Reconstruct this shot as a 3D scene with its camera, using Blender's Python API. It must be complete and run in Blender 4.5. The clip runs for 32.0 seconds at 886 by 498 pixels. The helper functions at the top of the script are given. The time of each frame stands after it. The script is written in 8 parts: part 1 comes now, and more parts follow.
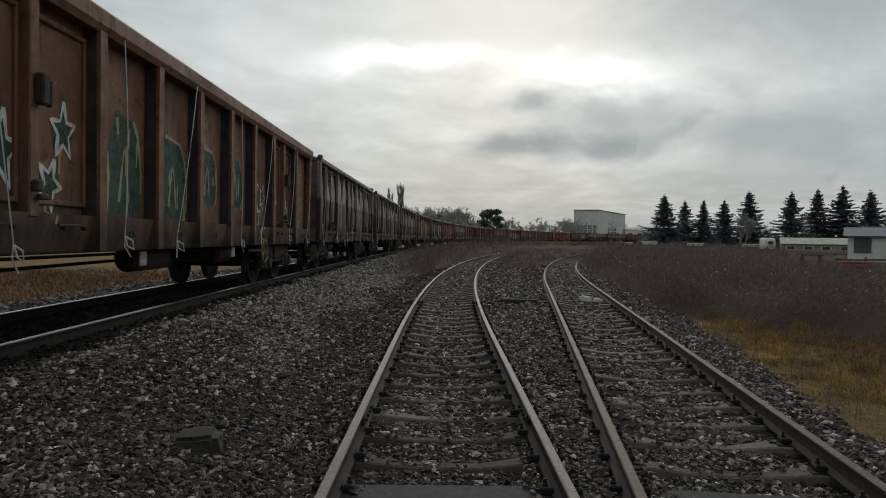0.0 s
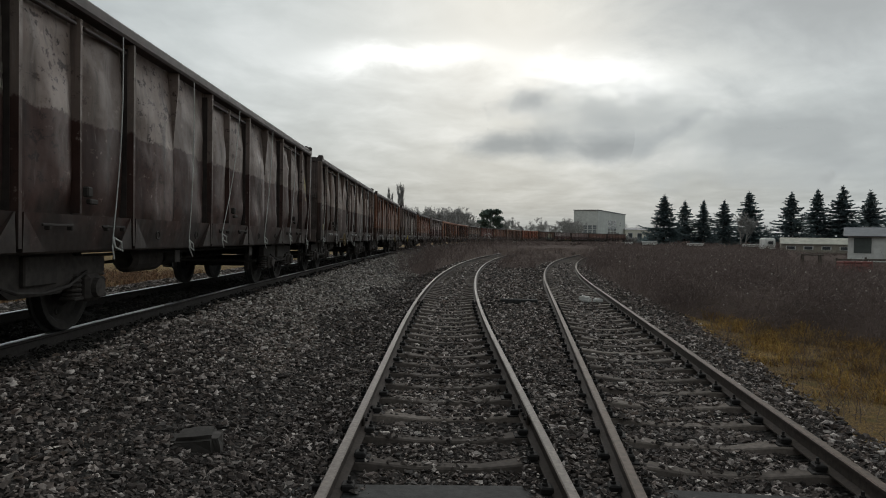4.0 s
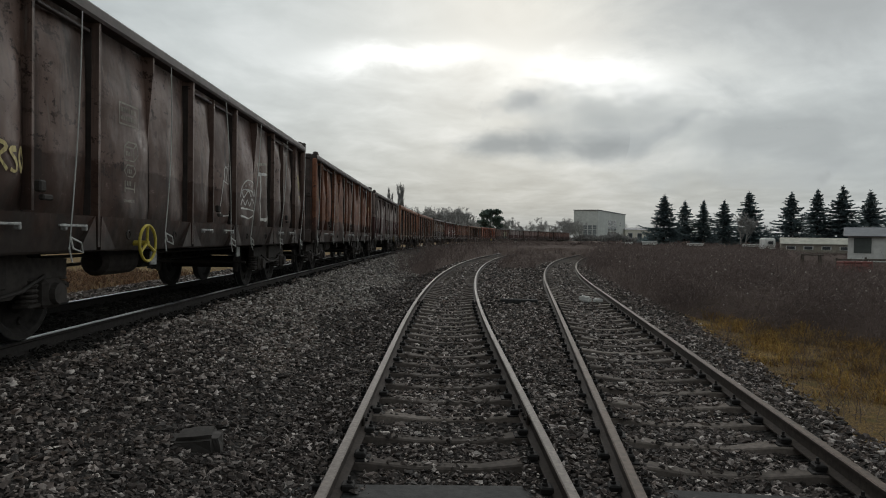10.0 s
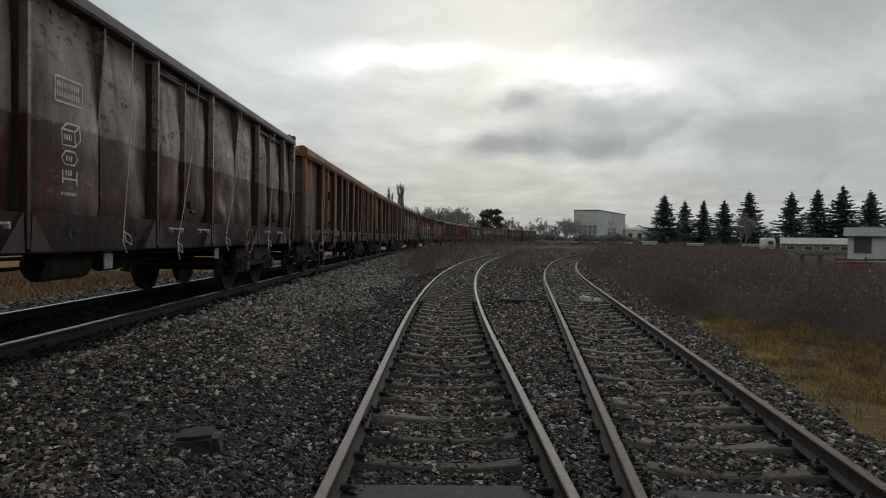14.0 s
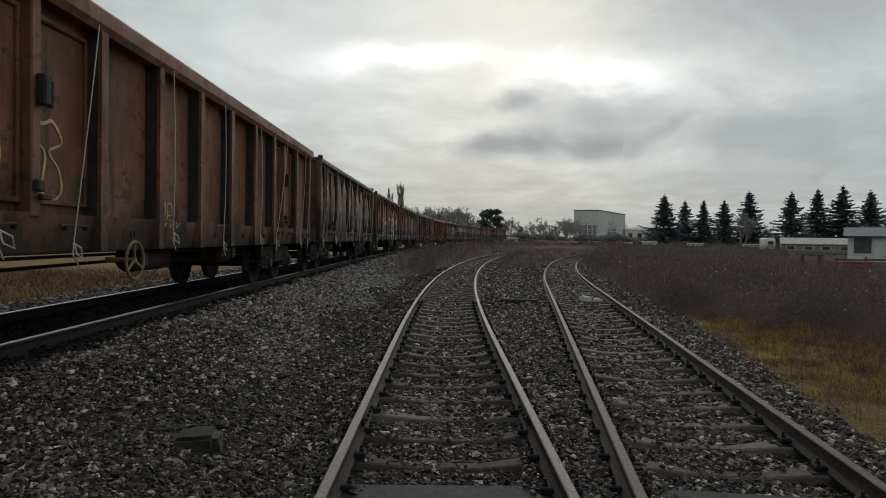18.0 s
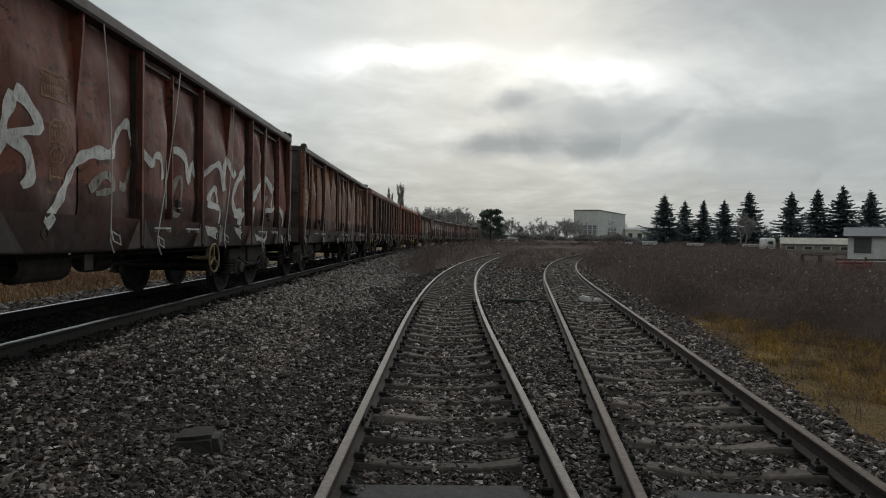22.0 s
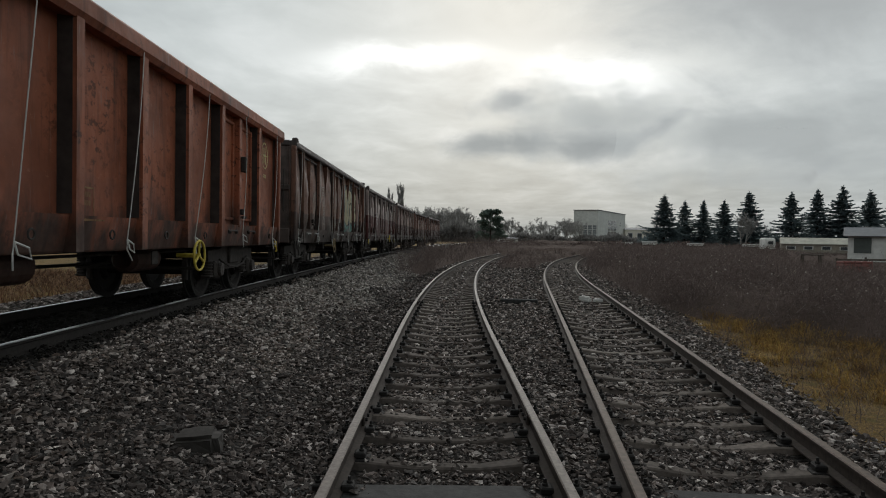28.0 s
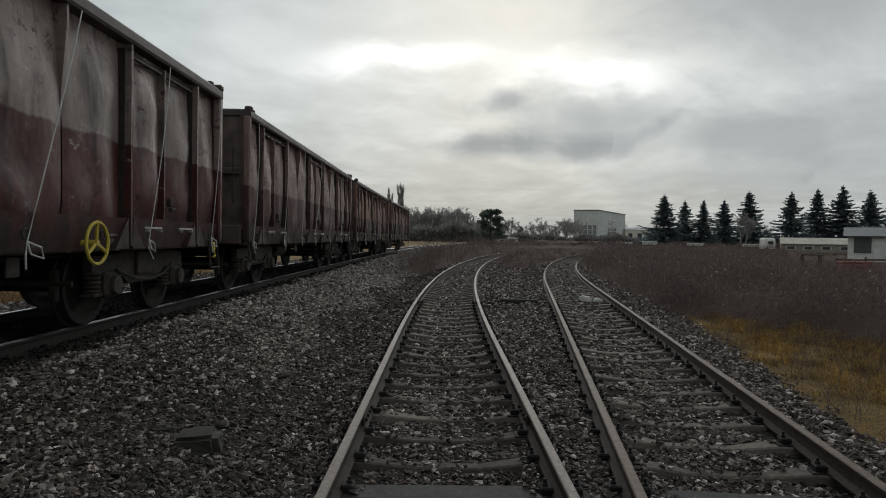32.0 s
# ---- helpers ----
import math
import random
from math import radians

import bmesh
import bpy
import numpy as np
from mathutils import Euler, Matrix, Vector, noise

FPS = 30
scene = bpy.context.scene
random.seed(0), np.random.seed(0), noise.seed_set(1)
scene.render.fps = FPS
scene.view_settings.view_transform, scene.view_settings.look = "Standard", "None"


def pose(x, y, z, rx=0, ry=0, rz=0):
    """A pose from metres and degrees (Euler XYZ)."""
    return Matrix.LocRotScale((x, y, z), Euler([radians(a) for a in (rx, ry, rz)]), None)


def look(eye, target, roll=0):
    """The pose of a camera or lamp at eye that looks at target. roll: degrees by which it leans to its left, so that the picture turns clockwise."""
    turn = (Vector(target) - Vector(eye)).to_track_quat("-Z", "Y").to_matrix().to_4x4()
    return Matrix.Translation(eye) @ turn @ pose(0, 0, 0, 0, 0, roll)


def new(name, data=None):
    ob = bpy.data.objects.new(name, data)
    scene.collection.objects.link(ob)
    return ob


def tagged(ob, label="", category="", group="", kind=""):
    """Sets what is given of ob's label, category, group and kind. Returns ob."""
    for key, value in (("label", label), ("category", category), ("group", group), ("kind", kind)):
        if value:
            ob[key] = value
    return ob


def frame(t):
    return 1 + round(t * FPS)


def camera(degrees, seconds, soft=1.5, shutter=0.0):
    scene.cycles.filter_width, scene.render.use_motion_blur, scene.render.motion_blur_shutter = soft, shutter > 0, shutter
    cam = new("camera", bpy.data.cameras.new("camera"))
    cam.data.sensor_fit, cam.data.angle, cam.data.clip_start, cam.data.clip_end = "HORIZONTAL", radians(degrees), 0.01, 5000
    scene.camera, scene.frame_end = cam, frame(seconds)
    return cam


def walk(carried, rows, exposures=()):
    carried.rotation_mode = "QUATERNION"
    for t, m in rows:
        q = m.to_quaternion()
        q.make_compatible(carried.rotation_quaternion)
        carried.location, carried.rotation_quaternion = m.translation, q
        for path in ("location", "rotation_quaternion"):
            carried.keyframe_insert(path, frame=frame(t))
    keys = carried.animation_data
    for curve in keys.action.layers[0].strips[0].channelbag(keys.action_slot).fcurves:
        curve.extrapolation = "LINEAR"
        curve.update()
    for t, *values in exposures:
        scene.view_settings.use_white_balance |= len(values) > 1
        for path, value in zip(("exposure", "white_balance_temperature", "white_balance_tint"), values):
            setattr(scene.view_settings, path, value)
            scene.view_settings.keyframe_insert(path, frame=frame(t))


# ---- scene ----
# ---------- camera ----------
EYE_Z = 1.70
cam = camera(68.2, 32.0, soft=1.0)
walk(cam, [(0.0, look((0, 0, EYE_Z), (0, 10, EYE_Z - 0.1743), 0.81)),
           (32.0, look((0, 0, EYE_Z), (0, 10, EYE_Z - 0.1743), 0.81))])
scene.view_settings.exposure = 0.16

# ---------- sky and sun ----------
SUN_AZ, SUN_EL = radians(6), radians(24)


def build_world():
    w = bpy.data.worlds.new("overcast_sky")
    scene.world = w
    w.use_nodes = True
    nt = w.node_tree
    nt.nodes.clear()
    N, Lk = nt.nodes.new, nt.links.new
    out, bg = N("ShaderNodeOutputWorld"), N("ShaderNodeBackground")
    sky = N("ShaderNodeTexSky")
    sky.sky_type, sky.sun_disc = "NISHITA", False
    sky.sun_elevation, sky.sun_rotation = SUN_EL, SUN_AZ
    sky.air_density, sky.dust_density = 1.0, 4.0
    tc = N("ShaderNodeTexCoord")
    sep = N("ShaderNodeSeparateXYZ")
    Lk(tc.outputs["Generated"], sep.inputs[0])

    def calc(op, a, b=0.0):
        md = N("ShaderNodeMath")
        md.operation = op
        for val, i in ((a, 0), (b, 1)):
            if isinstance(val, (int, float)):
                md.inputs[i].default_value = val
            else:
                Lk(val, md.inputs[i])
        return md.outputs[0]
    # a flat cloud layer overhead: its texture crowds together towards the horizon
    dz = calc("ADD", calc("ABSOLUTE", sep.outputs["Z"]), 0.10)
    com = N("ShaderNodeCombineXYZ")
    Lk(calc("DIVIDE", sep.outputs["X"], dz), com.inputs[0])
    Lk(calc("DIVIDE", sep.outputs["Y"], dz), com.inputs[1])

    def cloud_noise(scale, detail, stretch, off):
        mp = N("ShaderNodeMapping")
        mp.inputs["Scale"].default_value, mp.inputs["Location"].default_value = stretch, off
        Lk(com.outputs[0], mp.inputs["Vector"])
        nz = N("ShaderNodeTexNoise")
        nz.inputs["Scale"].default_value, nz.inputs["Detail"].default_value = scale, detail
        nz.inputs["Roughness"].default_value, nz.inputs["Distortion"].default_value = 0.55, 0.35
        Lk(mp.outputs[0], nz.inputs["Vector"])
        return nz.outputs["Fac"]
    f = calc("ADD", calc("MULTIPLY", cloud_noise(0.9, 6, (1, 0.75, 1), (0.4, 0.2, 0)), 0.65), calc("MULTIPLY", cloud_noise(3.2, 6, (1, 0.8, 1), (2, 5, 0)), 0.35))
    ramp = N("ShaderNodeValToRGB")
    el = ramp.color_ramp.elements
    el[0].position, el[0].color = 0.36, (0.368, 0.405, 0.414, 1)
    el[1].position, el[1].color = 0.66, (0.59, 0.63, 0.637, 1)
    el.new(0.50).color = (0.458, 0.50, 0.506, 1)
    Lk(f, ramp.inputs[0])
    # the cloud thins in two stretches before the hidden sun and lets more light through
    ahead = calc("MAXIMUM", sep.outputs["Y"], 0.05)
    az, ev = calc("DIVIDE", sep.outputs["X"], ahead), calc("DIVIDE", sep.outputs["Z"], ahead)
    wob = calc("MULTIPLY", calc("SUBTRACT", f, 0.5), 0.75)
    total = None
    for ca, ce, wa, we, k in ((-0.065, 0.272, 0.12, 0.018, 0.46), (0.23, 0.252, 0.10, 0.022, 0.50), (0.08, 0.25, 0.40, 0.07, 0.10)):
        qa = calc("DIVIDE", calc("SUBTRACT", az, ca), wa)
        qe = calc("DIVIDE", calc("ADD", calc("SUBTRACT", ev, ce), calc("MULTIPLY", wob, 0.25)), we)
        q = calc("ADD", calc("MULTIPLY", qa, qa), calc("MULTIPLY", qe, qe))
        lobe = calc("MULTIPLY", calc("POWER", 2.718, calc("MULTIPLY", q, -1.0)), k)
        total = lobe if total is None else calc("ADD", total, lobe)
    # the cover is thinner on the sun's side of the sky and thicker behind
    dot = N("ShaderNodeVectorMath")
    dot.operation = "DOT_PRODUCT"
    dot.inputs[1].default_value = (math.sin(SUN_AZ), math.cos(SUN_AZ), 0)
    Lk(tc.outputs["Generated"], dot.inputs[0])
    shade = N("ShaderNodeMapRange")
    shade.inputs[1].default_value, shade.inputs[2].default_value = -0.85, 0.0
    shade.inputs[3].default_value, shade.inputs[4].default_value = 0.72, 1.0
    Lk(dot.outputs["Value"], shade.inputs[0])
    dim = N("ShaderNodeMix")
    dim.data_type, dim.blend_type = "RGBA", "MULTIPLY"
    dim.inputs[0].default_value = 1
    Lk(ramp.outputs[0], dim.inputs[6])
    Lk(shade.outputs[0], dim.inputs[7])
    # and greyer where one looks through most of it, low over the horizon
    low = N("ShaderNodeMapRange")
    low.inputs[1].default_value, low.inputs[2].default_value = 0.0, 0.20
    low.inputs[3].default_value, low.inputs[4].default_value = 0.70, 1.0
    Lk(calc("ABSOLUTE", sep.outputs["Z"]), low.inputs[0])
    dim2 = N("ShaderNodeMix")
    dim2.data_type, dim2.blend_type = "RGBA", "MULTIPLY"
    dim2.inputs[0].default_value = 1
    Lk(dim.outputs[2], dim2.inputs[6])
    Lk(low.outputs[0], dim2.inputs[7])
    mul = N("ShaderNodeMix")
    mul.data_type, mul.blend_type = "RGBA", "ADD"
    mul.inputs[0].default_value = 1
    Lk(dim2.outputs[2], mul.inputs[6])
    Lk(total, mul.inputs[7])
    # a little blue daylight comes through the cloud
    sk = N("ShaderNodeMix")
    sk.data_type, sk.blend_type = "RGBA", "ADD"
    sk.inputs[0].default_value = 0.004
    Lk(mul.outputs[2], sk.inputs[6])
    Lk(sky.outputs[0], sk.inputs[7])
    Lk(sk.outputs[2], bg.inputs["Color"])
    bg.inputs["Strength"].default_value = 1.0
    Lk(bg.outputs[0], out.inputs["Surface"])


build_world()
sun_data = bpy.data.lights.new("sun", "SUN")
sun_data.energy, sun_data.angle, sun_data.color = 0.8, radians(40), (1.0, 0.98, 0.95)
sun = new("sun", sun_data)
sun.matrix_world = look((0, 0, 60), (-math.sin(SUN_AZ) * 50, -math.cos(SUN_AZ) * 50, 60 - 50 * math.tan(SUN_EL)))

# ---------- materials ----------


class Mat:
    """Small wrapper round a node tree with a Principled shader."""

    def __init__(self, name, rough=0.8, metal=0.0, spec=0.3):
        self.m = bpy.data.materials.new(name)
        self.m.use_nodes = True
        self.t = self.m.node_tree
        self.b = self.t.nodes["Principled BSDF"]
        self.b.inputs["Roughness"].default_value = rough
        self.b.inputs["Metallic"].default_value = metal
        self.b.inputs["Specular IOR Level"].default_value = spec
        self.tc = self.t.nodes.new("ShaderNodeTexCoord")

    def n(self, kind, **kw):
        nd = self.t.nodes.new("ShaderNode" + kind)
        for k, v in kw.items():
            nd.inputs[k.replace("_", " ")].default_value = v
        return nd

    def link(self, a, b):
        self.t.links.new(a, b)

    def noise(self, scale, detail=5, rough=0.55, stretch=None, coord="Object", dist=0.0):
        nz = self.n("TexNoise", Scale=scale, Detail=detail, Roughness=rough, Distortion=dist)
        if stretch:
            mp = self.n("Mapping", Scale=stretch)
            self.link(self.tc.outputs[coord], mp.inputs[0])
            self.link(mp.outputs[0], nz.inputs["Vector"])
        else:
            self.link(self.tc.outputs[coord], nz.inputs["Vector"])
        return nz.outputs["Fac"]

    def ramp(self, src, stops):
        r = self.n("ValToRGB")
        el = r.color_ramp.elements
        for i, (pos, col) in enumerate(stops):
            e = el[i] if i < 2 else el.new(pos)
            e.position = pos
            e.color = (*col, 1) if len(col) == 3 else col
        self.link(src, r.inputs[0])
        return r.outputs[0]

    def grey(self, src, lo, hi, a=0.0, b=1.0):
        r = self.n("MapRange")
        r.inputs[1].default_value, r.inputs[2].default_value = lo, hi
        r.inputs[3].default_value, r.inputs[4].default_value = a, b
        self.link(src, r.inputs[0])
        return r.outputs[0]

    def mix(self, fac, a, b, blend="MIX"):
        mx = self.t.nodes.new("ShaderNodeMix")
        mx.data_type, mx.blend_type = "RGBA", blend
        for val, i in ((fac, 0), (a, 6), (b, 7)):
            if isinstance(val, (int, float)):
                mx.inputs[i].default_value = val
            elif isinstance(val, tuple):
                mx.inputs[i].default_value = (*val, 1)
            else:
                self.link(val, mx.inputs[i])
        return mx.outputs[2]

    def math(self, op, a, b=0.0):
        md = self.t.nodes.new("ShaderNodeMath")
        md.operation = op
        for val, i in ((a, 0), (b, 1)):
            if isinstance(val, (int, float)):
                md.inputs[i].default_value = val
            else:
                self.link(val, md.inputs[i])
        return md.outputs[0]

    def color(self, c):
        if isinstance(c, tuple):
            self.b.inputs["Base Color"].default_value = (*c, 1)
        else:
            self.link(c, self.b.inputs["Base Color"])
        return self

    def bump(self, src, strength=0.4, dist=0.02):
        bp = self.n("Bump", Strength=strength, Distance=dist)
        self.link(src, bp.inputs["Height"])
        self.link(bp.outputs[0], self.b.inputs["Normal"])
        return self

    def rough(self, src):
        self.link(src, self.b.inputs["Roughness"])
        return self


def plain(name, c, rough=0.7, metal=0.0, vary=0.25, scale=9.0, spec=0.3, bump=0.15):
    """A surface of one colour with grain and stains at two scales."""
    m = Mat(name, rough, metal, spec)
    big, fine = m.noise(scale * 0.15, 4), m.noise(scale, 6)
    dark, light = tuple(v * (1 - vary) for v in c), tuple(min(1, v * (1 + vary)) for v in c)
    col = m.mix(m.grey(fine, 0.3, 0.7), dark, light)
    col = m.mix(m.grey(big, 0.35, 0.7, 0, 0.5), col, tuple(v * 0.7 for v in c))
    m.color(col).bump(fine, bump, 0.01)
    return m.m


def island_vary(name, stops, rough=0.85, spec=0.25, grain=60.0, by_object=False, leafy=0.0, patchy=0.0):
    """Pieces of one joined mesh, each with a shade of its own."""
    m = Mat(name, rough, 0, spec)
    if by_object:
        src = m.n("ObjectInfo").outputs["Random"]
    else:
        src = m.n("NewGeometry").outputs["Random Per Island"]
    col = m.ramp(src, stops)
    if patchy:     # stands of a different colour, a stride or so across
        col = m.mix(m.grey(m.noise(patchy, 4, 0.6), 0.38, 0.62), col, m.mix(1.0, col, (0.42, 0.40, 0.42), "MULTIPLY"))
    fine = m.noise(grain, 4)
    col = m.mix(m.grey(fine, 0.3, 0.75, 0.0, 0.55), col, (0.012, 0.011, 0.010))
    m.color(col).bump(fine, 0.35, 0.01)
    if leafy:      # thin blades and needles let light through
        tl, mx = m.n("BsdfTranslucent"), m.n("MixShader")
        mx.inputs[0].default_value = leafy
        m.link(col, tl.inputs["Color"])
        m.link(m.b.outputs[0], mx.inputs[1])
        m.link(tl.outputs[0], mx.inputs[2])
        m.link(mx.outputs[0], m.t.nodes["Material Output"].inputs["Surface"])
    return m.m


def wagon_paint(name, upper, lower, line=0.0, ragged=0.25, gloss=0.42, rust=0.35, seed=0.0, depth=1.3):
    """Weathered wagon paint: faded upper coat over a darker one below the line, rust blooms, soot and streaks."""
    upper, lower = tuple(v * depth for v in upper), tuple(v * depth for v in lower)
    m = Mat(name, 0.6, 0.0, 0.26)
    mp = m.n("Mapping")
    mp.inputs["Location"].default_value = (seed * 7.3, seed * 3.1, seed * 1.7)
    m.link(m.tc.outputs["Object"], mp.inputs[0])

    def nz(scale, detail, stretch=(1, 1, 1), rough=0.6):
        m2 = m.n("Mapping", Scale=stretch)
        m.link(mp.outputs[0], m2.inputs[0])
        q = m.n("TexNoise", Scale=scale, Detail=detail, Roughness=rough)
        m.link(m2.outputs[0], q.inputs["Vector"])
        return q.outputs["Fac"]
    patch, fine, streak = nz(0.9, 6), nz(14, 6), nz(5.0, 5, (1, 1, 0.10))
    blotch = nz(2.6, 8, (1, 1, 0.8), 0.7)
    sep = m.n("SeparateXYZ")
    m.link(m.tc.outputs["Object"], sep.inputs[0])
    z = m.math("ADD", sep.outputs["Z"], m.math("MULTIPLY", m.math("SUBTRACT", blotch, 0.5), ragged))
    up = m.mix(m.grey(patch, 0.38, 0.62), tuple(v * 0.72 for v in upper), tuple(v * 1.18 for v in upper))
    lo = m.mix(m.grey(patch, 0.38, 0.62), tuple(v * 0.75 for v in lower), tuple(v * 1.18 for v in lower))
    col = m.mix(m.grey(z, line - 0.012, line + 0.012), lo, up)
    # worn and bleached scuffs, chips down to the old coat, rust blooms, soot streaks and run-off
    chips = nz(7.0, 9, (1, 1, 1.3), 0.75)
    col = m.mix(m.math("MULTIPLY", m.grey(chips, 0.55, 0.58), m.grey(patch, 0.40, 0.58)), col, tuple(v * 0.5 for v in lower))
    col = m.mix(m.math("MULTIPLY", m.grey(chips, 0.40, 0.34), m.grey(blotch, 0.40, 0.55, 0.0, 0.55)), col, tuple(min(0.4, v * 1.9 + 0.03) for v in upper))
    rusty = m.ramp(fine, [(0.25, (0.020, 0.010, 0.007)), (0.75, (0.085, 0.036, 0.018))])
    col = m.mix(m.math("MULTIPLY", m.grey(blotch, 0.52, 0.64), rust), col, rusty)
    col = m.mix(m.grey(streak, 0.54, 0.70, 0.0, 0.7), col, (0.016, 0.013, 0.012))
    fall = nz(16.0, 4, (1, 1, 0.05))
    col = m.mix(m.grey(fall, 0.58, 0.72, 0.0, 0.45), col, (0.02, 0.016, 0.014))
    col = m.mix(m.grey(nz(22.0, 3, (1, 1, 0.07)), 0.30, 0.36, 0.35, 0.0), col, (0.20, 0.175, 0.16))
    # the coat grows darker towards the bottom, in tongues of uneven height
    low_dark = m.math("ADD", m.math("MULTIPLY", m.math("SUBTRACT", 1.45, sep.outputs["Z"]), 1.1), m.math("MULTIPLY", m.math("SUBTRACT", nz(3.0, 6, (1, 1, 0.45), 0.65), 0.5), 1.9))
    col = m.mix(m.grey(low_dark, 0.10, 0.55, 0.0, 0.85), col, m.mix(m.grey(fine, 0.3, 0.7), (0.014, 0.011, 0.010), (0.034, 0.027, 0.023)))
    m.color(col)
    m.rough(m.grey(blotch, 0.3, 0.7, gloss - 0.02, gloss + 0.22))
    dents = nz(3.4, 2, (1, 1, 0.8), 0.45)
    hgt = m.math("ADD", m.math("MULTIPLY", dents, 0.9), m.math("MULTIPLY", fine, 0.05))
    m.bump(hgt, 0.55, 0.05)
    return m.m


M = {}
M["soot"] = plain("sooty_steel", (0.040, 0.035, 0.032), 0.85, 0.0, 0.4, 12)
M["bogie"] = plain("bogie_steel", (0.046, 0.039, 0.035), 0.8, 0.0, 0.45, 14)
M["wheel"] = plain("wheel_steel", (0.030, 0.027, 0.025), 0.85, 0.0, 0.4, 14, 0.15)
M["tread"] = plain("worn_tread", (0.05, 0.048, 0.046), 0.5, 0.6, 0.2, 20)
M["rope"] = plain("grey_white_rope", (0.50, 0.50, 0.48), 0.9, 0, 0.2, 80)
M["white"] = plain("chalk_white_paint", (0.55, 0.55, 0.53), 0.7, 0, 0.3, 20)
M["yellow"] = plain("yellow_paint", (0.46, 0.36, 0.05), 0.6, 0, 0.25, 20)
M["top"] = plain("dark_top_rail_paint", (0.062, 0.048, 0.044), 0.6, 0, 0.35, 6)
# wagon ends: darker than the sides, their shade put into the colour
M["end"] = plain("shaded_end_wall_paint", (0.088, 0.068, 0.060), 0.7, 0, 0.45, 4)
M["flank"] = plain("soot_and_shade_on_flank", (0.040, 0.032, 0.029), 0.85, 0, 0.5, 6)
M["chalk"] = plain("worn_pale_paint", (0.36, 0.36, 0.35), 0.75, 0, 0.5, 25)
M["tan"] = plain("worn_tan_paint", (0.17, 0.125, 0.065), 0.7, 0, 0.35, 20)
M["rail_black"] = plain("oily_rail_web", (0.030, 0.026, 0.024), 0.8, 0, 0.4, 25, 0.15)
M["rail_top"] = plain("polished_rail_head", (0.52, 0.53, 0.54), 0.28, 1.0, 0.12, 30)
M["rail_dull"] = plain("dull_rail_head", (0.150, 0.124, 0.106), 0.6, 0.1, 0.45, 30)
M["rail_rusty"] = plain("rusty_rail_head", (0.105, 0.074, 0.056), 0.65, 0.1, 0.45, 22)
M["rail_side"] = plain("rusty_rail_web", (0.045, 0.034, 0.028), 0.85, 0, 0.4, 25)
M["clip"] = plain("black_rail_fastening", (0.016, 0.014, 0.013), 0.8, 0, 0.4, 30)

# ---------- mesh helpers ----------


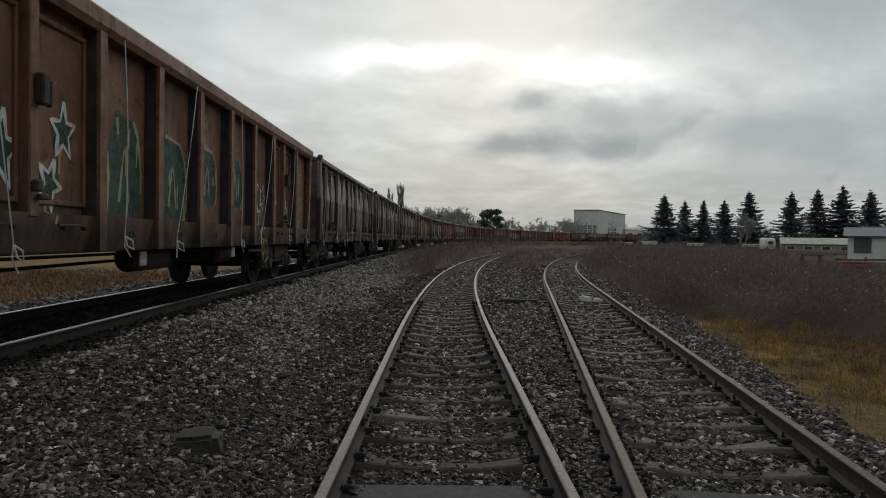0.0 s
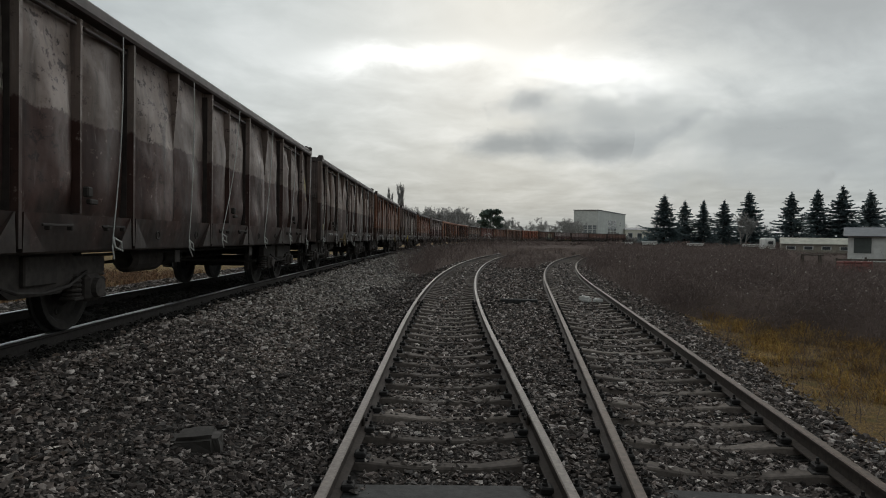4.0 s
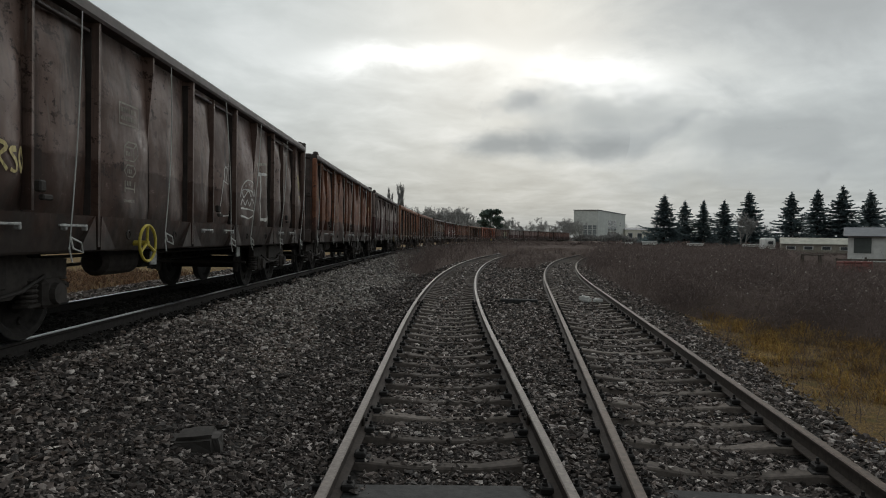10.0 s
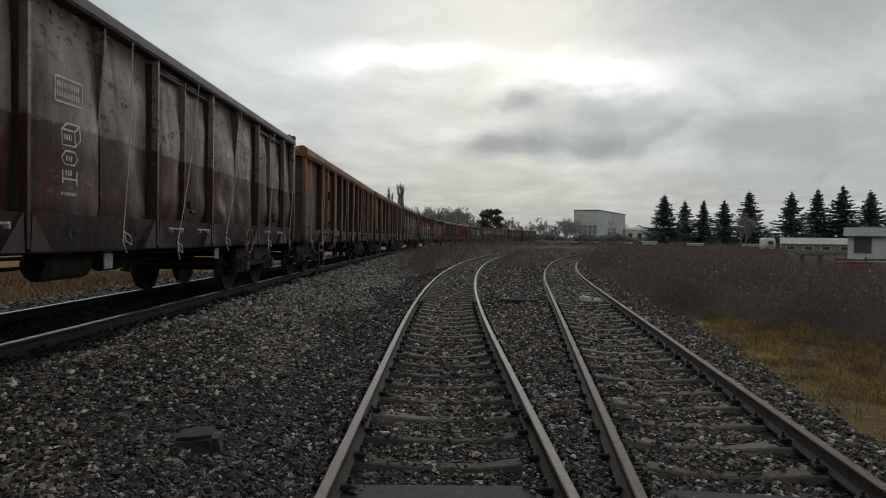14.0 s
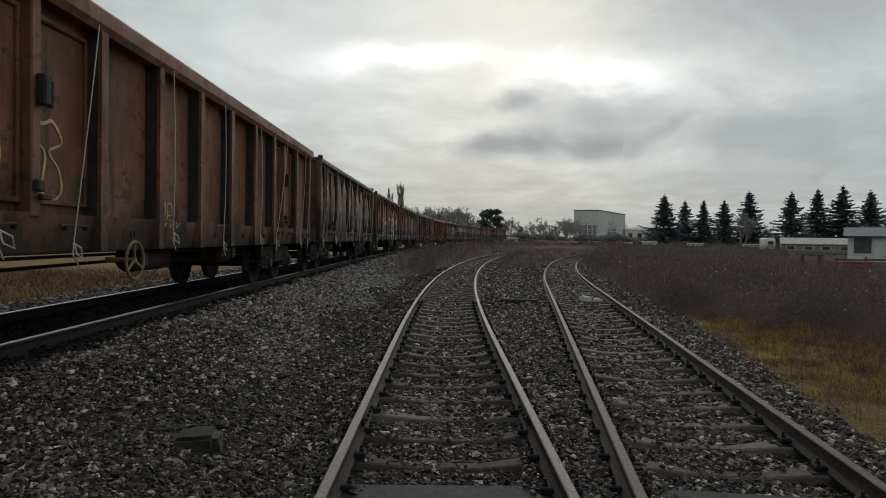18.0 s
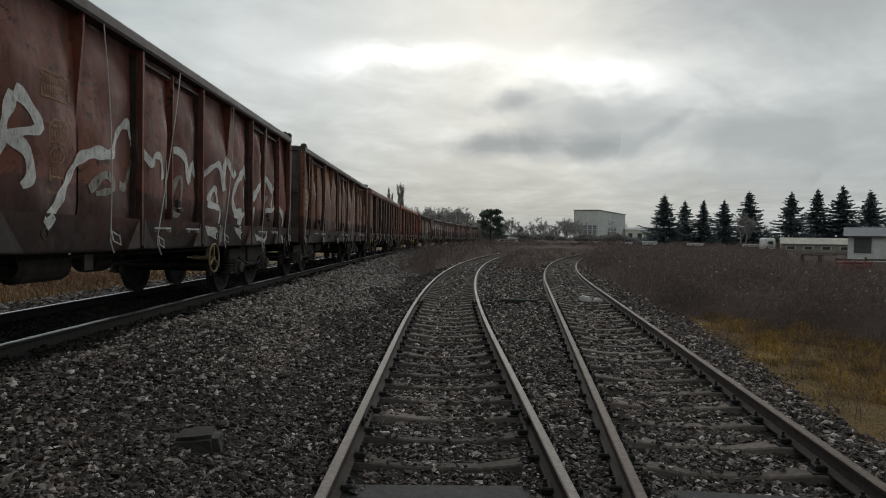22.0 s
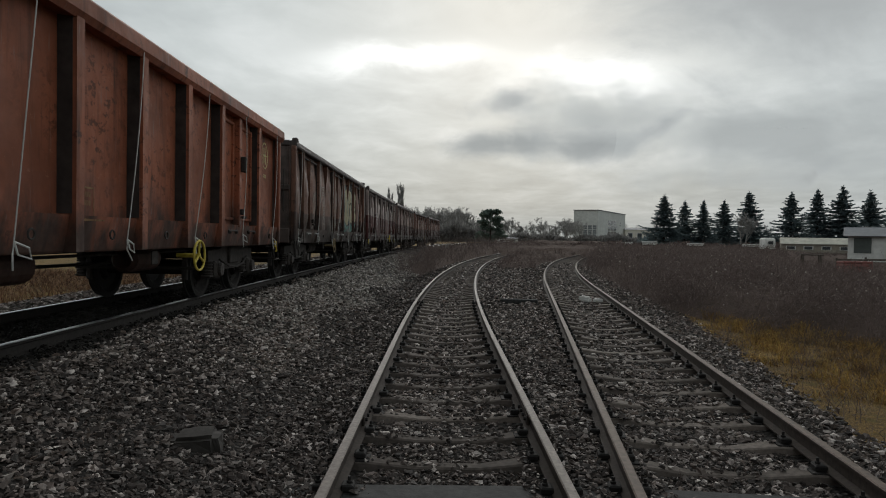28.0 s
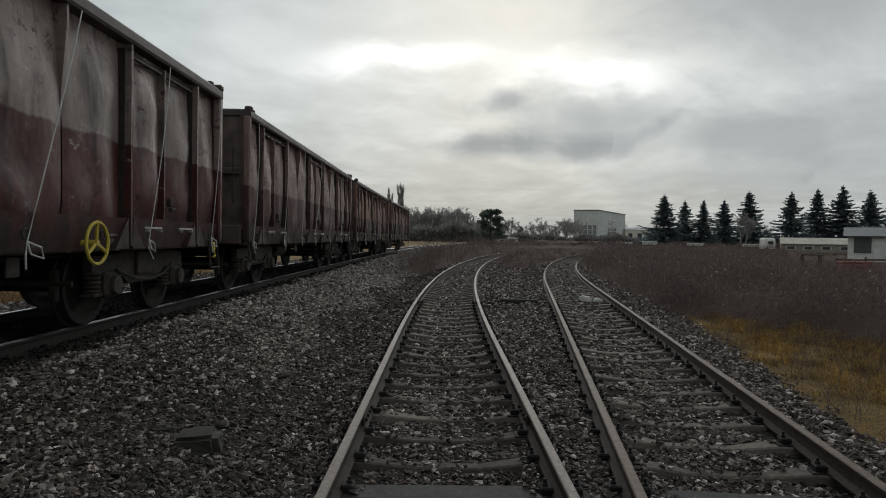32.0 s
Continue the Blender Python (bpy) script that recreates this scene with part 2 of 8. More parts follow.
class MB:
    """Collects vertices and faces of one mesh."""

    def __init__(self):
        self.v, self.f, self.mi = [], [], []

    def add(self, verts, faces, mi=0):
        o = len(self.v)
        self.v.extend(verts)
        self.f.extend([tuple(i + o for i in f) for f in faces])
        self.mi.extend([mi] * len(faces))
        return self

    def box(self, c, s, bevel=0.01, m=None, mi=0):
        """A box with chamfered edges; c: centre, s: sizes, m: a turn about the centre."""
        hx, hy, hz = s[0] / 2, s[1] / 2, s[2] / 2
        b = min(bevel, hx * 0.45, hy * 0.45, hz * 0.45)
        vs, idx = [], {}
        for sx in (-1, 1):
            for sy in (-1, 1):
                for sz in (-1, 1):
                    for k, d in enumerate(((0, b, b), (b, 0, b), (b, b, 0))):
                        idx[sx, sy, sz, k] = len(vs)
                        p = Vector((sx * (hx - d[0]), sy * (hy - d[1]), sz * (hz - d[2])))
                        vs.append(p)
        fs = []
        for k, s1 in ((0, -1), (0, 1), (1, -1), (1, 1), (2, -1), (2, 1)):
            ring = []
            for a, q in ((-1, -1), (1, -1), (1, 1), (-1, 1)):
                key = [0, 0, 0]
                key[k] = s1
                o1, o2 = (k + 1) % 3, (k + 2) % 3
                key[o1], key[o2] = a, q
                ring.append(idx[(*key, k)])
            fs.append(ring if s1 > 0 else ring[::-1])
        for k in range(3):
            o1, o2 = (k + 1) % 3, (k + 2) % 3
            for a in (-1, 1):
                for q in (-1, 1):
                    k0, k1 = [0, 0, 0], [0, 0, 0]
                    k0[k], k1[k] = -1, 1
                    k0[o1] = k1[o1] = a
                    k0[o2] = k1[o2] = q
                    ring = [idx[(*k0, o1)], idx[(*k1, o1)], idx[(*k1, o2)], idx[(*k0, o2)]]
                    fs.append(ring if a * q < 0 else ring[::-1])
        for sx in (-1, 1):
            for sy in (-1, 1):
                for sz in (-1, 1):
                    ring = [idx[sx, sy, sz, k] for k in range(3)]
                    fs.append(ring if sx * sy * sz > 0 else ring[::-1])
        if m is not None:
            vs = [m @ p for p in vs]
        c = Vector(c)
        return self.add([tuple(p + c) for p in vs], fs, mi)

    def tube(self, pts, r, n=8, mi=0, caps=True):
        """A round bar along a list of points; r may be a list."""
        pts = [Vector(p) for p in pts]
        o, k = len(self.v), len(pts)
        rr = r if isinstance(r, (list, tuple)) else [r] * k
        up = Vector((0, 0, 1))
        for i, p in enumerate(pts):
            d = (pts[min(i + 1, k - 1)] - pts[max(i - 1, 0)]).normalized()
            a = d.cross(up if abs(d.z) < 0.95 else Vector((1, 0, 0))).normalized()
            b = d.cross(a)
            for j in range(n):
                w = 2 * math.pi * j / n
                self.v.append(tuple(p + (a * math.cos(w) + b * math.sin(w)) * rr[i]))
        for i in range(k - 1):
            for j in range(n):
                q = (j + 1) % n
                self.f.append((o + i * n + j, o + i * n + q, o + (i + 1) * n + q, o + (i + 1) * n + j))
                self.mi.append(mi)
        if caps:
            self.f.append(tuple(o + j for j in range(n))[::-1])
            self.f.append(tuple(o + (k - 1) * n + j for j in range(n)))
            self.mi += [mi, mi]
        return self

    def ring(self, c, axis, R, r, n=20, k=6, mi=0):
        """A torus round axis 'x', 'y' or 'z'."""
        o = len(self.v)
        for i in range(n):
            a = 2 * math.pi * i / n
            for j in range(k):
                b = 2 * math.pi * j / k
                p = ((R + r * math.cos(b)) * math.cos(a), (R + r * math.cos(b)) * math.sin(a), r * math.sin(b))
                if axis == "y":
                    p = (p[0], p[2], p[1])
                elif axis == "x":
                    p = (p[2], p[0], p[1])
                self.v.append((p[0] + c[0], p[1] + c[1], p[2] + c[2]))
        for i in range(n):
            for j in range(k):
                i2, j2 = (i + 1) % n, (j + 1) % k
                self.f.append((o + i * k + j, o + i2 * k + j, o + i2 * k + j2, o + i * k + j2))
                self.mi.append(mi)
        return self

    def lathe(self, c, axis, prof, n=24, mi=0):
        """A turned body: prof is a list of (along the axis, radius)."""
        o, k = len(self.v), len(prof)
        for i in range(n):
            a = 2 * math.pi * i / n
            for h, r in prof:
                p = {"y": (r * math.cos(a), h, r * math.sin(a)), "x": (h, r * math.cos(a), r * math.sin(a)),
                     "z": (r * math.cos(a), r * math.sin(a), h)}[axis]
                self.v.append((p[0] + c[0], p[1] + c[1], p[2] + c[2]))
        for i in range(n):
            for j in range(k - 1):
                q = (i + 1) % n
                self.f.append((o + i * k + j, o + i * k + j + 1, o + q * k + j + 1, o + q * k + j))
                self.mi.append(mi)
        return self

    def prism(self, poly, axis, a, b, mi=0):
        """A flat polygon drawn out along an axis from a to b; poly in the two other axes, in order."""
        n, o = len(poly), len(self.v)
        for h in (a, b):
            for p, q in poly:
                self.v.append({"x": (h, p, q), "y": (p, h, q), "z": (p, q, h)}[axis])
        for i in range(n):
            j = (i + 1) % n
            self.f.append((o + i, o + j, o + n + j, o + n + i))
            self.mi.append(mi)
        self.f.append(tuple(o + i for i in range(n))[::-1])
        self.f.append(tuple(o + n + i for i in range(n)))
        self.mi += [mi, mi]
        return self

    def sheet(self, us, vs, fn, mi=0):
        """A grid surface fn(u, v) -> point."""
        o, n = len(self.v), len(vs)
        for u in us:
            for v in vs:
                self.v.append(tuple(fn(u, v)))
        for i in range(len(us) - 1):
            for j in range(n - 1):
                self.f.append((o + i * n + j, o + (i + 1) * n + j, o + (i + 1) * n + j + 1, o + i * n + j + 1))
                self.mi.append(mi)
        return self

    def mesh(self, name, mats, smooth=False):
        me = bpy.data.meshes.new(name)
        me.from_pydata([tuple(p) for p in self.v], [], self.f)
        for m in mats if isinstance(mats, (list, tuple)) else [mats]:
            me.materials.append(m)
        me.polygons.foreach_set("material_index", self.mi)
        if smooth:
            me.polygons.foreach_set("use_smooth", [True] * len(self.f))
        bm = bmesh.new()
        bm.from_mesh(me)
        bmesh.ops.recalc_face_normals(bm, faces=bm.faces)
        bm.to_mesh(me)
        bm.free()
        return me


def part(name, mb, material, parent, label="", smooth=False, m=None):
    me = mb.mesh(name, material, smooth) if isinstance(mb, MB) else mb
    ob = new(name, me)
    ob.parent = parent
    if m is not None:
        ob.matrix_basis = m
    return tagged(ob, label)


def raw_mesh(name, verts, tris, mat, smooth=False):
    """A mesh from numpy arrays of vertices and equal-sided faces."""
    me = bpy.data.meshes.new(name)
    k = tris.shape[1]
    me.vertices.add(len(verts))
    me.vertices.foreach_set("co", np.asarray(verts, dtype=np.float32).ravel())
    me.loops.add(tris.size)
    me.loops.foreach_set("vertex_index", np.asarray(tris, dtype=np.int32).ravel())
    me.polygons.add(len(tris))
    me.polygons.foreach_set("loop_start", np.arange(0, tris.size, k, dtype=np.int32))
    me.polygons.foreach_set("loop_total", np.full(len(tris), k, dtype=np.int32))
    me.polygons.foreach_set("use_smooth", np.full(len(tris), bool(smooth)))
    for m in mat if isinstance(mat, (list, tuple)) else [mat]:
        me.materials.append(m)
    me.update(calc_edges=True)
    return me


# ---------- lines of the tracks ----------
RAIL_Z = 0.17                       # top of rail of the two near tracks
TRAIN_Z = EYE_Z - 1.0386            # top of rail of the train's track, on a low bank
ST = np.arange(-330.0, 420.0, 0.25)
KT = np.where(ST < 0, 0.0, 0.00052 + 2.0e-5 * np.clip(ST, 0, 300))
TT = np.cumsum(KT) * 0.25
TT = TT - np.interp(0, ST, TT) - 0.01155
XT = np.cumsum(np.sin(TT)) * 0.25
YT = np.cumsum(np.cos(TT)) * 0.25
XT = XT - np.interp(0, ST, XT) - 4.7408
YT = YT - np.interp(0, ST, YT)


def train_line(s):
    """Place and heading (clockwise from +y) of the train's track at the distance s along it."""
    return np.interp(s, ST, XT), np.interp(s, ST, YT), np.interp(s, ST, TT)


def bank_u(x, y):
    """Distance to the right of the train's track."""
    return (x - np.interp(y, YT, XT)) * np.cos(np.interp(y, YT, TT))


def left_line(y):
    return 0.05 + 0.00203 * np.clip(y - 10, 0, None) ** 2


def right_line(y):
    return 1.985 + 0.127 * (y - 3.8) + 0.0024 * np.clip(y - 22, 0, None) ** 2


def smooth(a, b, x):
    t = np.clip((x - a) / (b - a), 0, 1)
    return t * t * (3 - 2 * t)


def ground_z(x, y):
    u = bank_u(x, y)
    z = 0.55 * (1 - smooth(1.3, 3.7, u)) * smooth(-4.2, -2.0, u)
    z = z + 0.12 * (1 - smooth(-4.2, -2.0, u))
    right = x - right_line(np.clip(y, -5, 75))
    z = z - 0.10 * smooth(1.6, 3.5, right) * (u > 3)
    near = np.clip(y, -5, 90)
    bed = np.minimum(np.abs(x - left_line(near)), np.abs(x - right_line(near)))
    return z - 0.03 - 0.035 * (1 - smooth(0.62, 0.80, bed))


# ---------- ground ----------
def ground_mat():
    m = Mat("ground_soil_and_ballast", 0.95, 0, 0.15)
    att = m.n("Attribute")
    att.attribute_name = "cover"
    sep = m.n("SeparateColor")
    m.link(att.outputs["Color"], sep.inputs[0])
    v = m.n("TexVoronoi", Scale=19.0, Randomness=1.0)
    m.link(m.tc.outputs["Object"], v.inputs["Vector"])
    sepv = m.n("SeparateColor")
    m.link(v.outputs["Color"], sepv.inputs[0])
    fine, mid, big = m.noise(35, 5), m.noise(3.0, 6), m.noise(0.35, 5)
    stone = m.ramp(sepv.outputs[0], [(0.0, (0.036, 0.032, 0.029)), (1.0, (0.125, 0.115, 0.105)), (0.55, (0.070, 0.063, 0.057))])
    stone = m.mix(m.grey(v.outputs["Distance"], 0.15, 0.55, 0.0, 0.9), stone, (0.018, 0.016, 0.015))
    soil = m.ramp(mid, [(0.3, (0.045, 0.034, 0.028)), (0.7, (0.11, 0.085, 0.068))])
    grass = m.ramp(fine, [(0.35, (0.085, 0.055, 0.025)), (0.68, (0.30, 0.185, 0.062))])
    grass = m.mix(m.math("MULTIPLY", m.grey(mid, 0.50, 0.62, 0, 0.75), m.grey(fine, 0.35, 0.6)), grass, (0.085, 0.080, 0.020))
    jig = m.math("MULTIPLY", m.math("SUBTRACT", mid, 0.5), 0.9)
    a = m.grey(m.math("ADD", sep.outputs[0], jig), 0.35, 0.65)
    g = m.grey(m.math("ADD", sep.outputs[1], jig), 0.35, 0.65)
    col = m.mix(g, soil, grass)
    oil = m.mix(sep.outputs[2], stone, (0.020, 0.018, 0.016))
    col = m.mix(a, col, oil)
    col = m.mix(m.grey(big, 0.4, 0.7, 0, 0.35), col, (0.02, 0.017, 0.014))
    m.color(col)
    h = m.mix(a, fine, m.math("SUBTRACT", 1.0, v.outputs["Distance"]))
    m.bump(h, 0.9, 0.05)
    return m.m


def build_ground():
    def axis(lo, hi, step, far):
        fine = np.arange(lo, hi + 1e-6, step)
        g = np.geomspace(1.0, far, 16)
        return np.concatenate([lo - g[::-1], fine, hi + g])
    xs, ys = axis(-12, 12, 0.25, 2400), axis(-2, 72, 0.4, 2400)
    X, Y = np.meshgrid(xs, ys, indexing="ij")
    Z = ground_z(X, Y)
    bumps = np.array([noise.noise((x * 0.9, y * 0.9, 0)) for x, y in zip(X.ravel(), Y.ravel())]).reshape(X.shape)
    Z = Z + bumps * 0.016
    n = len(ys)
    I = np.arange(len(xs) - 1)[:, None] * n + np.arange(n - 1)[None]
    quads = np.stack([I, I + n, I + n + 1, I + 1], -1).reshape(-1, 4)
    V = np.stack([X, Y, Z], -1).reshape(-1, 3)
    me = raw_mesh("ground", V, quads, ground_mat(), True)
    u = bank_u(X, Y)
    right = X - right_line(np.clip(Y, -5, 80))
    edge = 1.45 + 0.075 * np.clip(Y - 6, 0, 12)
    ballast = smooth(-4.3, -3.4, u) * (1 - smooth(edge - 0.25, edge + 0.25, right))
    ballast = ballast * (1 - smooth(30, 46, Y) * (u > 2.9))
    ballast = np.where((u > -3.6) & (u < 3.2), 1.0, ballast)
    grass = np.where(u < -3.4, 0.75, (1 - smooth(14, 17, Y)) * (right > 1.0))
    grass = np.where(np.abs(X) + np.abs(Y) > 400, 0.3, grass)
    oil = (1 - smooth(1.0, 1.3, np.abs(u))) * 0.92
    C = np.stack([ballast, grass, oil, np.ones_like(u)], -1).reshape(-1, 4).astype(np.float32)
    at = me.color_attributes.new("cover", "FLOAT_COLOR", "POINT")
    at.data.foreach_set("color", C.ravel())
    return tagged(new("ground", me), "dark soil and grey ballast ground with yellowed grass", "ground", kind="structure")


build_ground()

# ---------- tracks ----------
RAIL_PROF = [(-0.066, 0.0), (0.066, 0.0), (0.066, 0.012), (0.012, 0.032), (0.010, 0.108), (0.034, 0.122), (0.036, 0.145),
             (0.028, 0.153), (-0.028, 0.153), (-0.036, 0.145), (-0.034, 0.122), (-0.010, 0.108), (-0.012, 0.032), (-0.066, 0.012)]


def rail_mesh(name, xs, ys, top, mats):
    """A rail swept along a line; the head's running face carries the second material."""
    n, k = len(RAIL_PROF), len(xs)
    tx, ty = np.gradient(xs), np.gradient(ys)
    ln = np.hypot(tx, ty)
    nx, ny = ty / ln, -tx / ln
    V = [(xs[i] + nx[i] * u, ys[i] + ny[i] * u, top - 0.153 + z) for i in range(k) for u, z in RAIL_PROF]
    F, mi = [], []
    for i in range(k - 1):
        for j in range(n):
            q = (j + 1) % n
            F.append((i * n + j, i * n + q, (i + 1) * n + q, (i + 1) * n + j))
            mi.append(1 if j in (6, 7, 8) else 0)
    mb = MB()
    mb.v, mb.f, mb.mi = V, F, mi
    mb.f += [tuple(range(n)), tuple(range((k - 1) * n, k * n))[::-1]]
    mb.mi += [0, 0]
    return mb.mesh(name, mats)


def sleeper_mesh(rng):
    """A weathered concrete sleeper, low in the middle, with raised rail seats."""
    xs = [-1.24, -1.22, -0.98, -0.60, -0.25, 0.25, 0.60, 0.98, 1.22, 1.24]
    hs = [-0.03, 0.0, 0.016, 0.014, -0.034, -0.034, 0.014, 0.016, 0.0, -0.03]
    mb, ring = MB(), []
    for x, h in zip(xs, hs):
        h += rng.uniform(-0.004, 0.004)
        w = (0.068 if abs(x) < 0.5 else 0.096) + rng.uniform(-0.014, 0.010)
        ring.append([(x, -w - 0.02, -0.16), (x, -w, h - 0.012), (x, -w + 0.014, h), (x, w - 0.014, h), (x, w, h - 0.012), (x, w + 0.02, -0.16)])
    V = [p for r in ring for p in r]
    F = []
    for i in range(len(ring) - 1):
        for j in range(5):
            F.append((i * 6 + j, i * 6 + j + 1, (i + 1) * 6 + j + 1, (i + 1) * 6 + j))
    F += [tuple(range(6)), tuple(range((len(ring) - 1) * 6, len(ring) * 6))[::-1]]
    return mb.add(V, F)


def fastening_mesh():
    """Base plate with its clamps and bolts, both sides of a rail."""
    mb = MB().box((0, 0, 0.008), (0.34, 0.16, 0.016), 0.004)
    for s in (-1, 1):
        mb.box((s * 0.095, 0, 0.040), (0.085, 0.11, 0.050), 0.010)
        mb.lathe((s * 0.105, 0, 0.05), "z", [(0, 0.02), (0.03, 0.02), (0.032, 0.012), (0.06, 0.012), (0.06, 0.0)], 8)
    return mb


SLEEPER = island_vary("weathered_concrete_sleeper", [(0.0, (0.095, 0.079, 0.069)), (1.0, (0.205, 0.172, 0.150))], 0.92, 0.2, 22, True)
WOOD = plain("tarred_old_wooden_sleeper", (0.030, 0.030, 0.029), 0.8, 0, 0.5, 18, 0.3, 0.5)
rng = random.Random(4)


def build_track(label, line, half, y0, y1, top, mats, step=0.65, first=0.0, sink=0.0):
    track = new("railway_track")
    tagged(track, label, "railway track", kind="structure")
    ys = np.concatenate([np.arange(y0, 12, 1.0), np.arange(12, y1, 1.5)])
    cx = line(ys)
    t = np.arctan(np.gradient(cx, ys))
    for s in (-1, 1):
        me = rail_mesh("rail", cx + s * half * np.cos(t), ys - s * half * np.sin(t), top, mats)
        part("rail", me, None, track, "steel rail with a dull worn head and rusty web")
    mb = [sleeper_mesh(rng).mesh("sleeper", SLEEPER) for i in range(4)]
    wood = MB().box((0, 0, -0.06), (2.45, 0.25, 0.15), 0.012).mesh("sleeper", WOOD)
    fast = fastening_mesh().mesh("rail_fastening", M["clip"])
    y, i = y0 + first, 0
    while y < y1 - 0.5:
        x = float(line(np.array([y]))[0])
        a = math.atan((float(line(np.array([y + 0.5]))[0]) - x) / 0.5)
        old = abs(y - 4.36) < 0.2
        m = pose(x, y, top - 0.153 - 0.016 - sink, 0, 0, -math.degrees(a) + rng.uniform(-0.8, 0.8))
        part("sleeper", wood if old else rng.choice(mb), None, track, "tarred wooden sleeper" if old else "", m=m)
        if y < 17:
            for s in (-1, 1):
                part("rail_fastening", fast, None, track, m=pose(x + s * half * math.cos(a), y - s * half * math.sin(a), top - 0.167, 0, 0, -math.degrees(a)))
        y += step
        i += 1
    return track


def fishplates(line_of, half, top, side, y):
    """A bolted joint: a plate on each side of one rail."""
    x = float(line_of(np.array([y]))[0]) + side * half
    a = math.degrees(math.atan(float(line_of(np.array([y + 0.5]))[0] - line_of(np.array([y - 0.5]))[0])))
    j = tagged(new("rail_joint"), "rusty bolted fishplate joint on the rail", "rail joint", "rail joints")
    j.matrix_basis = pose(x, y, top - 0.153, 0, 0, -a)
    for sx in (-1, 1):
        pl = part("fishplate", MB().box((sx * 0.028, 0, 0.072), (0.024, 0.56, 0.085), 0.006), M["rail_side"], j)
        for k in range(4):
            part("bolt", MB().lathe((sx * 0.040, -0.21 + 0.14 * k, 0.072), "x", [(0, 0.0), (0, 0.018), (sx * 0.02, 0.016), (sx * 0.02, 0.0)], 6), M["clip"], pl)


DULL = [M["rail_side"], M["rail_dull"]]
SHINY = [M["rail_black"], M["rail_top"]]
build_track("curving siding with concrete sleepers in dark ballast", left_line, 0.7525, -3.0, 84.0, RAIL_Z, DULL, 0.65, 0.16)
build_track("diverging siding with worn rails and concrete sleepers", right_line, 0.78, -1.0, 84.0, RAIL_Z, [M["rail_side"], M["rail_rusty"]], 0.65, 0.05, 0.007)

for side, y in ((-1, 5.95), (1, 6.05), (1, 16.4), (-1, 16.3)):
    fishplates(left_line, 0.7525, RAIL_Z, side, y)


def build_main_track():
    track = tagged(new("railway_track"), "main track on a low ballast bank, polished rails", "railway track", kind="structure")
    s = np.concatenate([np.arange(-320, -8, 8.0), np.arange(-8, 60, 1.5), np.arange(60, 390, 4.0)])
    x, y, t = train_line(s)
    for side in (-1, 1):
        me = rail_mesh("rail", x + side * 0.7525 * np.cos(t), y - side * 0.7525 * np.sin(t), TRAIN_Z, SHINY)
        part("rail", me, None, track, "steel rail with a bright polished head")
    meshes = [MB().box((0, 0, -0.08), (2.5, 0.26, 0.17), 0.015).mesh("sleeper", WOOD) for i in range(1)]
    for k in range(-6, 84):
        sx, sy, st = train_line(k * 0.62)
        part("sleeper", meshes[0], None, track, m=pose(float(sx), float(sy), TRAIN_Z - 0.160, 0, 0, -math.degrees(float(st)) + rng.uniform(-1, 1)))


build_main_track()

# ---------- the goods train ----------
# A wagon's own space: x along the track away from the camera, the side that faces the camera at y < 0, z above the rail.
BODY = {"bulged": 12.60, "ribbed": 14.50}
PIVOT = {"bulged": 4.50, "ribbed": 5.30}
SHEET = {"bulged": -1.275, "ribbed": -1.285}     # plane of the side sheets
FACE_Y = -1.425


def bays(kind):
    """The divisions of a side: (start, end, what)."""
    half = BODY[kind] / 2
    out, x = [], -half
    if kind == "bulged":
        seq = [(0.98, "end")] + [(0.97, "door")] * 2 + [(1.22, "wall")] * 2 + [(0.94, "door")] * 2 + [(1.22, "wall")] * 2 + [(0.97, "door")] * 2 + [(0.98, "end")]
    else:
        seq = [(2.12, "end")] + [(1.02, "door")] * 2 + [(1.33, "wall")] * 5 + [(1.02, "door")] * 2 + [(1.65, "end")]
    for w, what in seq:
        out.append((x, x + w, what))
        x += w
    return out


def posts(kind):
    """Post lines of a side: (x, strong or slight)."""
    b = bays(kind)
    out = [(b[0][0] + 0.05, "corner"), (b[-1][1] - 0.05, "corner")]
    for (a0, a1, wa), (b0, b1, wb) in zip(b, b[1:]):
        if wa == wb == "door":
            out.append((a1, "latch"))
        elif wa == wb == "wall" and kind == "bulged":
            out.append((a1, "slight"))
        else:
            out.append((a1, "strong"))
    return out


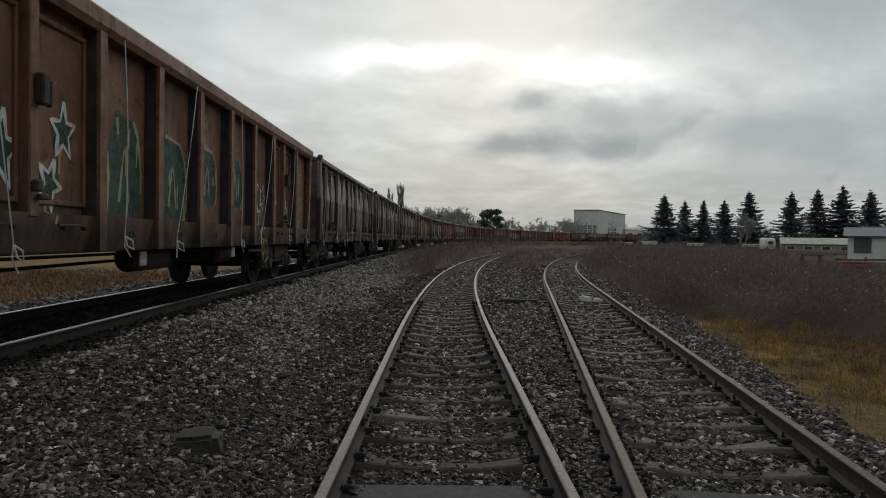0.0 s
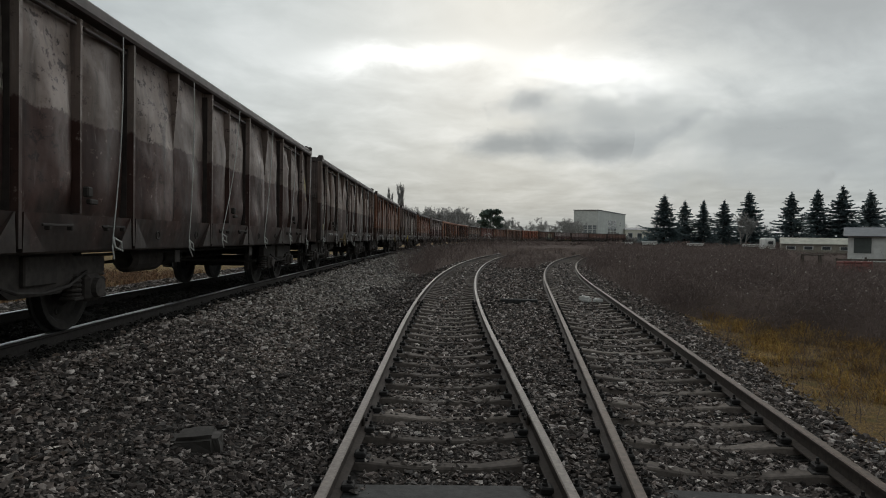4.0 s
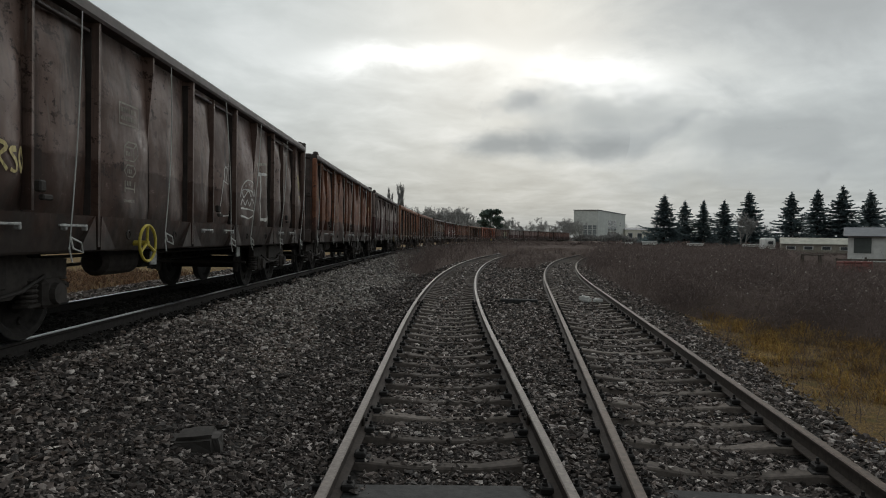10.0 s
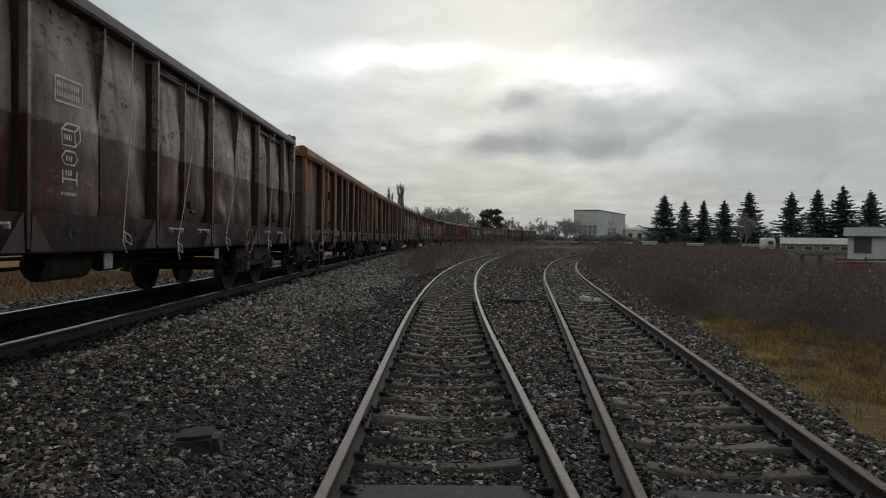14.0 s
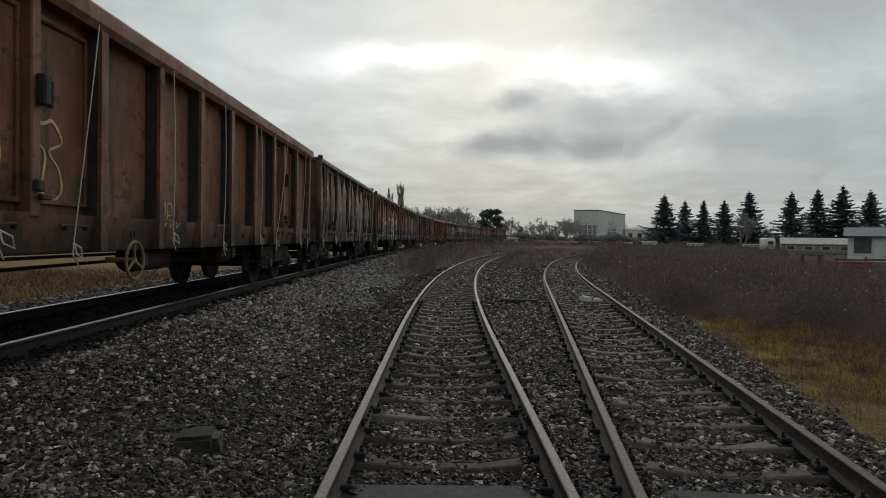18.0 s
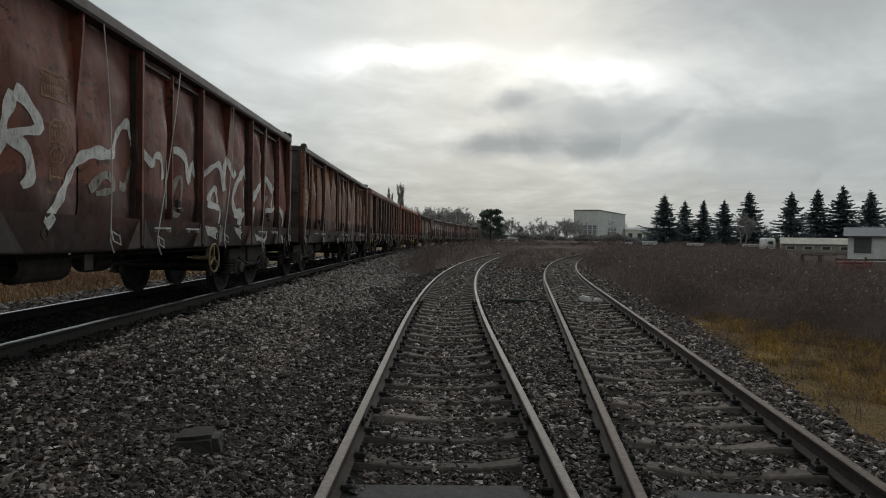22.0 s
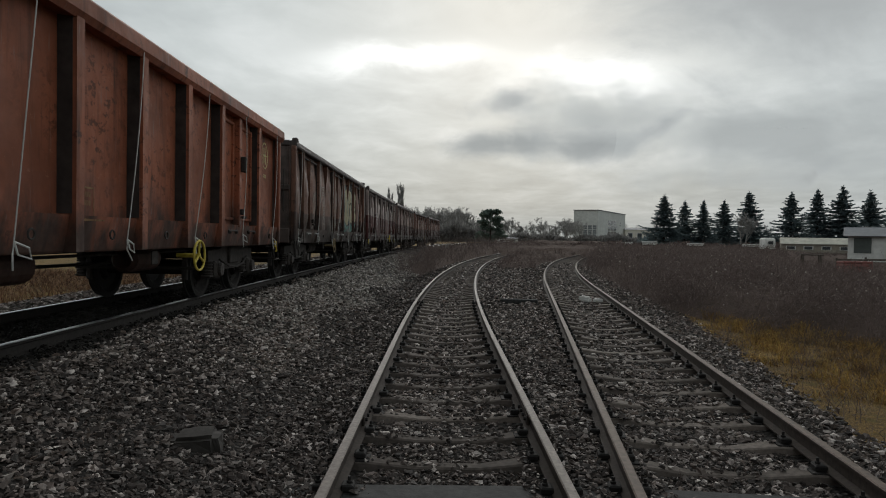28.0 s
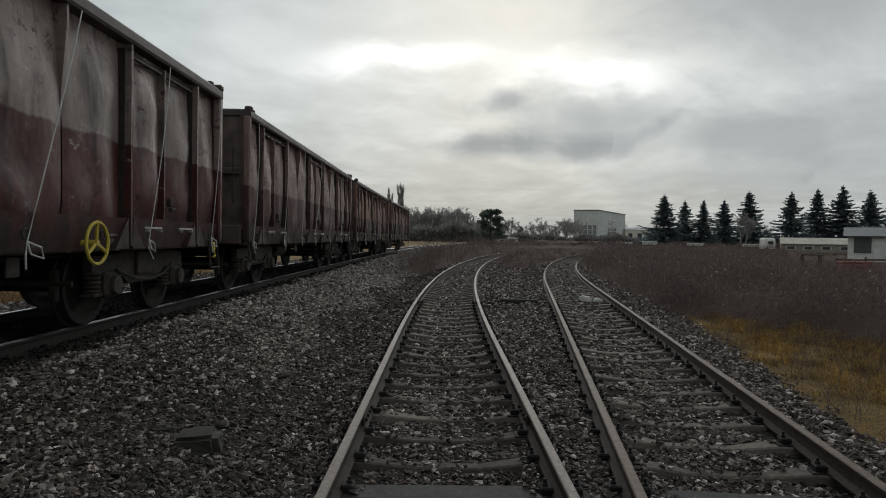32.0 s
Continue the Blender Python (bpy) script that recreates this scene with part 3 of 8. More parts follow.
def bulge(kind, a, b, x, z, seed):
    """How far a sheet stands out of its plane."""
    u, v = (x - a) / (b - a), (z - 1.18) / 1.90
    u, v = min(max(u, 0), 1), min(max(v, 0), 1)
    if kind == "ribbed":
        amp = 0.012
        d = noise.noise((x * 1.7 + seed * 5.1, z * 1.3, seed)) * 0.014
        return amp * math.sin(math.pi * u) * math.sin(math.pi * v) + d * min(1, 8 * u * (1 - u))
    # pushed out by the load: widest below the middle, pinched under the top rail
    side = math.sin(math.pi * u) ** 0.55
    if b - a > 1.1:       # two bays share one swelling, only nicked at the stiffener between them
        first = min(abs(a - p) for p in (-3.38, 0.94)) < 0.05
        q = u if first else 1 - u
        side = math.sin(math.pi * min(q, 0.5)) ** 0.7 if q < 0.5 else 1 - 0.30 * ((q - 0.5) / 0.5) ** 4
    rise = (1 - v ** 3.0) * min(1, v * 4 + (0.35 if b - a < 1.1 else 0.8))
    d = noise.noise((x * 2.6 + seed * 3.7, z * 2.2, seed * 1.3)) * 0.030 + noise.noise((x * 6 + seed, z * 5, 2.0)) * 0.008
    d += 0.018 * noise.noise((x * 5.2 + seed, z * 4.6, seed + 4)) * min(1, max(0, (v - 0.4) * 3))
    return 0.120 * side * rise + 1.45 * d * min(1, 6 * u * (1 - u)) * min(1, 6 * (1 - v))


def panel_grid(kind, a, b):
    nx, nz = (11, 17) if kind == "bulged" else (6, 8)
    return np.linspace(a + 0.012, b - 0.012, nx), np.linspace(1.18, 3.12 if kind == "bulged" else 3.02, nz)


def panel_mesh(kind, a, b, seed):
    us, vs = panel_grid(kind, a, b)
    z0, z1 = vs[0], vs[-1]
    mb = MB()
    mb.sheet(us, vs, lambda x, z: (x, SHEET[kind] - bulge(kind, a, b, x, z, seed), z))
    mb.sheet([a + 0.012, b - 0.012], [z0, z1], lambda x, z: (x, SHEET[kind] + 0.035, z))
    return mb.mesh("side_panel", [SLOT], kind == "bulged")


def surface_y(kind, x, z, panel_seed):
    """The y of the side's sheet or sill at a place; posts stand before it."""
    if z < 1.19:
        return -1.345 - 0.06 * max(0.0, z - 0.87) / 0.33
    y = SHEET[kind]
    for i, (a, b, what) in enumerate(bays(kind)):
        if a <= x <= b:
            us, vs = panel_grid(kind, a, b)
            fx = min(max((x - us[0]) / (us[1] - us[0]), 0), len(us) - 1.001)
            fz = min(max((z - vs[0]) / (vs[1] - vs[0]), 0), len(vs) - 1.001)
            p, q = int(fx), int(fz)
            fx, fz = fx - p, fz - q
            d = [bulge(kind, a, b, us[p + k], vs[q + l], panel_seed[i]) for k in (0, 1) for l in (0, 1)]
            y = SHEET[kind] - ((d[0] * (1 - fz) + d[1] * fz) * (1 - fx) + (d[2] * (1 - fz) + d[3] * fz) * fx)
    return y


SLOT = plain("wagon_steel", (0.08, 0.05, 0.04))
PANEL_SEEDS = {k: [0.7 + 1.37 * i for i in range(len(bays(k)))] for k in BODY}


def post_mesh(kind, x, how):
    mb = MB()
    if kind == "ribbed":
        if how == "strong":       # deep folded post, reaching below the sill
            mb.prism([(x - 0.072, SHEET[kind] + 0.01), (x - 0.066, FACE_Y - 0.035), (x + 0.066, FACE_Y - 0.035), (x + 0.072, SHEET[kind] + 0.01)], "z", 0.86, 3.03)
        elif how == "corner":
            mb.box((x, -1.385, 2.0), (0.11, 0.11, 2.26), 0.02)
        else:
            mb.box((x, -1.345, 2.08), (0.13, 0.14, 1.84), 0.012)
    else:
        if how == "strong":
            mb.prism([(x - 0.028, SHEET[kind] + 0.01), (x - 0.022, FACE_Y), (x + 0.022, FACE_Y), (x + 0.028, SHEET[kind] + 0.01)], "z", 0.90, 3.10)
            # foot gussets
            for s in (-1, 1):
                mb.prism([(x + s * 0.04, 0.87), (x + s * 0.34, 0.87), (x + s * 0.06, 1.20)][::s], "y", SHEET[kind] + 0.005, FACE_Y + 0.006)
        elif how == "corner":
            mb.box((x, -1.385, 2.02), (0.12, 0.12, 2.2), 0.025)
        elif how == "latch":
            mb.prism([(x - 0.022, SHEET[kind] + 0.01), (x - 0.018, FACE_Y + 0.05), (x + 0.018, FACE_Y + 0.05), (x + 0.022, SHEET[kind] + 0.01)], "z", 1.22, 3.04)
        else:                     # thin wedge, deep under the top rail
            mb.prism([(SHEET[kind] + 0.01, 1.2), (SHEET[kind] - 0.025, 1.25), (FACE_Y + 0.06, 2.3), (FACE_Y + 0.01, 2.9), (FACE_Y + 0.01, 3.1), (SHEET[kind] + 0.01, 3.1)], "x", x - 0.017, x + 0.017)
    return mb


def flip(mb):
    """The same on the other side: turned half round."""
    o = MB()
    o.v = [(-p[0], -p[1], p[2]) for p in mb.v]
    o.f, o.mi = list(mb.f), list(mb.mi)
    return o


def wagon_parts(kind):
    """Meshes of a wagon: list of (name, mesh, material key, label)."""
    half, piv = BODY[kind] / 2, PIVOT[kind]
    P = []

    def put(name, mb, key, label="", smooth_=False):
        P.append((name, mb.mesh(name, SLOT, smooth_), key, label))

    def both(name, mb, key, label="", smooth_=False):
        put(name, mb, key, label, smooth_)
        P.append((name, flip(mb).mesh(name, SLOT, smooth_), key, label))
    # sides
    for i, (a, b, what) in enumerate(bays(kind)):
        me = panel_mesh(kind, a, b, PANEL_SEEDS[kind][i])
        name = {"end": "end_panel", "wall": "side_panel", "door": "door_leaf"}[what]
        P.append((name, me, "paint", ""))
        P.append((name, (me, "turned"), "paint", ""))
        if what == "door":
            fr = MB()
            c, w = (a + b) / 2, (b - a)
            y = SHEET[kind] - (0.016 if kind == "ribbed" else 0.05)
            top = 2.88 if kind == "ribbed" else 2.98
            if kind == "ribbed":
                for sx in (-1, 1):
                    fr.box((c + sx * (w / 2 - 0.085), y, (1.30 + top) / 2), (0.045, 0.05, top - 1.30), 0.012)
            if kind == "ribbed":
                fr.box((c, y, top), (w - 0.13, 0.05, 0.05), 0.012)
                fr.box((c, y, 1.30), (w - 0.13, 0.05, 0.05), 0.012)
                both("door_frame", fr, "paint")
            else:
                both("door_lintel", MB().box((c, y - 0.02, top), (w - 0.14, 0.05, 0.035), 0.012), "top")
            bar = MB().box((c - 0.05, FACE_Y - 0.045, 1.10), (0.44, 0.02, 0.022), 0.006)
            for sx in (-0.2, 0.22):
                bar.box((c + sx * 0.8, FACE_Y - 0.025, 1.085), (0.035, 0.05, 0.06), 0.01)
            both("latch_bar", bar, "latch", "pale worn latch bar")
    for x, how in posts(kind):
        both({"strong": "post", "slight": "stiffener", "corner": "corner_post", "latch": "door_post"}[how], post_mesh(kind, x, how), "paint")
        if how == "strong":        # a dark strip on one flank: soot, with shade painted in
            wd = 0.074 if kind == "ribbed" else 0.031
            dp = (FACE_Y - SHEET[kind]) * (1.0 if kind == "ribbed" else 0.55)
            both("sooty_shaded_flank", MB().box((x - wd, SHEET[kind] + dp / 2, 2.12), (0.006, abs(dp), 1.82), 0.001), "flank", "flank of the post, darkened by soot and painted shade")
        if how == "latch":
            lk = MB().box((x + 0.03, FACE_Y - 0.03, 2.22), (0.10, 0.09, 0.26), 0.015)
            lk.box((x + 0.13, FACE_Y - 0.03, 2.20), (0.03, 0.05, 0.22), 0.01)
            if kind == "ribbed":
                both("door_lock", lk, "soot", "blackened door lock")
            lg = MB().box((x - 0.02, FACE_Y - 0.025, 1.42), (0.09, 0.06, 0.10), 0.015).box((x + 0.05, FACE_Y - 0.03, 1.33), (0.14, 0.05, 0.05), 0.012)
            both("lower_lock", lg, "soot")
    for s in (1, -1):
        put("inner_wall", MB().box((0, s * 1.225, 2.13), (2 * half - 0.1, 0.03, 1.9), 0.005), "soot")
    # top rail
    tr = MB()
    if kind == "ribbed":
        tr.prism([(-1.30, 3.0), (-1.45, 2.985), (-1.49, 3.05), (-1.485, 3.19), (-1.40, 3.26), (-1.28, 3.26)], "x", -half - 0.10, half + 0.10)
        both("top_rail", tr, "top")
        for s in (-1, 1):
            put("end_rail", MB().prism([(s * (half - 0.14), 3.0), (s * (half + 0.12), 3.02), (s * (half + 0.11), 3.16), (s * (half - 0.02), 3.26), (s * (half - 0.14), 3.26)], "y", -1.28, 1.28), "top")
    else:
        tr.prism([(-1.30, 3.08), (-1.44, 3.08), (-1.455, 3.11), (-1.45, 3.20), (-1.41, 3.235), (-1.30, 3.235)], "x", -half + 0.02, half - 0.02)
        for s in (-1, 1):
            tr.box((s * (half - 0.08), -1.40, 3.245), (0.13, 0.13, 0.10), 0.03)
            tr.box((s * (half - 0.36), -1.38, 3.25), (0.10, 0.08, 0.07), 0.02)
        both("top_rail", tr, "top")
        for s in (-1, 1):
            put("end_rail", MB().box((s * (half - 0.06), 0, 3.17), (0.13, 2.6, 0.14), 0.03), "top")
    # ends
    for s in (-1, 1):
        xw = s * (half - 0.05)
        ew = MB().box((xw, 0, 2.13), (0.05, 2.66, 2.01), 0.01)
        put("end_wall", ew, "end")
        for yy in (-0.85, 0, 0.85):
            put("end_post", MB().box((xw + s * 0.06, yy, 2.1), (0.09, 0.14, 1.95), 0.02), "end")
        put("end_rib", MB().box((xw + s * 0.05, 0, 2.15), (0.08, 2.6, 0.12), 0.02), "end")
        put("headstock", MB().box((s * (half - 0.06), 0, 1.04), (0.14, 2.60, 0.34), 0.02), "end")
        for yy in (-0.875, 0.875):
            bf = MB().lathe((s * half, yy, 1.06), "x", [(0, 0.0), (0, 0.13), (s * 0.28, 0.12), (s * 0.28, 0.085), (s * 0.56, 0.085), (s * 0.57, 0.22), (s * 0.60, 0.21), (s * 0.62, 0.12), (s * 0.62, 0.0)], 16)
            put("buffer", bf, "soot")
        hk = MB().box((s * (half + 0.13), 0, 1.02), (0.30, 0.06, 0.12), 0.02)
        hk.tube([(s * (half + 0.25), 0, 1.0), (s * (half + 0.42), 0.03, 0.84), (s * (half + 0.62), 0, 0.98)], 0.03, 6)
        put("coupling_hook", hk, "soot")
        hose = MB().tube([(s * half, 0.3, 0.95), (s * (half + 0.15), 0.32, 0.8), (s * (half + 0.35), 0.2, 0.55), (s * (half + 0.6), 0.1, 0.62)], 0.03, 6)
        put("brake_hose", hose, "soot")
        st = MB().tube([(s * (half - 0.1), -1.40, 0.95), (s * (half - 0.1), -1.43, 0.55), (s * (half - 0.45), -1.43, 0.55), (s * (half - 0.45), -1.40, 0.95)], 0.018, 6)
        put("step", st, "soot")
        rail = MB().tube([(s * (half + 0.02), -1.18, 1.6), (s * (half + 0.09), -1.18, 1.63), (s * (half + 0.09), -1.18, 2.55), (s * (half + 0.02), -1.18, 2.58)], 0.014, 6)
        put("grab_rail", rail, "soot")
        tow = MB().box((s * (half - 0.28), -1.41, 0.86), (0.07, 0.035, 0.13), 0.012)
        tow.tube([(s * (half - 0.28), -1.42, 0.82), (s * (half - 0.26), -1.43, 0.72), (s * (half - 0.32), -1.43, 0.71)], 0.018, 6)
        put("tow_hook", tow, "hook", "painted tow hook")
    # frame and floor
    sole = MB()
    zb = 0.85
    sole.prism([(-1.25, zb), (-1.335, zb), (-1.345, zb + 0.02), (-1.405, 1.20), (-1.25, 1.20)], "x", -half + 0.03, half - 0.03)
    both("sill", sole, "paint")
    for a, b, what in bays(kind):
        if what != "door":
            xr = (a + b) / 2
            both("tie_ring", MB().ring((xr, -1.425, 1.02), "y", 0.045, 0.010, 12, 5), "soot")
    put("floor", MB().box((0, 0, 1.17), (2 * half - 0.14, 2.56, 0.08), 0.01), "soot")
    put("centre_beam", MB().box((0, 0, 0.96), (2 * half - 0.2, 0.5, 0.36), 0.02), "soot")
    for k in range(-3, 4):
        put("cross_beam", MB().box((k * half / 4, 0, 1.04), (0.14, 2.5, 0.18), 0.015), "soot")
    for tx, ln in ((-1.9, 0.36),) if kind == "bulged" else ((-0.75, 0.46), (2.15, 0.34)):
        tank = MB().lathe((tx, -0.80, 0.71), "x", [(-ln, 0), (-ln - 0.07, 0.12), (-ln, 0.17), (ln, 0.17), (ln + 0.07, 0.12), (ln + 0.07, 0)], 16)
        put("air_tank", tank, "bogie" if kind == "bulged" else "paint")
        for sx in (-0.7, 0.7):
            put("tank_strap", MB().box((tx + sx * ln, -0.80, 0.88), (0.04, 0.36, 0.10), 0.01), "soot")
    put("brake_cylinder", MB().lathe((0.9, 0.1, 0.68), "x", [(-0.25, 0), (-0.25, 0.19), (0.2, 0.19), (0.25, 0.08), (0.5, 0.03), (0.5, 0)], 14), "soot")
    put("brake_rod", MB().tube([(-piv + 0.6, 0.15, 0.58), (0.3, 0.15, 0.62), (piv - 0.6, 0.15, 0.58)], 0.025, 6), "soot")
    put("brake_pipe", MB().tube([(-half, -0.75, 0.78), (half, -0.75, 0.78)], 0.02, 6), "soot")
    for sx in (-1, 1):
        put("plate", MB().box((sx * 1.7, -1.22, 0.74), (0.17, 0.02, 0.17), 0.008), "plate", "small dull plate on its bracket")
        put("bracket", MB().box((sx * 1.7, -1.12, 0.86), (0.24, 0.26, 0.05), 0.01), "soot")
    if kind == "ribbed":      # shunter's step box beside the first bogie
        sb = MB()
        x0 = -half + 2.06
        for dx in (0, 0.60):
            sb.box((x0 + dx, -1.36, 0.50), (0.07, 0.05, 0.74), 0.01)
            sb.box((x0 + dx, -1.27, 0.15), (0.06, 0.22, 0.05), 0.01)
        for z, dy in ((0.82, 0.0), (0.62, 0.0), (0.16, 0.06)):
            sb.box((x0 + 0.30, -1.36 + dy, z), (0.62, 0.05 + 2 * dy, 0.06), 0.01)
        put("step_frame", sb, "paint", "rusty shunter's step frame")
    return P


def bogie_meshes():
    """Meshes of a two-axle bogie, its pivot at x = 0."""
    P = []
    for s in (-1, 1):
        y = s * 1.0
        fr = MB()
        prof = [(-1.22, 0.62), (-1.22, 0.78), (-0.62, 0.80), (-0.40, 0.92), (0.40, 0.92), (0.62, 0.80), (1.22, 0.78), (1.22, 0.62),
                (1.12, 0.58), (0.62, 0.58), (0.38, 0.44), (-0.38, 0.44), (-0.62, 0.58), (-1.12, 0.58)]
        fr.prism(prof, "y", y - 0.05, y + 0.05)
        fr.box((0, y + s * 0.07, 0.68), (0.5, 0.06, 0.28), 0.02)
        P.append(("side_frame", fr, "bogie"))
        for ax in (-0.9, 0.9):
            bx = MB().box((ax, y + s * 0.03, 0.46), (0.30, 0.20, 0.28), 0.04)
            bx.lathe((ax, y + s * 0.13, 0.46), "y", [(0, 0.0), (0, 0.11), (s * 0.05, 0.10), (s * 0.06, 0.0)], 14)
            for dx in (-0.23, 0.23):
                bx.box((ax + dx, y, 0.36), (0.18, 0.16, 0.04), 0.01)
            P.append(("axle_box", bx, "bogie"))
            for dx in (-0.23, 0.23):
                sp = MB()
                for k in range(5):
                    sp.ring((ax + dx, y, 0.40 + k * 0.048), "z", 0.075, 0.02, 12, 5)
                P.append(("spring", sp, "bogie"))
    P.append(("bolster", MB().box((0, 0, 0.72), (0.44, 2.0, 0.24), 0.03).box((0, 0, 0.86), (0.5, 0.6, 0.1), 0.02), "soot"))
    for ax in (-1.42, 1.42):
        br = MB().tube([(ax, -0.95, 0.5), (ax, 0.95, 0.5)], 0.03, 6)
        for s in (-0.75, 0.75):
            br.box((ax * 0.985, s, 0.48), (0.07, 0.09, 0.34), 0.02)
        P.append(("brake_beam", br, "soot"))
    P.append(("brake_cable", MB().tube([(-0.75, -1.08, 0.62), (-0.4, -1.12, 0.50), (0, -1.12, 0.47), (0.4, -1.12, 0.51), (0.8, -1.08, 0.63)], 0.018, 6), "soot"))
    return P


def wheelset_mesh():
    mb = MB()
    mb.lathe((0, 0, 0), "y", [(-1.05, 0.0), (-1.05, 0.06), (-0.82, 0.065), (-0.6, 0.09), (0.6, 0.09), (0.82, 0.065), (1.05, 0.06), (1.05, 0.0)], 12)
    for s in (-1, 1):
        mb.lathe((0, s * 0.7525, 0), "y", [(s * 0.07, 0.10), (s * 0.07, 0.16), (s * 0.02, 0.20), (s * 0.01, 0.34), (s * 0.06, 0.39), (s * 0.065, 0.445)], 28)
        mb.lathe((0, s * 0.7525, 0), "y", [(s * 0.065, 0.445), (s * 0.06, 0.455), (-s * 0.03, 0.462), (-s * 0.038, 0.488), (-s * 0.065, 0.485), (-s * 0.07, 0.40), (-s * 0.02, 0.33), (-s * 0.01, 0.20), (-s * 0.07, 0.16), (-s * 0.07, 0.10)], 28, 1)
        for k in range(4):        # holes' rims and wear marks that show the turning
            w = k * math.pi / 2
            mb.lathe((0.27 * math.cos(w), s * 0.775, 0.27 * math.sin(w)), "y", [(0, 0.0), (s * 0.012, 0.035), (0, 0.045)], 8)
    return mb


BOGIE = [(n, b.mesh(n, SLOT), k) for n, b, k in bogie_meshes()]
WHEELSET = wheelset_mesh().mesh("wheelset", [M["wheel"], M["tread"]])
KIT = {k: wagon_parts(k) for k in BODY}
WHEELSETS = []


def dress(ob, mat):
    """Give an object a material of its own on a shared mesh."""
    for i, sl in enumerate(ob.material_slots):
        sl.link = "OBJECT"
        sl.material = mat


def rope_mesh(kind, x, lean, rs, seeds):
    """A tie rope from the top rail down to a hook, with its loose knot."""
    r = random.Random(rs)
    top, low = 3.06, 0.98 + r.uniform(-0.05, 0.08)
    slack = r.uniform(-0.02, 0.06)
    pts = []
    for i in range(7):
        t = i / 6
        px = x + lean * t ** 1.08
        pts.append((px - slack * math.sin(math.pi * t), FACE_Y - 0.050 - 0.03 * math.sin(math.pi * t), top + (low - top) * t))
    mb = MB().tube(pts, 0.0062, 5)
    ex, ey, ez = pts[-1]
    dx = r.uniform(0.08, 0.16)
    mb.tube([(ex, ey, ez), (ex + dx, ey - 0.02, ez - 0.05), (ex + dx * 1.2, ey - 0.02, ez - 0.14), (ex + 0.03, ey - 0.01, ez - 0.10), (ex, ey, ez)], 0.009, 5)
    mb.tube([(ex, ey, ez), (ex - 0.05, ey - 0.02, ez - 0.10), (ex + r.uniform(-0.05, 0.1), ey - 0.02, ez - 0.22)], 0.008, 5)
    return mb


def brake_wheel(w, x, z, mat):
    """Spoked hand brake wheel on its spindle."""
    y = FACE_Y - 0.085
    hw = MB().ring((x, y, z), "y", 0.20, 0.016, 24, 6)
    for a in (90, 210, 330):
        k = radians(a)
        hw.tube([(x, y + 0.01, z), (x + 0.2 * math.cos(k), y, z + 0.2 * math.sin(k))], 0.017, 6)
    hw.tube([(x, -1.2, z), (x, y - 0.01, z)], 0.03, 8)
    part("brake_wheel", hw, mat, w, "spoked hand brake wheel")


def build_wagon(kind, label, paint, keys, ropes):
    w = tagged(new("gondola_wagon"), label, "freight wagon", "wagons of the goods train")
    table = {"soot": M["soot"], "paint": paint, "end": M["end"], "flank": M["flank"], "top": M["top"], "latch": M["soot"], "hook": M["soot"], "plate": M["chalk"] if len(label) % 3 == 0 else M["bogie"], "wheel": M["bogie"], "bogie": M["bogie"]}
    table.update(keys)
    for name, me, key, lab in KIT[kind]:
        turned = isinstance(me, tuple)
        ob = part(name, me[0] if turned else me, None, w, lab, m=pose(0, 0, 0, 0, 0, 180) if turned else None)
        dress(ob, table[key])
    for s in (-1, 1):
        bg = part("bogie", BOGIE[-2][1], None, w, "sooty two-axle bogie", m=pose(s * PIVOT[kind], 0, 0))
        dress(bg, M["soot"])
        for name, me, key in BOGIE:
            if name == "brake_beam" and me == BOGIE[-2][1]:
                continue
            dress(part(name, me, None, bg), table[key])
        for ax in (-0.9, 0.9):
            WHEELSETS.append(part("wheelset", WHEELSET, None, bg, "steel wheelset with bright worn treads", m=pose(ax, 0, 0.46)))
    for i, (x, lean) in enumerate(ropes):
        part("tie_rope", rope_mesh(kind, x, lean, i + len(label), PANEL_SEEDS[kind]), M["rope"], w, "thin whitish tie rope")
    return w


def stroke(w, kind, name, pts, width, mat, lift=0.006, label="", closed=False, curved=False):
    """A painted line that lies on the side of a wagon; pts in (x, z)."""
    if closed:
        pts = pts + [pts[0]]
    fine = [Vector(pts[0])]
    if curved and len(pts) > 2:       # a flowing hand: round the corners
        q = [Vector(p) for p in pts]
        q = [q[0], *q, q[-1]]
        pts = []
        for a, b, c, d in zip(q, q[1:], q[2:], q[3:]):
            for j in range(4):
                t = j / 4
                pts.append(0.5 * (2 * b + (c - a) * t + (2 * a - 5 * b + 4 * c - d) * t * t + (3 * b - a - 3 * c + d) * t ** 3))
        pts.append(q[-1])
    for a, b in zip(pts, pts[1:]):
        a, b = Vector(a), Vector(b)
        k = max(1, int((b - a).length / 0.035))
        fine += [a.lerp(b, (i + 1) / k) for i in range(k)]
    V, F = [], []
    for i, p in enumerate(fine):
        d = (fine[min(i + 1, len(fine) - 1)] - fine[max(i - 1, 0)])
        nrm = Vector((-d.y, d.x)).normalized() * width * (0.5 + 0.10 * math.sin(i * 0.9) + 0.12 * math.sin(i * 0.23 + 1))
        for s in (-1, 0, 1):
            q = p + nrm * s
            V.append((q.x, surface_y(kind, q.x, q.y, PANEL_SEEDS[kind]) - lift, q.y))
    for i in range(len(fine) - 1):
        for j in (0, 1):
            F.append((i * 3 + j, i * 3 + j + 1, i * 3 + j + 4, i * 3 + j + 3))
    mb = MB().add(V, F)
    return part(name, mb, mat, w, label)


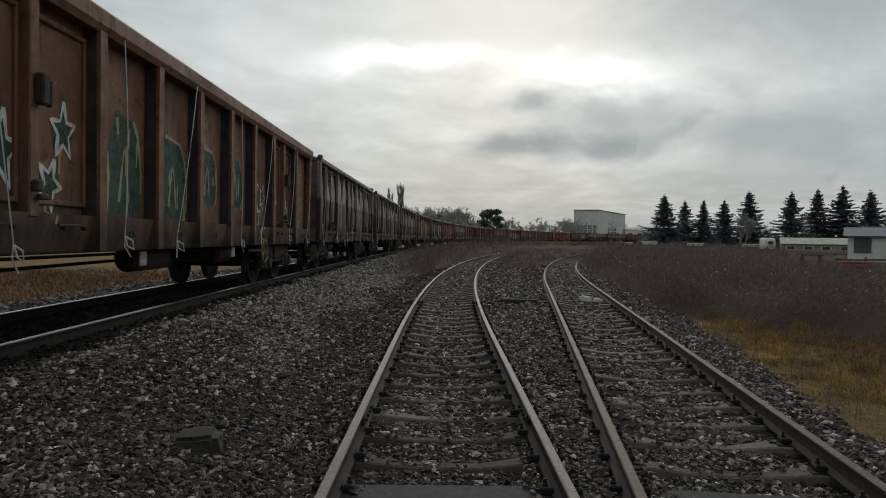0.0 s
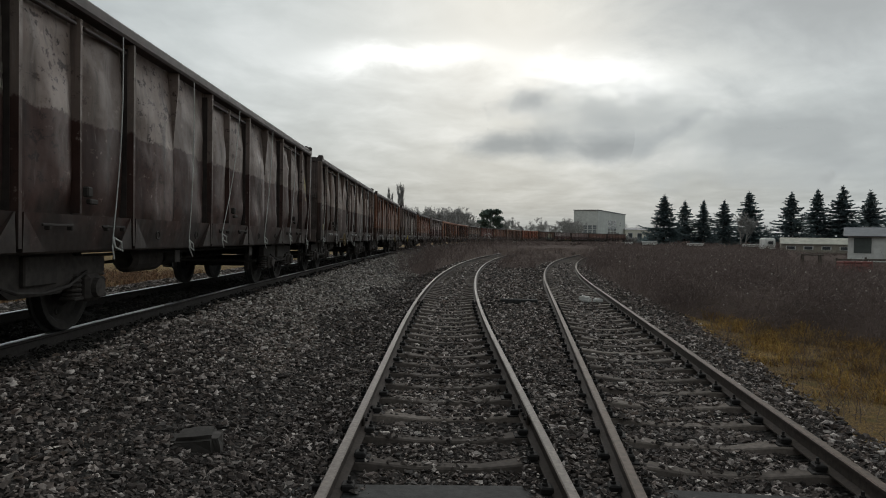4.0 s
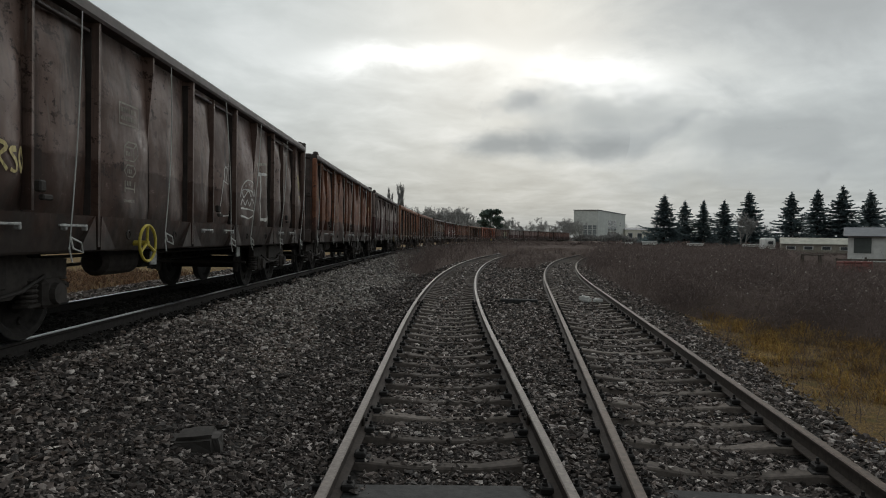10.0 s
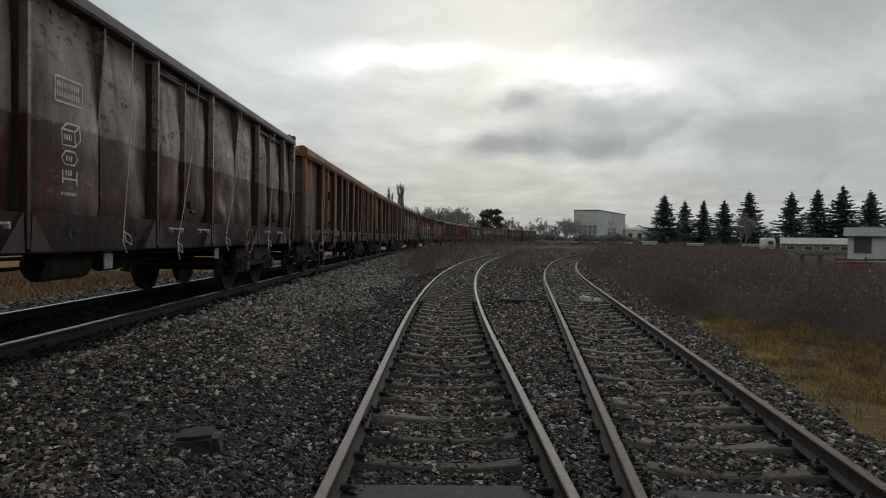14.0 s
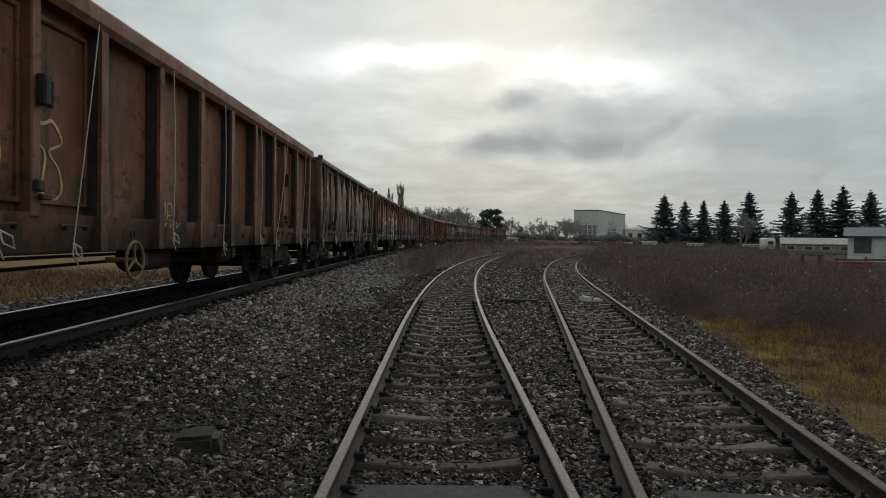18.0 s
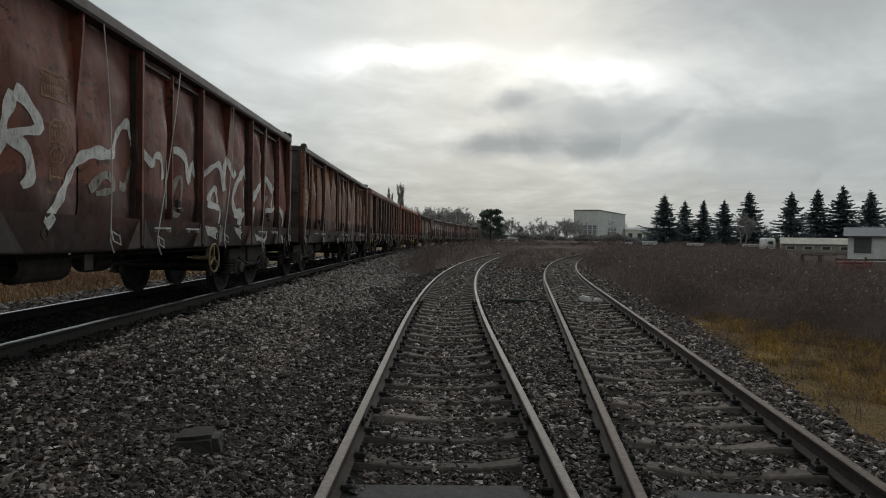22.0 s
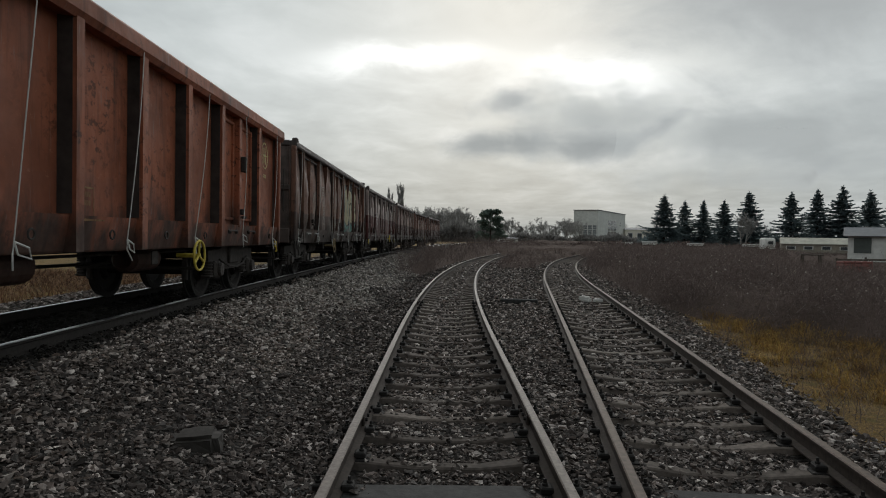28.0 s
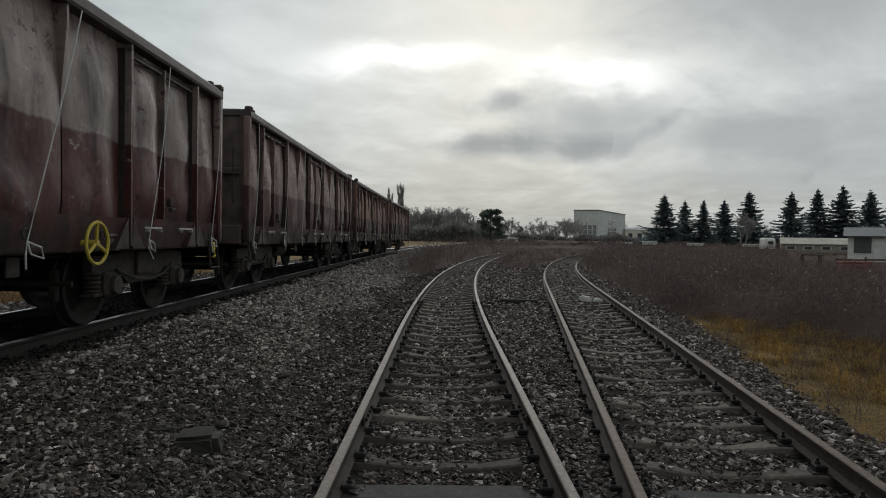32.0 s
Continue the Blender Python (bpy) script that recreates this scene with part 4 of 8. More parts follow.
def blotch(w, kind, name, poly, mat, lift=0.004, label=""):
    """A painted patch on the side of a wagon: the outline in (x, z)."""
    bm = bmesh.new()
    vs = [bm.verts.new((p[0], 0, p[1])) for p in poly]
    bm.faces.new(vs)
    bmesh.ops.triangulate(bm, faces=bm.faces[:])
    for i in range(4):
        long = [e for e in bm.edges if e.calc_length() > 0.16]
        if not long:
            break
        bmesh.ops.subdivide_edges(bm, edges=long, cuts=1)
        bmesh.ops.triangulate(bm, faces=[f for f in bm.faces if len(f.verts) > 3])
    for v in bm.verts:
        v.co.y = surface_y(kind, v.co.x, v.co.z, PANEL_SEEDS[kind]) - lift
    me = bpy.data.meshes.new(name)
    bm.to_mesh(me)
    bm.free()
    me.materials.append(mat)
    ob = new(name, me)
    ob.parent = w
    return tagged(ob, label)


def bars(w, kind, x, z, rows, height, mat, name="stencil", gap=1.7):
    """Lines of stencilled writing as plain bars; rows: widths."""
    mb = MB()
    for i, wd in enumerate(rows):
        zz, px = z - i * height * gap, x
        while px < x + wd - 0.02:
            k = min(height * 0.72, x + wd - px)
            mb.add([(qx, surface_y(kind, qx, qz, PANEL_SEEDS[kind]) - 0.005, qz) for qx, qz in ((px, zz), (px + k * 0.55, zz), (px + k * 0.55, zz - height), (px, zz - height))], [(0, 1, 2, 3)])
            px += k
    return part(name, mb, mat, w, "stencilled writing")


G, D_ = (0.125, 0.122, 0.12), (0.030, 0.017, 0.017)
TRAIN = []
# (kind, label, upper, lower, line, ragged, gloss, rust, trims)
STYLE = [
    ("ribbed", "faded brown ribbed gondola wagon with green star graffiti", (0.094, 0.046, 0.026), (0.082, 0.048, 0.029), 1.6, 0.9, 0.6, 0.3, ""),
    ("bulged", "bulged gondola wagon, grey above and maroon below", (0.110, 0.087, 0.076), (0.031, 0.017, 0.015), 2.1, 0.25, 0.45, 0.25, ""),
    ("bulged", "bulged gondola wagon with peeling grey upper side", (0.111, 0.086, 0.075), (0.033, 0.017, 0.014), 2.1, 0.35, 0.45, 0.3, ""),
    ("bulged", "bulged gondola wagon, dull grey above dark brown", (0.106, 0.076, 0.063), (0.033, 0.018, 0.014), 1.95, 0.12, 0.48, 0.25, ""),
    ("bulged", "rusty brown bulged gondola wagon", (0.122, 0.052, 0.028), (0.048, 0.024, 0.015), 1.5, 0.4, 0.48, 0.4, ""),
    ("bulged", "dark grey-brown bulged gondola wagon with yellow brake wheel", (0.081, 0.054, 0.045), (0.036, 0.020, 0.015), 1.75, 0.25, 0.45, 0.3, "y"),
    ("bulged", "orange-brown rusted bulged gondola wagon", (0.128, 0.050, 0.026), (0.056, 0.024, 0.016), 1.5, 0.6, 0.52, 0.5, ""),
    ("bulged", "bulged gondola wagon, grey upper side over dark maroon", (0.138, 0.104, 0.092), (0.043, 0.016, 0.014), 2.0, 0.14, 0.45, 0.15, ""),
    ("ribbed", "ribbed gondola wagon covered in coloured graffiti", (0.108, 0.044, 0.022), (0.088, 0.043, 0.026), 1.6, 0.5, 0.6, 0.25, ""),
    ("ribbed", "brown ribbed gondola wagon with yellow graffiti loops", (0.104, 0.044, 0.026), (0.087, 0.045, 0.029), 1.6, 0.5, 0.6, 0.2, ""),
    ("bulged", "dark brown bulged gondola wagon with slack ropes", (0.104, 0.058, 0.037), (0.040, 0.023, 0.016), 1.8, 0.6, 0.48, 0.4, ""),
    ("bulged", "red-brown bulged gondola wagon with white graffiti", (0.112, 0.037, 0.024), (0.056, 0.023, 0.017), 1.5, 0.4, 0.5, 0.25, ""),
    ("bulged", "reddish brown bulged gondola wagon", (0.130, 0.052, 0.028), (0.055, 0.022, 0.015), 1.5, 0.4, 0.48, 0.3, ""),
    ("ribbed", "grey-brown ribbed gondola wagon with white stencils", (0.098, 0.052, 0.035), (0.081, 0.043, 0.030), 1.6, 0.5, 0.55, 0.2, "h"),
    ("ribbed", "fresh red-brown ribbed gondola wagon, yellow brake wheel", (0.160, 0.051, 0.026), (0.144, 0.048, 0.026), 1.6, 0.5, 0.55, 0.1, "yh"),
    ("bulged", "brown bulged gondola wagon with cream bubble graffiti", (0.118, 0.058, 0.039), (0.045, 0.024, 0.017), 1.6, 0.5, 0.48, 0.35, ""),
    ("bulged", "bulged gondola wagon, pale grey over glossy dark maroon", (0.157, 0.123, 0.111), (0.050, 0.016, 0.014), 2.0, 0.15, 0.42, 0.12, "yh"),
    ("bulged", "grey-brown bulged gondola wagon", (0.134, 0.089, 0.077), (0.044, 0.022, 0.019), 1.9, 0.4, 0.48, 0.3, ""),
    ("bulged", "reddish bulged gondola wagon near the tail", (0.132, 0.066, 0.049), (0.047, 0.025, 0.020), 1.8, 0.4, 0.48, 0.3, ""),
    ("bulged", "last brown bulged gondola wagon of the train", (0.126, 0.064, 0.048), (0.047, 0.024, 0.020), 1.9, 0.4, 0.48, 0.3, ""),
]
# brake wheels: wagon -> (x, z)
BRAKE = {0: (2.66, 0.75), 1: (-2.4, 0.92), 3: (-2.55, 0.93), 4: (2.45, 0.92), 5: (-2.5, 0.93), 7: (2.5, 0.93), 9: (-2.55, 0.75), 10: (2.55, 0.92),
         11: (1.15, 0.70), 13: (2.35, 0.75), 14: (2.44, 0.75), 15: (-1.4, 0.75), 16: (2.5, 0.94), 18: (2.5, 0.93)}

# tie ropes: wagon -> (x at the top rail, run along the wagon down to the hook)
SLING = ((-5.80, -0.35), (-3.75, -0.20), (-1.80, -0.15), (0.20, -0.75), (2.20, -0.65), (4.22, -0.50), (6.10, -0.35))
ROPES = {
    0: [(-4.86, 0.39), (-2.71, 0.03), (-0.67, -0.66), (1.30, 0.03), (3.34, -0.81), (5.28, -0.51), (7.12, -0.46)],
    1: [(-5.78, -0.30), (-3.63, -0.08), (-1.62, -0.08), (0.36, -0.87), (2.46, -0.81), (4.36, -0.48), (6.15, -0.30)],
    3: [(-5.85, -0.30), (-3.75, -0.25), (-1.85, 0.0), (0.15, -0.90), (2.20, -0.67), (4.12, -0.39), (6.10, -0.36)],
    4: [(-5.80, -0.30), (-3.75, -0.10), (-1.76, 0.01), (0.17, -0.76), (2.18, -0.74), (4.23, -0.60), (6.10, -0.53)],
    5: [(-5.78, -0.28), (-3.79, -0.18), (-1.81, -0.14), (0.23, 0.29), (2.21, -0.62), (4.24, -0.56), (6.12, -0.47)],
    8: [(-6.90, 0.20), (-5.0, -0.3), (-3.0, -0.4), (-1.0, -0.3), (0.94, -0.39), (2.90, -0.31), (4.96, -0.18), (6.92, -0.15)],
    9: [(-7.10, 0.22), (-5.12, 0.46), (-3.23, -0.43), (-1.48, 0.02), (0.46, -0.04), (2.46, 0.0), (4.57, -0.95), (6.46, -0.58), (6.96, -0.29)],
    10: [(-5.96, -0.19), (-5.28, -0.87), (-3.79, -0.28), (-3.14, -0.84), (-1.07, -0.85), (0.73, -1.38), (0.95, -1.30), (2.47, -1.14), (4.81, -1.30), (6.15, -0.84)],
    11: [(-5.80, -0.35), (-3.80, -0.30), (-1.91, 0.16), (-0.03, -0.63), (2.11, -0.41), (4.09, -0.27), (6.12, -0.17)],
    12: [(-5.84, -0.50), (-3.70, -0.30), (-1.66, 0.0), (0.25, -0.70), (2.20, -0.60), (4.20, -0.45), (6.10, -0.30)],
    13: [(-7.09, 0.34), (-5.01, 0.34), (-2.98, -0.71), (-0.88, -0.76), (0.90, -0.67), (2.95, -0.89), (4.87, -0.34), (6.90, -0.30)],
    14: [(-7.0, 0.2), (-5.0, -0.35), (-3.05, -0.4), (-1.09, -0.30), (0.82, -0.37), (2.90, -0.53), (4.67, -0.16), (6.78, -0.31)],
    15: [(-5.75, -0.40), (-3.51, -0.31), (-1.55, -0.11), (0.43, -1.06), (2.41, -0.78), (4.40, -0.64), (6.12, -0.39)],
    16: [(-6.10, -0.05), (-3.69, -0.28), (-1.75, -0.15), (0.19, -0.92), (2.28, -0.79), (4.26, -0.56), (6.12, -0.37)],
}

# how strong the coat still is on the paler wagons
DEPTH = {1: 1.75, 2: 1.75, 3: 1.80, 5: 1.75, 7: 1.55, 8: 2.2, 10: 1.5, 14: 1.65, 16: 1.60, 17: 1.65}


def build_train():
    r = random.Random(11)
    for i, (kind, label, up, lo, line, ragged, gloss, rust, trims) in enumerate(STYLE):
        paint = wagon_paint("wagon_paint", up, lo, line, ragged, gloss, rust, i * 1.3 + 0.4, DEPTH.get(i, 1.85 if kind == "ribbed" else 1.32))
        keys = {}
        if "h" in trims:
            keys["hook"] = M["yellow"]
        if kind == "bulged" and i in (3, 4, 5, 6, 7, 11, 12, 15, 16, 17):
            keys["latch"] = M["chalk"]
        ropes = ROPES.get(i, [(x + r.uniform(-0.1, 0.1), l + r.uniform(-0.15, 0.1)) for x, l in SLING])
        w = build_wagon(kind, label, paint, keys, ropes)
        if kind == "ribbed":
            for ob in w.children:
                if ob.name.split(".")[0] in ("top_rail", "end_rail"):
                    dress(ob, paint)
        if i in BRAKE:
            brake_wheel(w, *BRAKE[i], M["yellow"] if "y" in trims else M["tan"])
        TRAIN.append(w)


build_train()
LENGTH = {"bulged": 14.04, "ribbed": 15.74}


# ---------- graffiti, stencils and marks on the wagons ----------
def lettering(w, kind, text, x, z, height, mat):
    """Stencilled letters laid on the side of a wagon."""
    cu = bpy.data.curves.new("letters", "FONT")
    cu.body, cu.size, cu.resolution_u = text, height * 1.4, 2
    tmp = bpy.data.objects.new("letters", cu)
    me = bpy.data.meshes.new_from_object(tmp)
    bpy.data.objects.remove(tmp)
    for v in me.vertices:
        qx, qz = x + v.co.x * 0.82, z + v.co.y
        v.co = (qx, surface_y(kind, qx, qz, PANEL_SEEDS[kind]) - 0.008, qz)
    me.materials.clear()
    me.materials.append(mat)
    ob = new("stencil", me)
    ob.parent = w
    return tagged(ob, "stencilled white letters")


PAINT = {}


def spray(name, c):
    """Thin worn paint through which the steel shows."""
    m = Mat(name, 0.7, 0.0, 0.3)
    a, b = m.noise(5, 6, 0.65), m.noise(28, 5, 0.7, (1, 1, 0.35))
    m.color(m.mix(m.grey(b, 0.3, 0.7), tuple(v * 0.75 for v in c), tuple(min(1, v * 1.2) for v in c)))
    m.link(m.math("MULTIPLY", m.grey(a, 0.34, 0.54, 0.72, 1.0), m.grey(b, 0.33, 0.47, 0.62, 1.0)), m.b.inputs["Alpha"])
    return m.m


for nm, c in (("white", (0.56, 0.55, 0.52)), ("dull", (0.27, 0.25, 0.21)), ("green", (0.036, 0.070, 0.048)), ("olive", (0.27, 0.235, 0.105)), ("orange", (0.42, 0.14, 0.05)), ("teal", (0.075, 0.17, 0.145)),
              ("blue", (0.07, 0.13, 0.20)), ("cream", (0.33, 0.29, 0.18)), ("gold", (0.52, 0.43, 0.20)), ("black", (0.02, 0.018, 0.017)), ("slate", (0.09, 0.10, 0.10)), ("ochre", (0.22, 0.13, 0.06)), ("tan", (0.20, 0.125, 0.065))):
    PAINT[nm] = spray("spray_paint_" + nm, c)


def on(i):
    return TRAIN[i], STYLE[i][0]


def star(i, x, z, r, fill="green", turn=0.0, squeeze=0.72):
    w, k = on(i)
    pts = [(x + squeeze * (r if j % 2 == 0 else r * 0.42) * math.sin(turn + j * math.pi / 5), z + (r if j % 2 == 0 else r * 0.42) * math.cos(turn + j * math.pi / 5)) for j in range(10)]
    blotch(w, k, "painted_star", pts, PAINT[fill], 0.004, "spray-painted green star")
    stroke(w, k, "star_outline", pts, 0.036, PAINT["white"], 0.008, closed=True)
    stroke(w, k, "paint_drip", [(x - 0.05, z - r * 0.4), (x - 0.06, z - r * 1.4)], 0.03, PAINT["cream"], 0.007)


def line(i, pts, width=0.06, col="white", name="graffiti_line"):
    w, k = on(i)
    return stroke(w, k, name, pts, width, PAINT[col], 0.007, curved=True)


def patch(i, pts, col, name="graffiti_patch", lift=0.004):
    w, k = on(i)
    return blotch(w, k, name, pts, PAINT[col], lift)


def emblem(i, x=5.88, z=2.30, r=0.20, col="gold"):
    """Round railway emblem as plain shapes with a short line of writing below."""
    w, k = on(i)
    stroke(w, k, "emblem_ring", [(x + r * 0.8 * math.cos(a * 0.3927), z + r * math.sin(a * 0.3927)) for a in range(16)], 0.026, PAINT[col], 0.007, "round faded emblem", True)
    for dx, h in ((-0.06, 0.15), (0.03, 0.17)):
        stroke(w, k, "emblem_bar", [(x + dx, z - h), (x + dx, z + h)], 0.035, PAINT[col], 0.007)
    stroke(w, k, "emblem_bar", [(x - 0.12, z), (x + 0.13, z)], 0.03, PAINT[col], 0.007)
    bars(w, k, x - 0.10, z - r - 0.12, [0.22], 0.07, PAINT[col])


def table(i, x, z, wd, ht, col="dull"):
    """A framed load table."""
    w, k = on(i)
    stroke(w, k, "table_frame", [(x, z), (x + wd, z), (x + wd, z - ht), (x, z - ht)], 0.016, PAINT[col], 0.006, closed=True)
    bars(w, k, x + 0.03, z - 0.04, [wd - 0.06] * max(1, int(ht / 0.11)), 0.05, PAINT[col])


def pictograms(i, x, z, col):
    """Load signs one below another: a crate, a hexagon, a bracket and a short line of writing."""
    w, k = on(i)
    for pts, shut in (([(x, z - 0.06), (x + 0.20, z - 0.06), (x + 0.20, z - 0.20), (x, z - 0.20)], True), ([(x, z - 0.06), (x + 0.08, z), (x + 0.28, z), (x + 0.28, z - 0.13), (x + 0.20, z - 0.20)], False), ([(x + 0.20, z - 0.06), (x + 0.28, z)], False),
                      ([(x, z - 0.31), (x + 0.05, z - 0.25), (x + 0.19, z - 0.25), (x + 0.24, z - 0.31), (x + 0.19, z - 0.37), (x + 0.05, z - 0.37)], True),
                      ([(x + 0.02, z - 0.42), (x + 0.02, z - 0.54)], False), ([(x + 0.24, z - 0.42), (x + 0.24, z - 0.54)], False), ([(x + 0.02, z - 0.50), (x + 0.24, z - 0.50)], False)):
        stroke(w, k, "load_sign", pts, 0.014, PAINT[col], 0.006, closed=shut)
    for dx, dz, wd in ((0.03, -0.10, 0.13), (0.06, -0.29, 0.12), (0.06, -0.42, 0.12)):
        bars(w, k, x + dx, z + dz, [wd], 0.05, PAINT[col])
    bars(w, k, x - 0.02, z - 0.62, [0.26], 0.03, PAINT[col])


def number_block(i, x, z, h, col, kindmark):
    """The wagon's number as plain bars, with the exchange mark and the class letters."""
    w, k = on(i)
    step = h * 1.55
    bars(w, k, x, z, [2 * h], h, PAINT[col])
    lettering(w, k, "RIV", x + 3.0 * h, z - h, h, PAINT[col])
    bars(w, k, x, z - step, [1.5 * h], h, PAINT[col])
    bars(w, k, x + 2.4 * h, z - step, [5.4 * h], h, PAINT[col])
    bars(w, k, x, z - 2 * step, [2.9 * h], h, PAINT[col])
    bars(w, k, x + 3.6 * h, z - 2 * step, [3.6 * h], h, PAINT[col])
    lettering(w, k, kindmark, x, z - 3 * step - h, h, PAINT[col])


def notice_boards(i, x, z):
    """A black chalk board with a double cross and the wire-fronted card holder beside it."""
    w, k = on(i)
    y = SHEET[k] - 0.03
    bd = part("chalk_board", MB().box((x + 0.17, y, z), (0.34, 0.02, 0.27), 0.004), M["soot"], w, "black chalk board with a chalked double cross")
    for zz, wd in ((0.05, 0.12), (-0.06, 0.12)):
        part("chalk_mark", MB().box((x + 0.17, y - 0.013, z + zz), (wd, 0.003, 0.012), 0.001), PAINT["white"], bd)
    part("chalk_mark", MB().box((x + 0.17, y - 0.015, z), (0.012, 0.003, 0.20), 0.001), PAINT["white"], bd)
    hd = part("card_holder", MB().box((x + 0.60, y - 0.02, z), (0.36, 0.05, 0.26), 0.006), M["bogie"], w, "dark steel card holder")
    for sx in (-1, 1):
        part("holder_rim", MB().box((x + 0.60 + sx * 0.17, y - 0.05, z), (0.02, 0.03, 0.26), 0.004), M["bogie"], hd)
    for sz in (-1, 1):
        part("holder_rim", MB().box((x + 0.60, y - 0.05, z + sz * 0.12), (0.32, 0.03, 0.02), 0.004), M["bogie"], hd)


def build_marks():
    for x, z, r, t in ((2.72, 1.90, 0.33, 0.1), (3.20, 1.76, 0.27, 0.3), (2.88, 1.36, 0.30, -0.2), (4.12, 1.70, 0.28, 0.2), (5.14, 1.56, 0.26, 0.0), (-4.36, 1.68, 0.34, 0.1), (-3.52, 1.95, 0.28, 0.0), (-3.72, 1.46, 0.25, 0.4), (-5.5, 1.5, 0.3, 0.5)):
        star(0, x, z, r, "green", t)
    r0 = random.Random(5)
    # green letters with pale rims, one to a bay, and short strokes of pale paint in them
    for x0, x1, z0, z1 in ((-2.72, -1.95, 1.20, 2.35), (-1.50, -0.58, 1.22, 2.27), (-0.20, 0.63, 1.47, 2.32), (1.10, 1.94, 1.48, 2.33)):
        wd, ht = x1 - x0, z1 - z0
        rim = [(x0, z0 + 0.05), (x0 + 0.03 * wd, z0 + 0.6 * ht), (x0 + 0.25 * wd, z1), (x0 + 0.75 * wd, z1 - 0.06), (x1 - 0.05, z0 + 0.7 * ht), (x1, z0 + 0.25 * ht), (x1 - 0.12 * wd, z0)]
        patch(0, rim, "green")
        for p, q in zip(rim, rim[1:]):
            if r0.random() < 0.75:
                line(0, [p, ((p[0] + q[0]) / 2 + 0.03, (p[1] + q[1]) / 2), q], r0.uniform(0.025, 0.05), "cream")
        line(0, [(x0 + 0.35 * wd, z0 + 0.15 * ht), (x0 + 0.5 * wd, z0 + 0.65 * ht), (x0 + 0.62 * wd, z0 + 0.15 * ht)], 0.04, "cream")
        for k in range(6):
            px, pz = x0 + r0.uniform(0.1, 0.95) * wd, z0 + r0.uniform(0.15, 0.95) * ht
            line(0, [(px, pz), (px + r0.uniform(-0.03, 0.03), pz - r0.uniform(0.12, 0.34))], r0.uniform(0.02, 0.04), "cream", "paint_drip")
    # chalked cloud and words
    line(0, [(5.80, 1.94), (5.93, 2.07), (6.10, 2.14), (6.23, 2.09), (6.27, 2.01), (6.39, 2.07), (6.56, 2.03), (6.64, 1.87), (6.75, 1.97), (6.95, 1.97), (7.05, 1.90), (6.98, 1.73)], 0.022, "cream")
    for pts in ([(5.82, 1.81), (5.81, 1.66), (5.93, 1.69), (5.97, 1.77), (5.82, 1.81)], [(6.09, 1.87), (6.0, 1.84), (5.98, 1.69), (6.09, 1.72)], [(6.0, 1.78), (6.07, 1.79)],
                [(6.06, 1.70), (6.16, 1.89), (6.24, 1.74)], [(6.10, 1.78), (6.21, 1.80)], [(6.24, 1.90), (6.24, 1.72), (6.34, 1.76), (6.35, 1.86), (6.24, 1.90)], [(6.25, 1.85), (6.38, 1.89), (6.31, 1.67)], [(6.30, 1.78), (6.37, 1.79)],
                [(6.39, 1.89), (6.51, 1.92), (6.41, 1.65)], [(6.42, 1.78), (6.50, 1.79)], [(6.73, 1.77), (6.66, 1.69), (6.74, 1.64), (6.83, 1.72), (6.73, 1.77)], [(6.85, 1.79), (6.85, 1.68), (6.93, 1.68), (6.94, 1.80)],
                [(6.96, 1.81), (7.10, 1.83)], [(7.02, 1.82), (6.97, 1.57)], [(5.81, 1.48), (6.01, 1.56), (6.27, 1.55)], [(6.23, 1.39), (6.39, 1.41)], [(6.31, 1.40), (6.28, 1.23)], [(6.46, 1.42), (6.38, 1.32), (6.45, 1.24)], [(6.54, 1.22), (6.53, 1.43), (6.64, 1.42), (6.54, 1.33), (6.65, 1.22)]):
        line(0, pts, 0.022, "cream")
    emblem(0, 6.46, 2.52, 0.21, "cream")
    for i in (2, 3, 4, 5, 6, 11):
        emblem(i, col="gold" if i in (2, 5, 6) else "ochre")
    emblem(12, 6.0, 2.25, 0.24)
    emblem(8, 6.25, 2.59, 0.24, "ochre")
    emblem(14, 6.50, 2.60, 0.25)
    emblem(9, 6.25, 2.60, 0.20, "cream")
    # number blocks and load tables
    for i, x, z, c in ((1, -5.9, 2.55, "ochre"), (3, -6.0, 2.3, "dull"), (6, -6.0, 2.5, "ochre"), (7, -5.9, 2.5, "dull"), (12, -6.05, 2.2, "gold")):
        w, k = on(i)
        bars(w, k, x, z, [0.30, 0.62, 0.60, 0.36], 0.095, PAINT[c], gap=1.45)
    for i, x, c in ((1, -2.7, "dull"), (3, -2.7, "dull"), (4, -2.8, "dull"), (5, -2.9, "dull"), (6, -2.9, "ochre"), (7, -2.95, "white"), (10, -2.8, "dull"), (11, -2.75, "ochre"), (16, -2.8, "white"), (15, -2.8, "dull")):
        table(i, x, 2.42, 0.44, 0.22, c)
        w, k = on(i)
        pictograms(i, x + 0.08, 2.02, c)
    number_block(5, -5.99, 2.50, 0.085, "gold", "Eas-z")
    number_block(9, -7.02, 2.02, 0.095, "cream", "Eanoss-z")
    number_block(13, -7.08, 2.03, 0.095, "gold", "Eanoss-z")
    number_block(14, -7.05, 2.02, 0.095, "dull", "Eanoss-z")
    number_block(2, -5.95, 2.50, 0.085, "dull", "Eas-z")
    for i, c in ((9, "dull"), (13, "gold"), (14, "dull")):
        table(i, -6.12, 2.74, 0.60, 0.20, c)
        pictograms(i, -5.93, 2.46, c)
        table(i, -5.94, 1.92, 0.26, 0.10, c)
    for i, x, z in ((9, -6.59, 1.30), (13, -6.67, 1.30), (14, -6.63, 1.30)):
        notice_boards(i, x, z)
    table(13, -0.5, 1.42, 0.36, 0.22, "ochre")
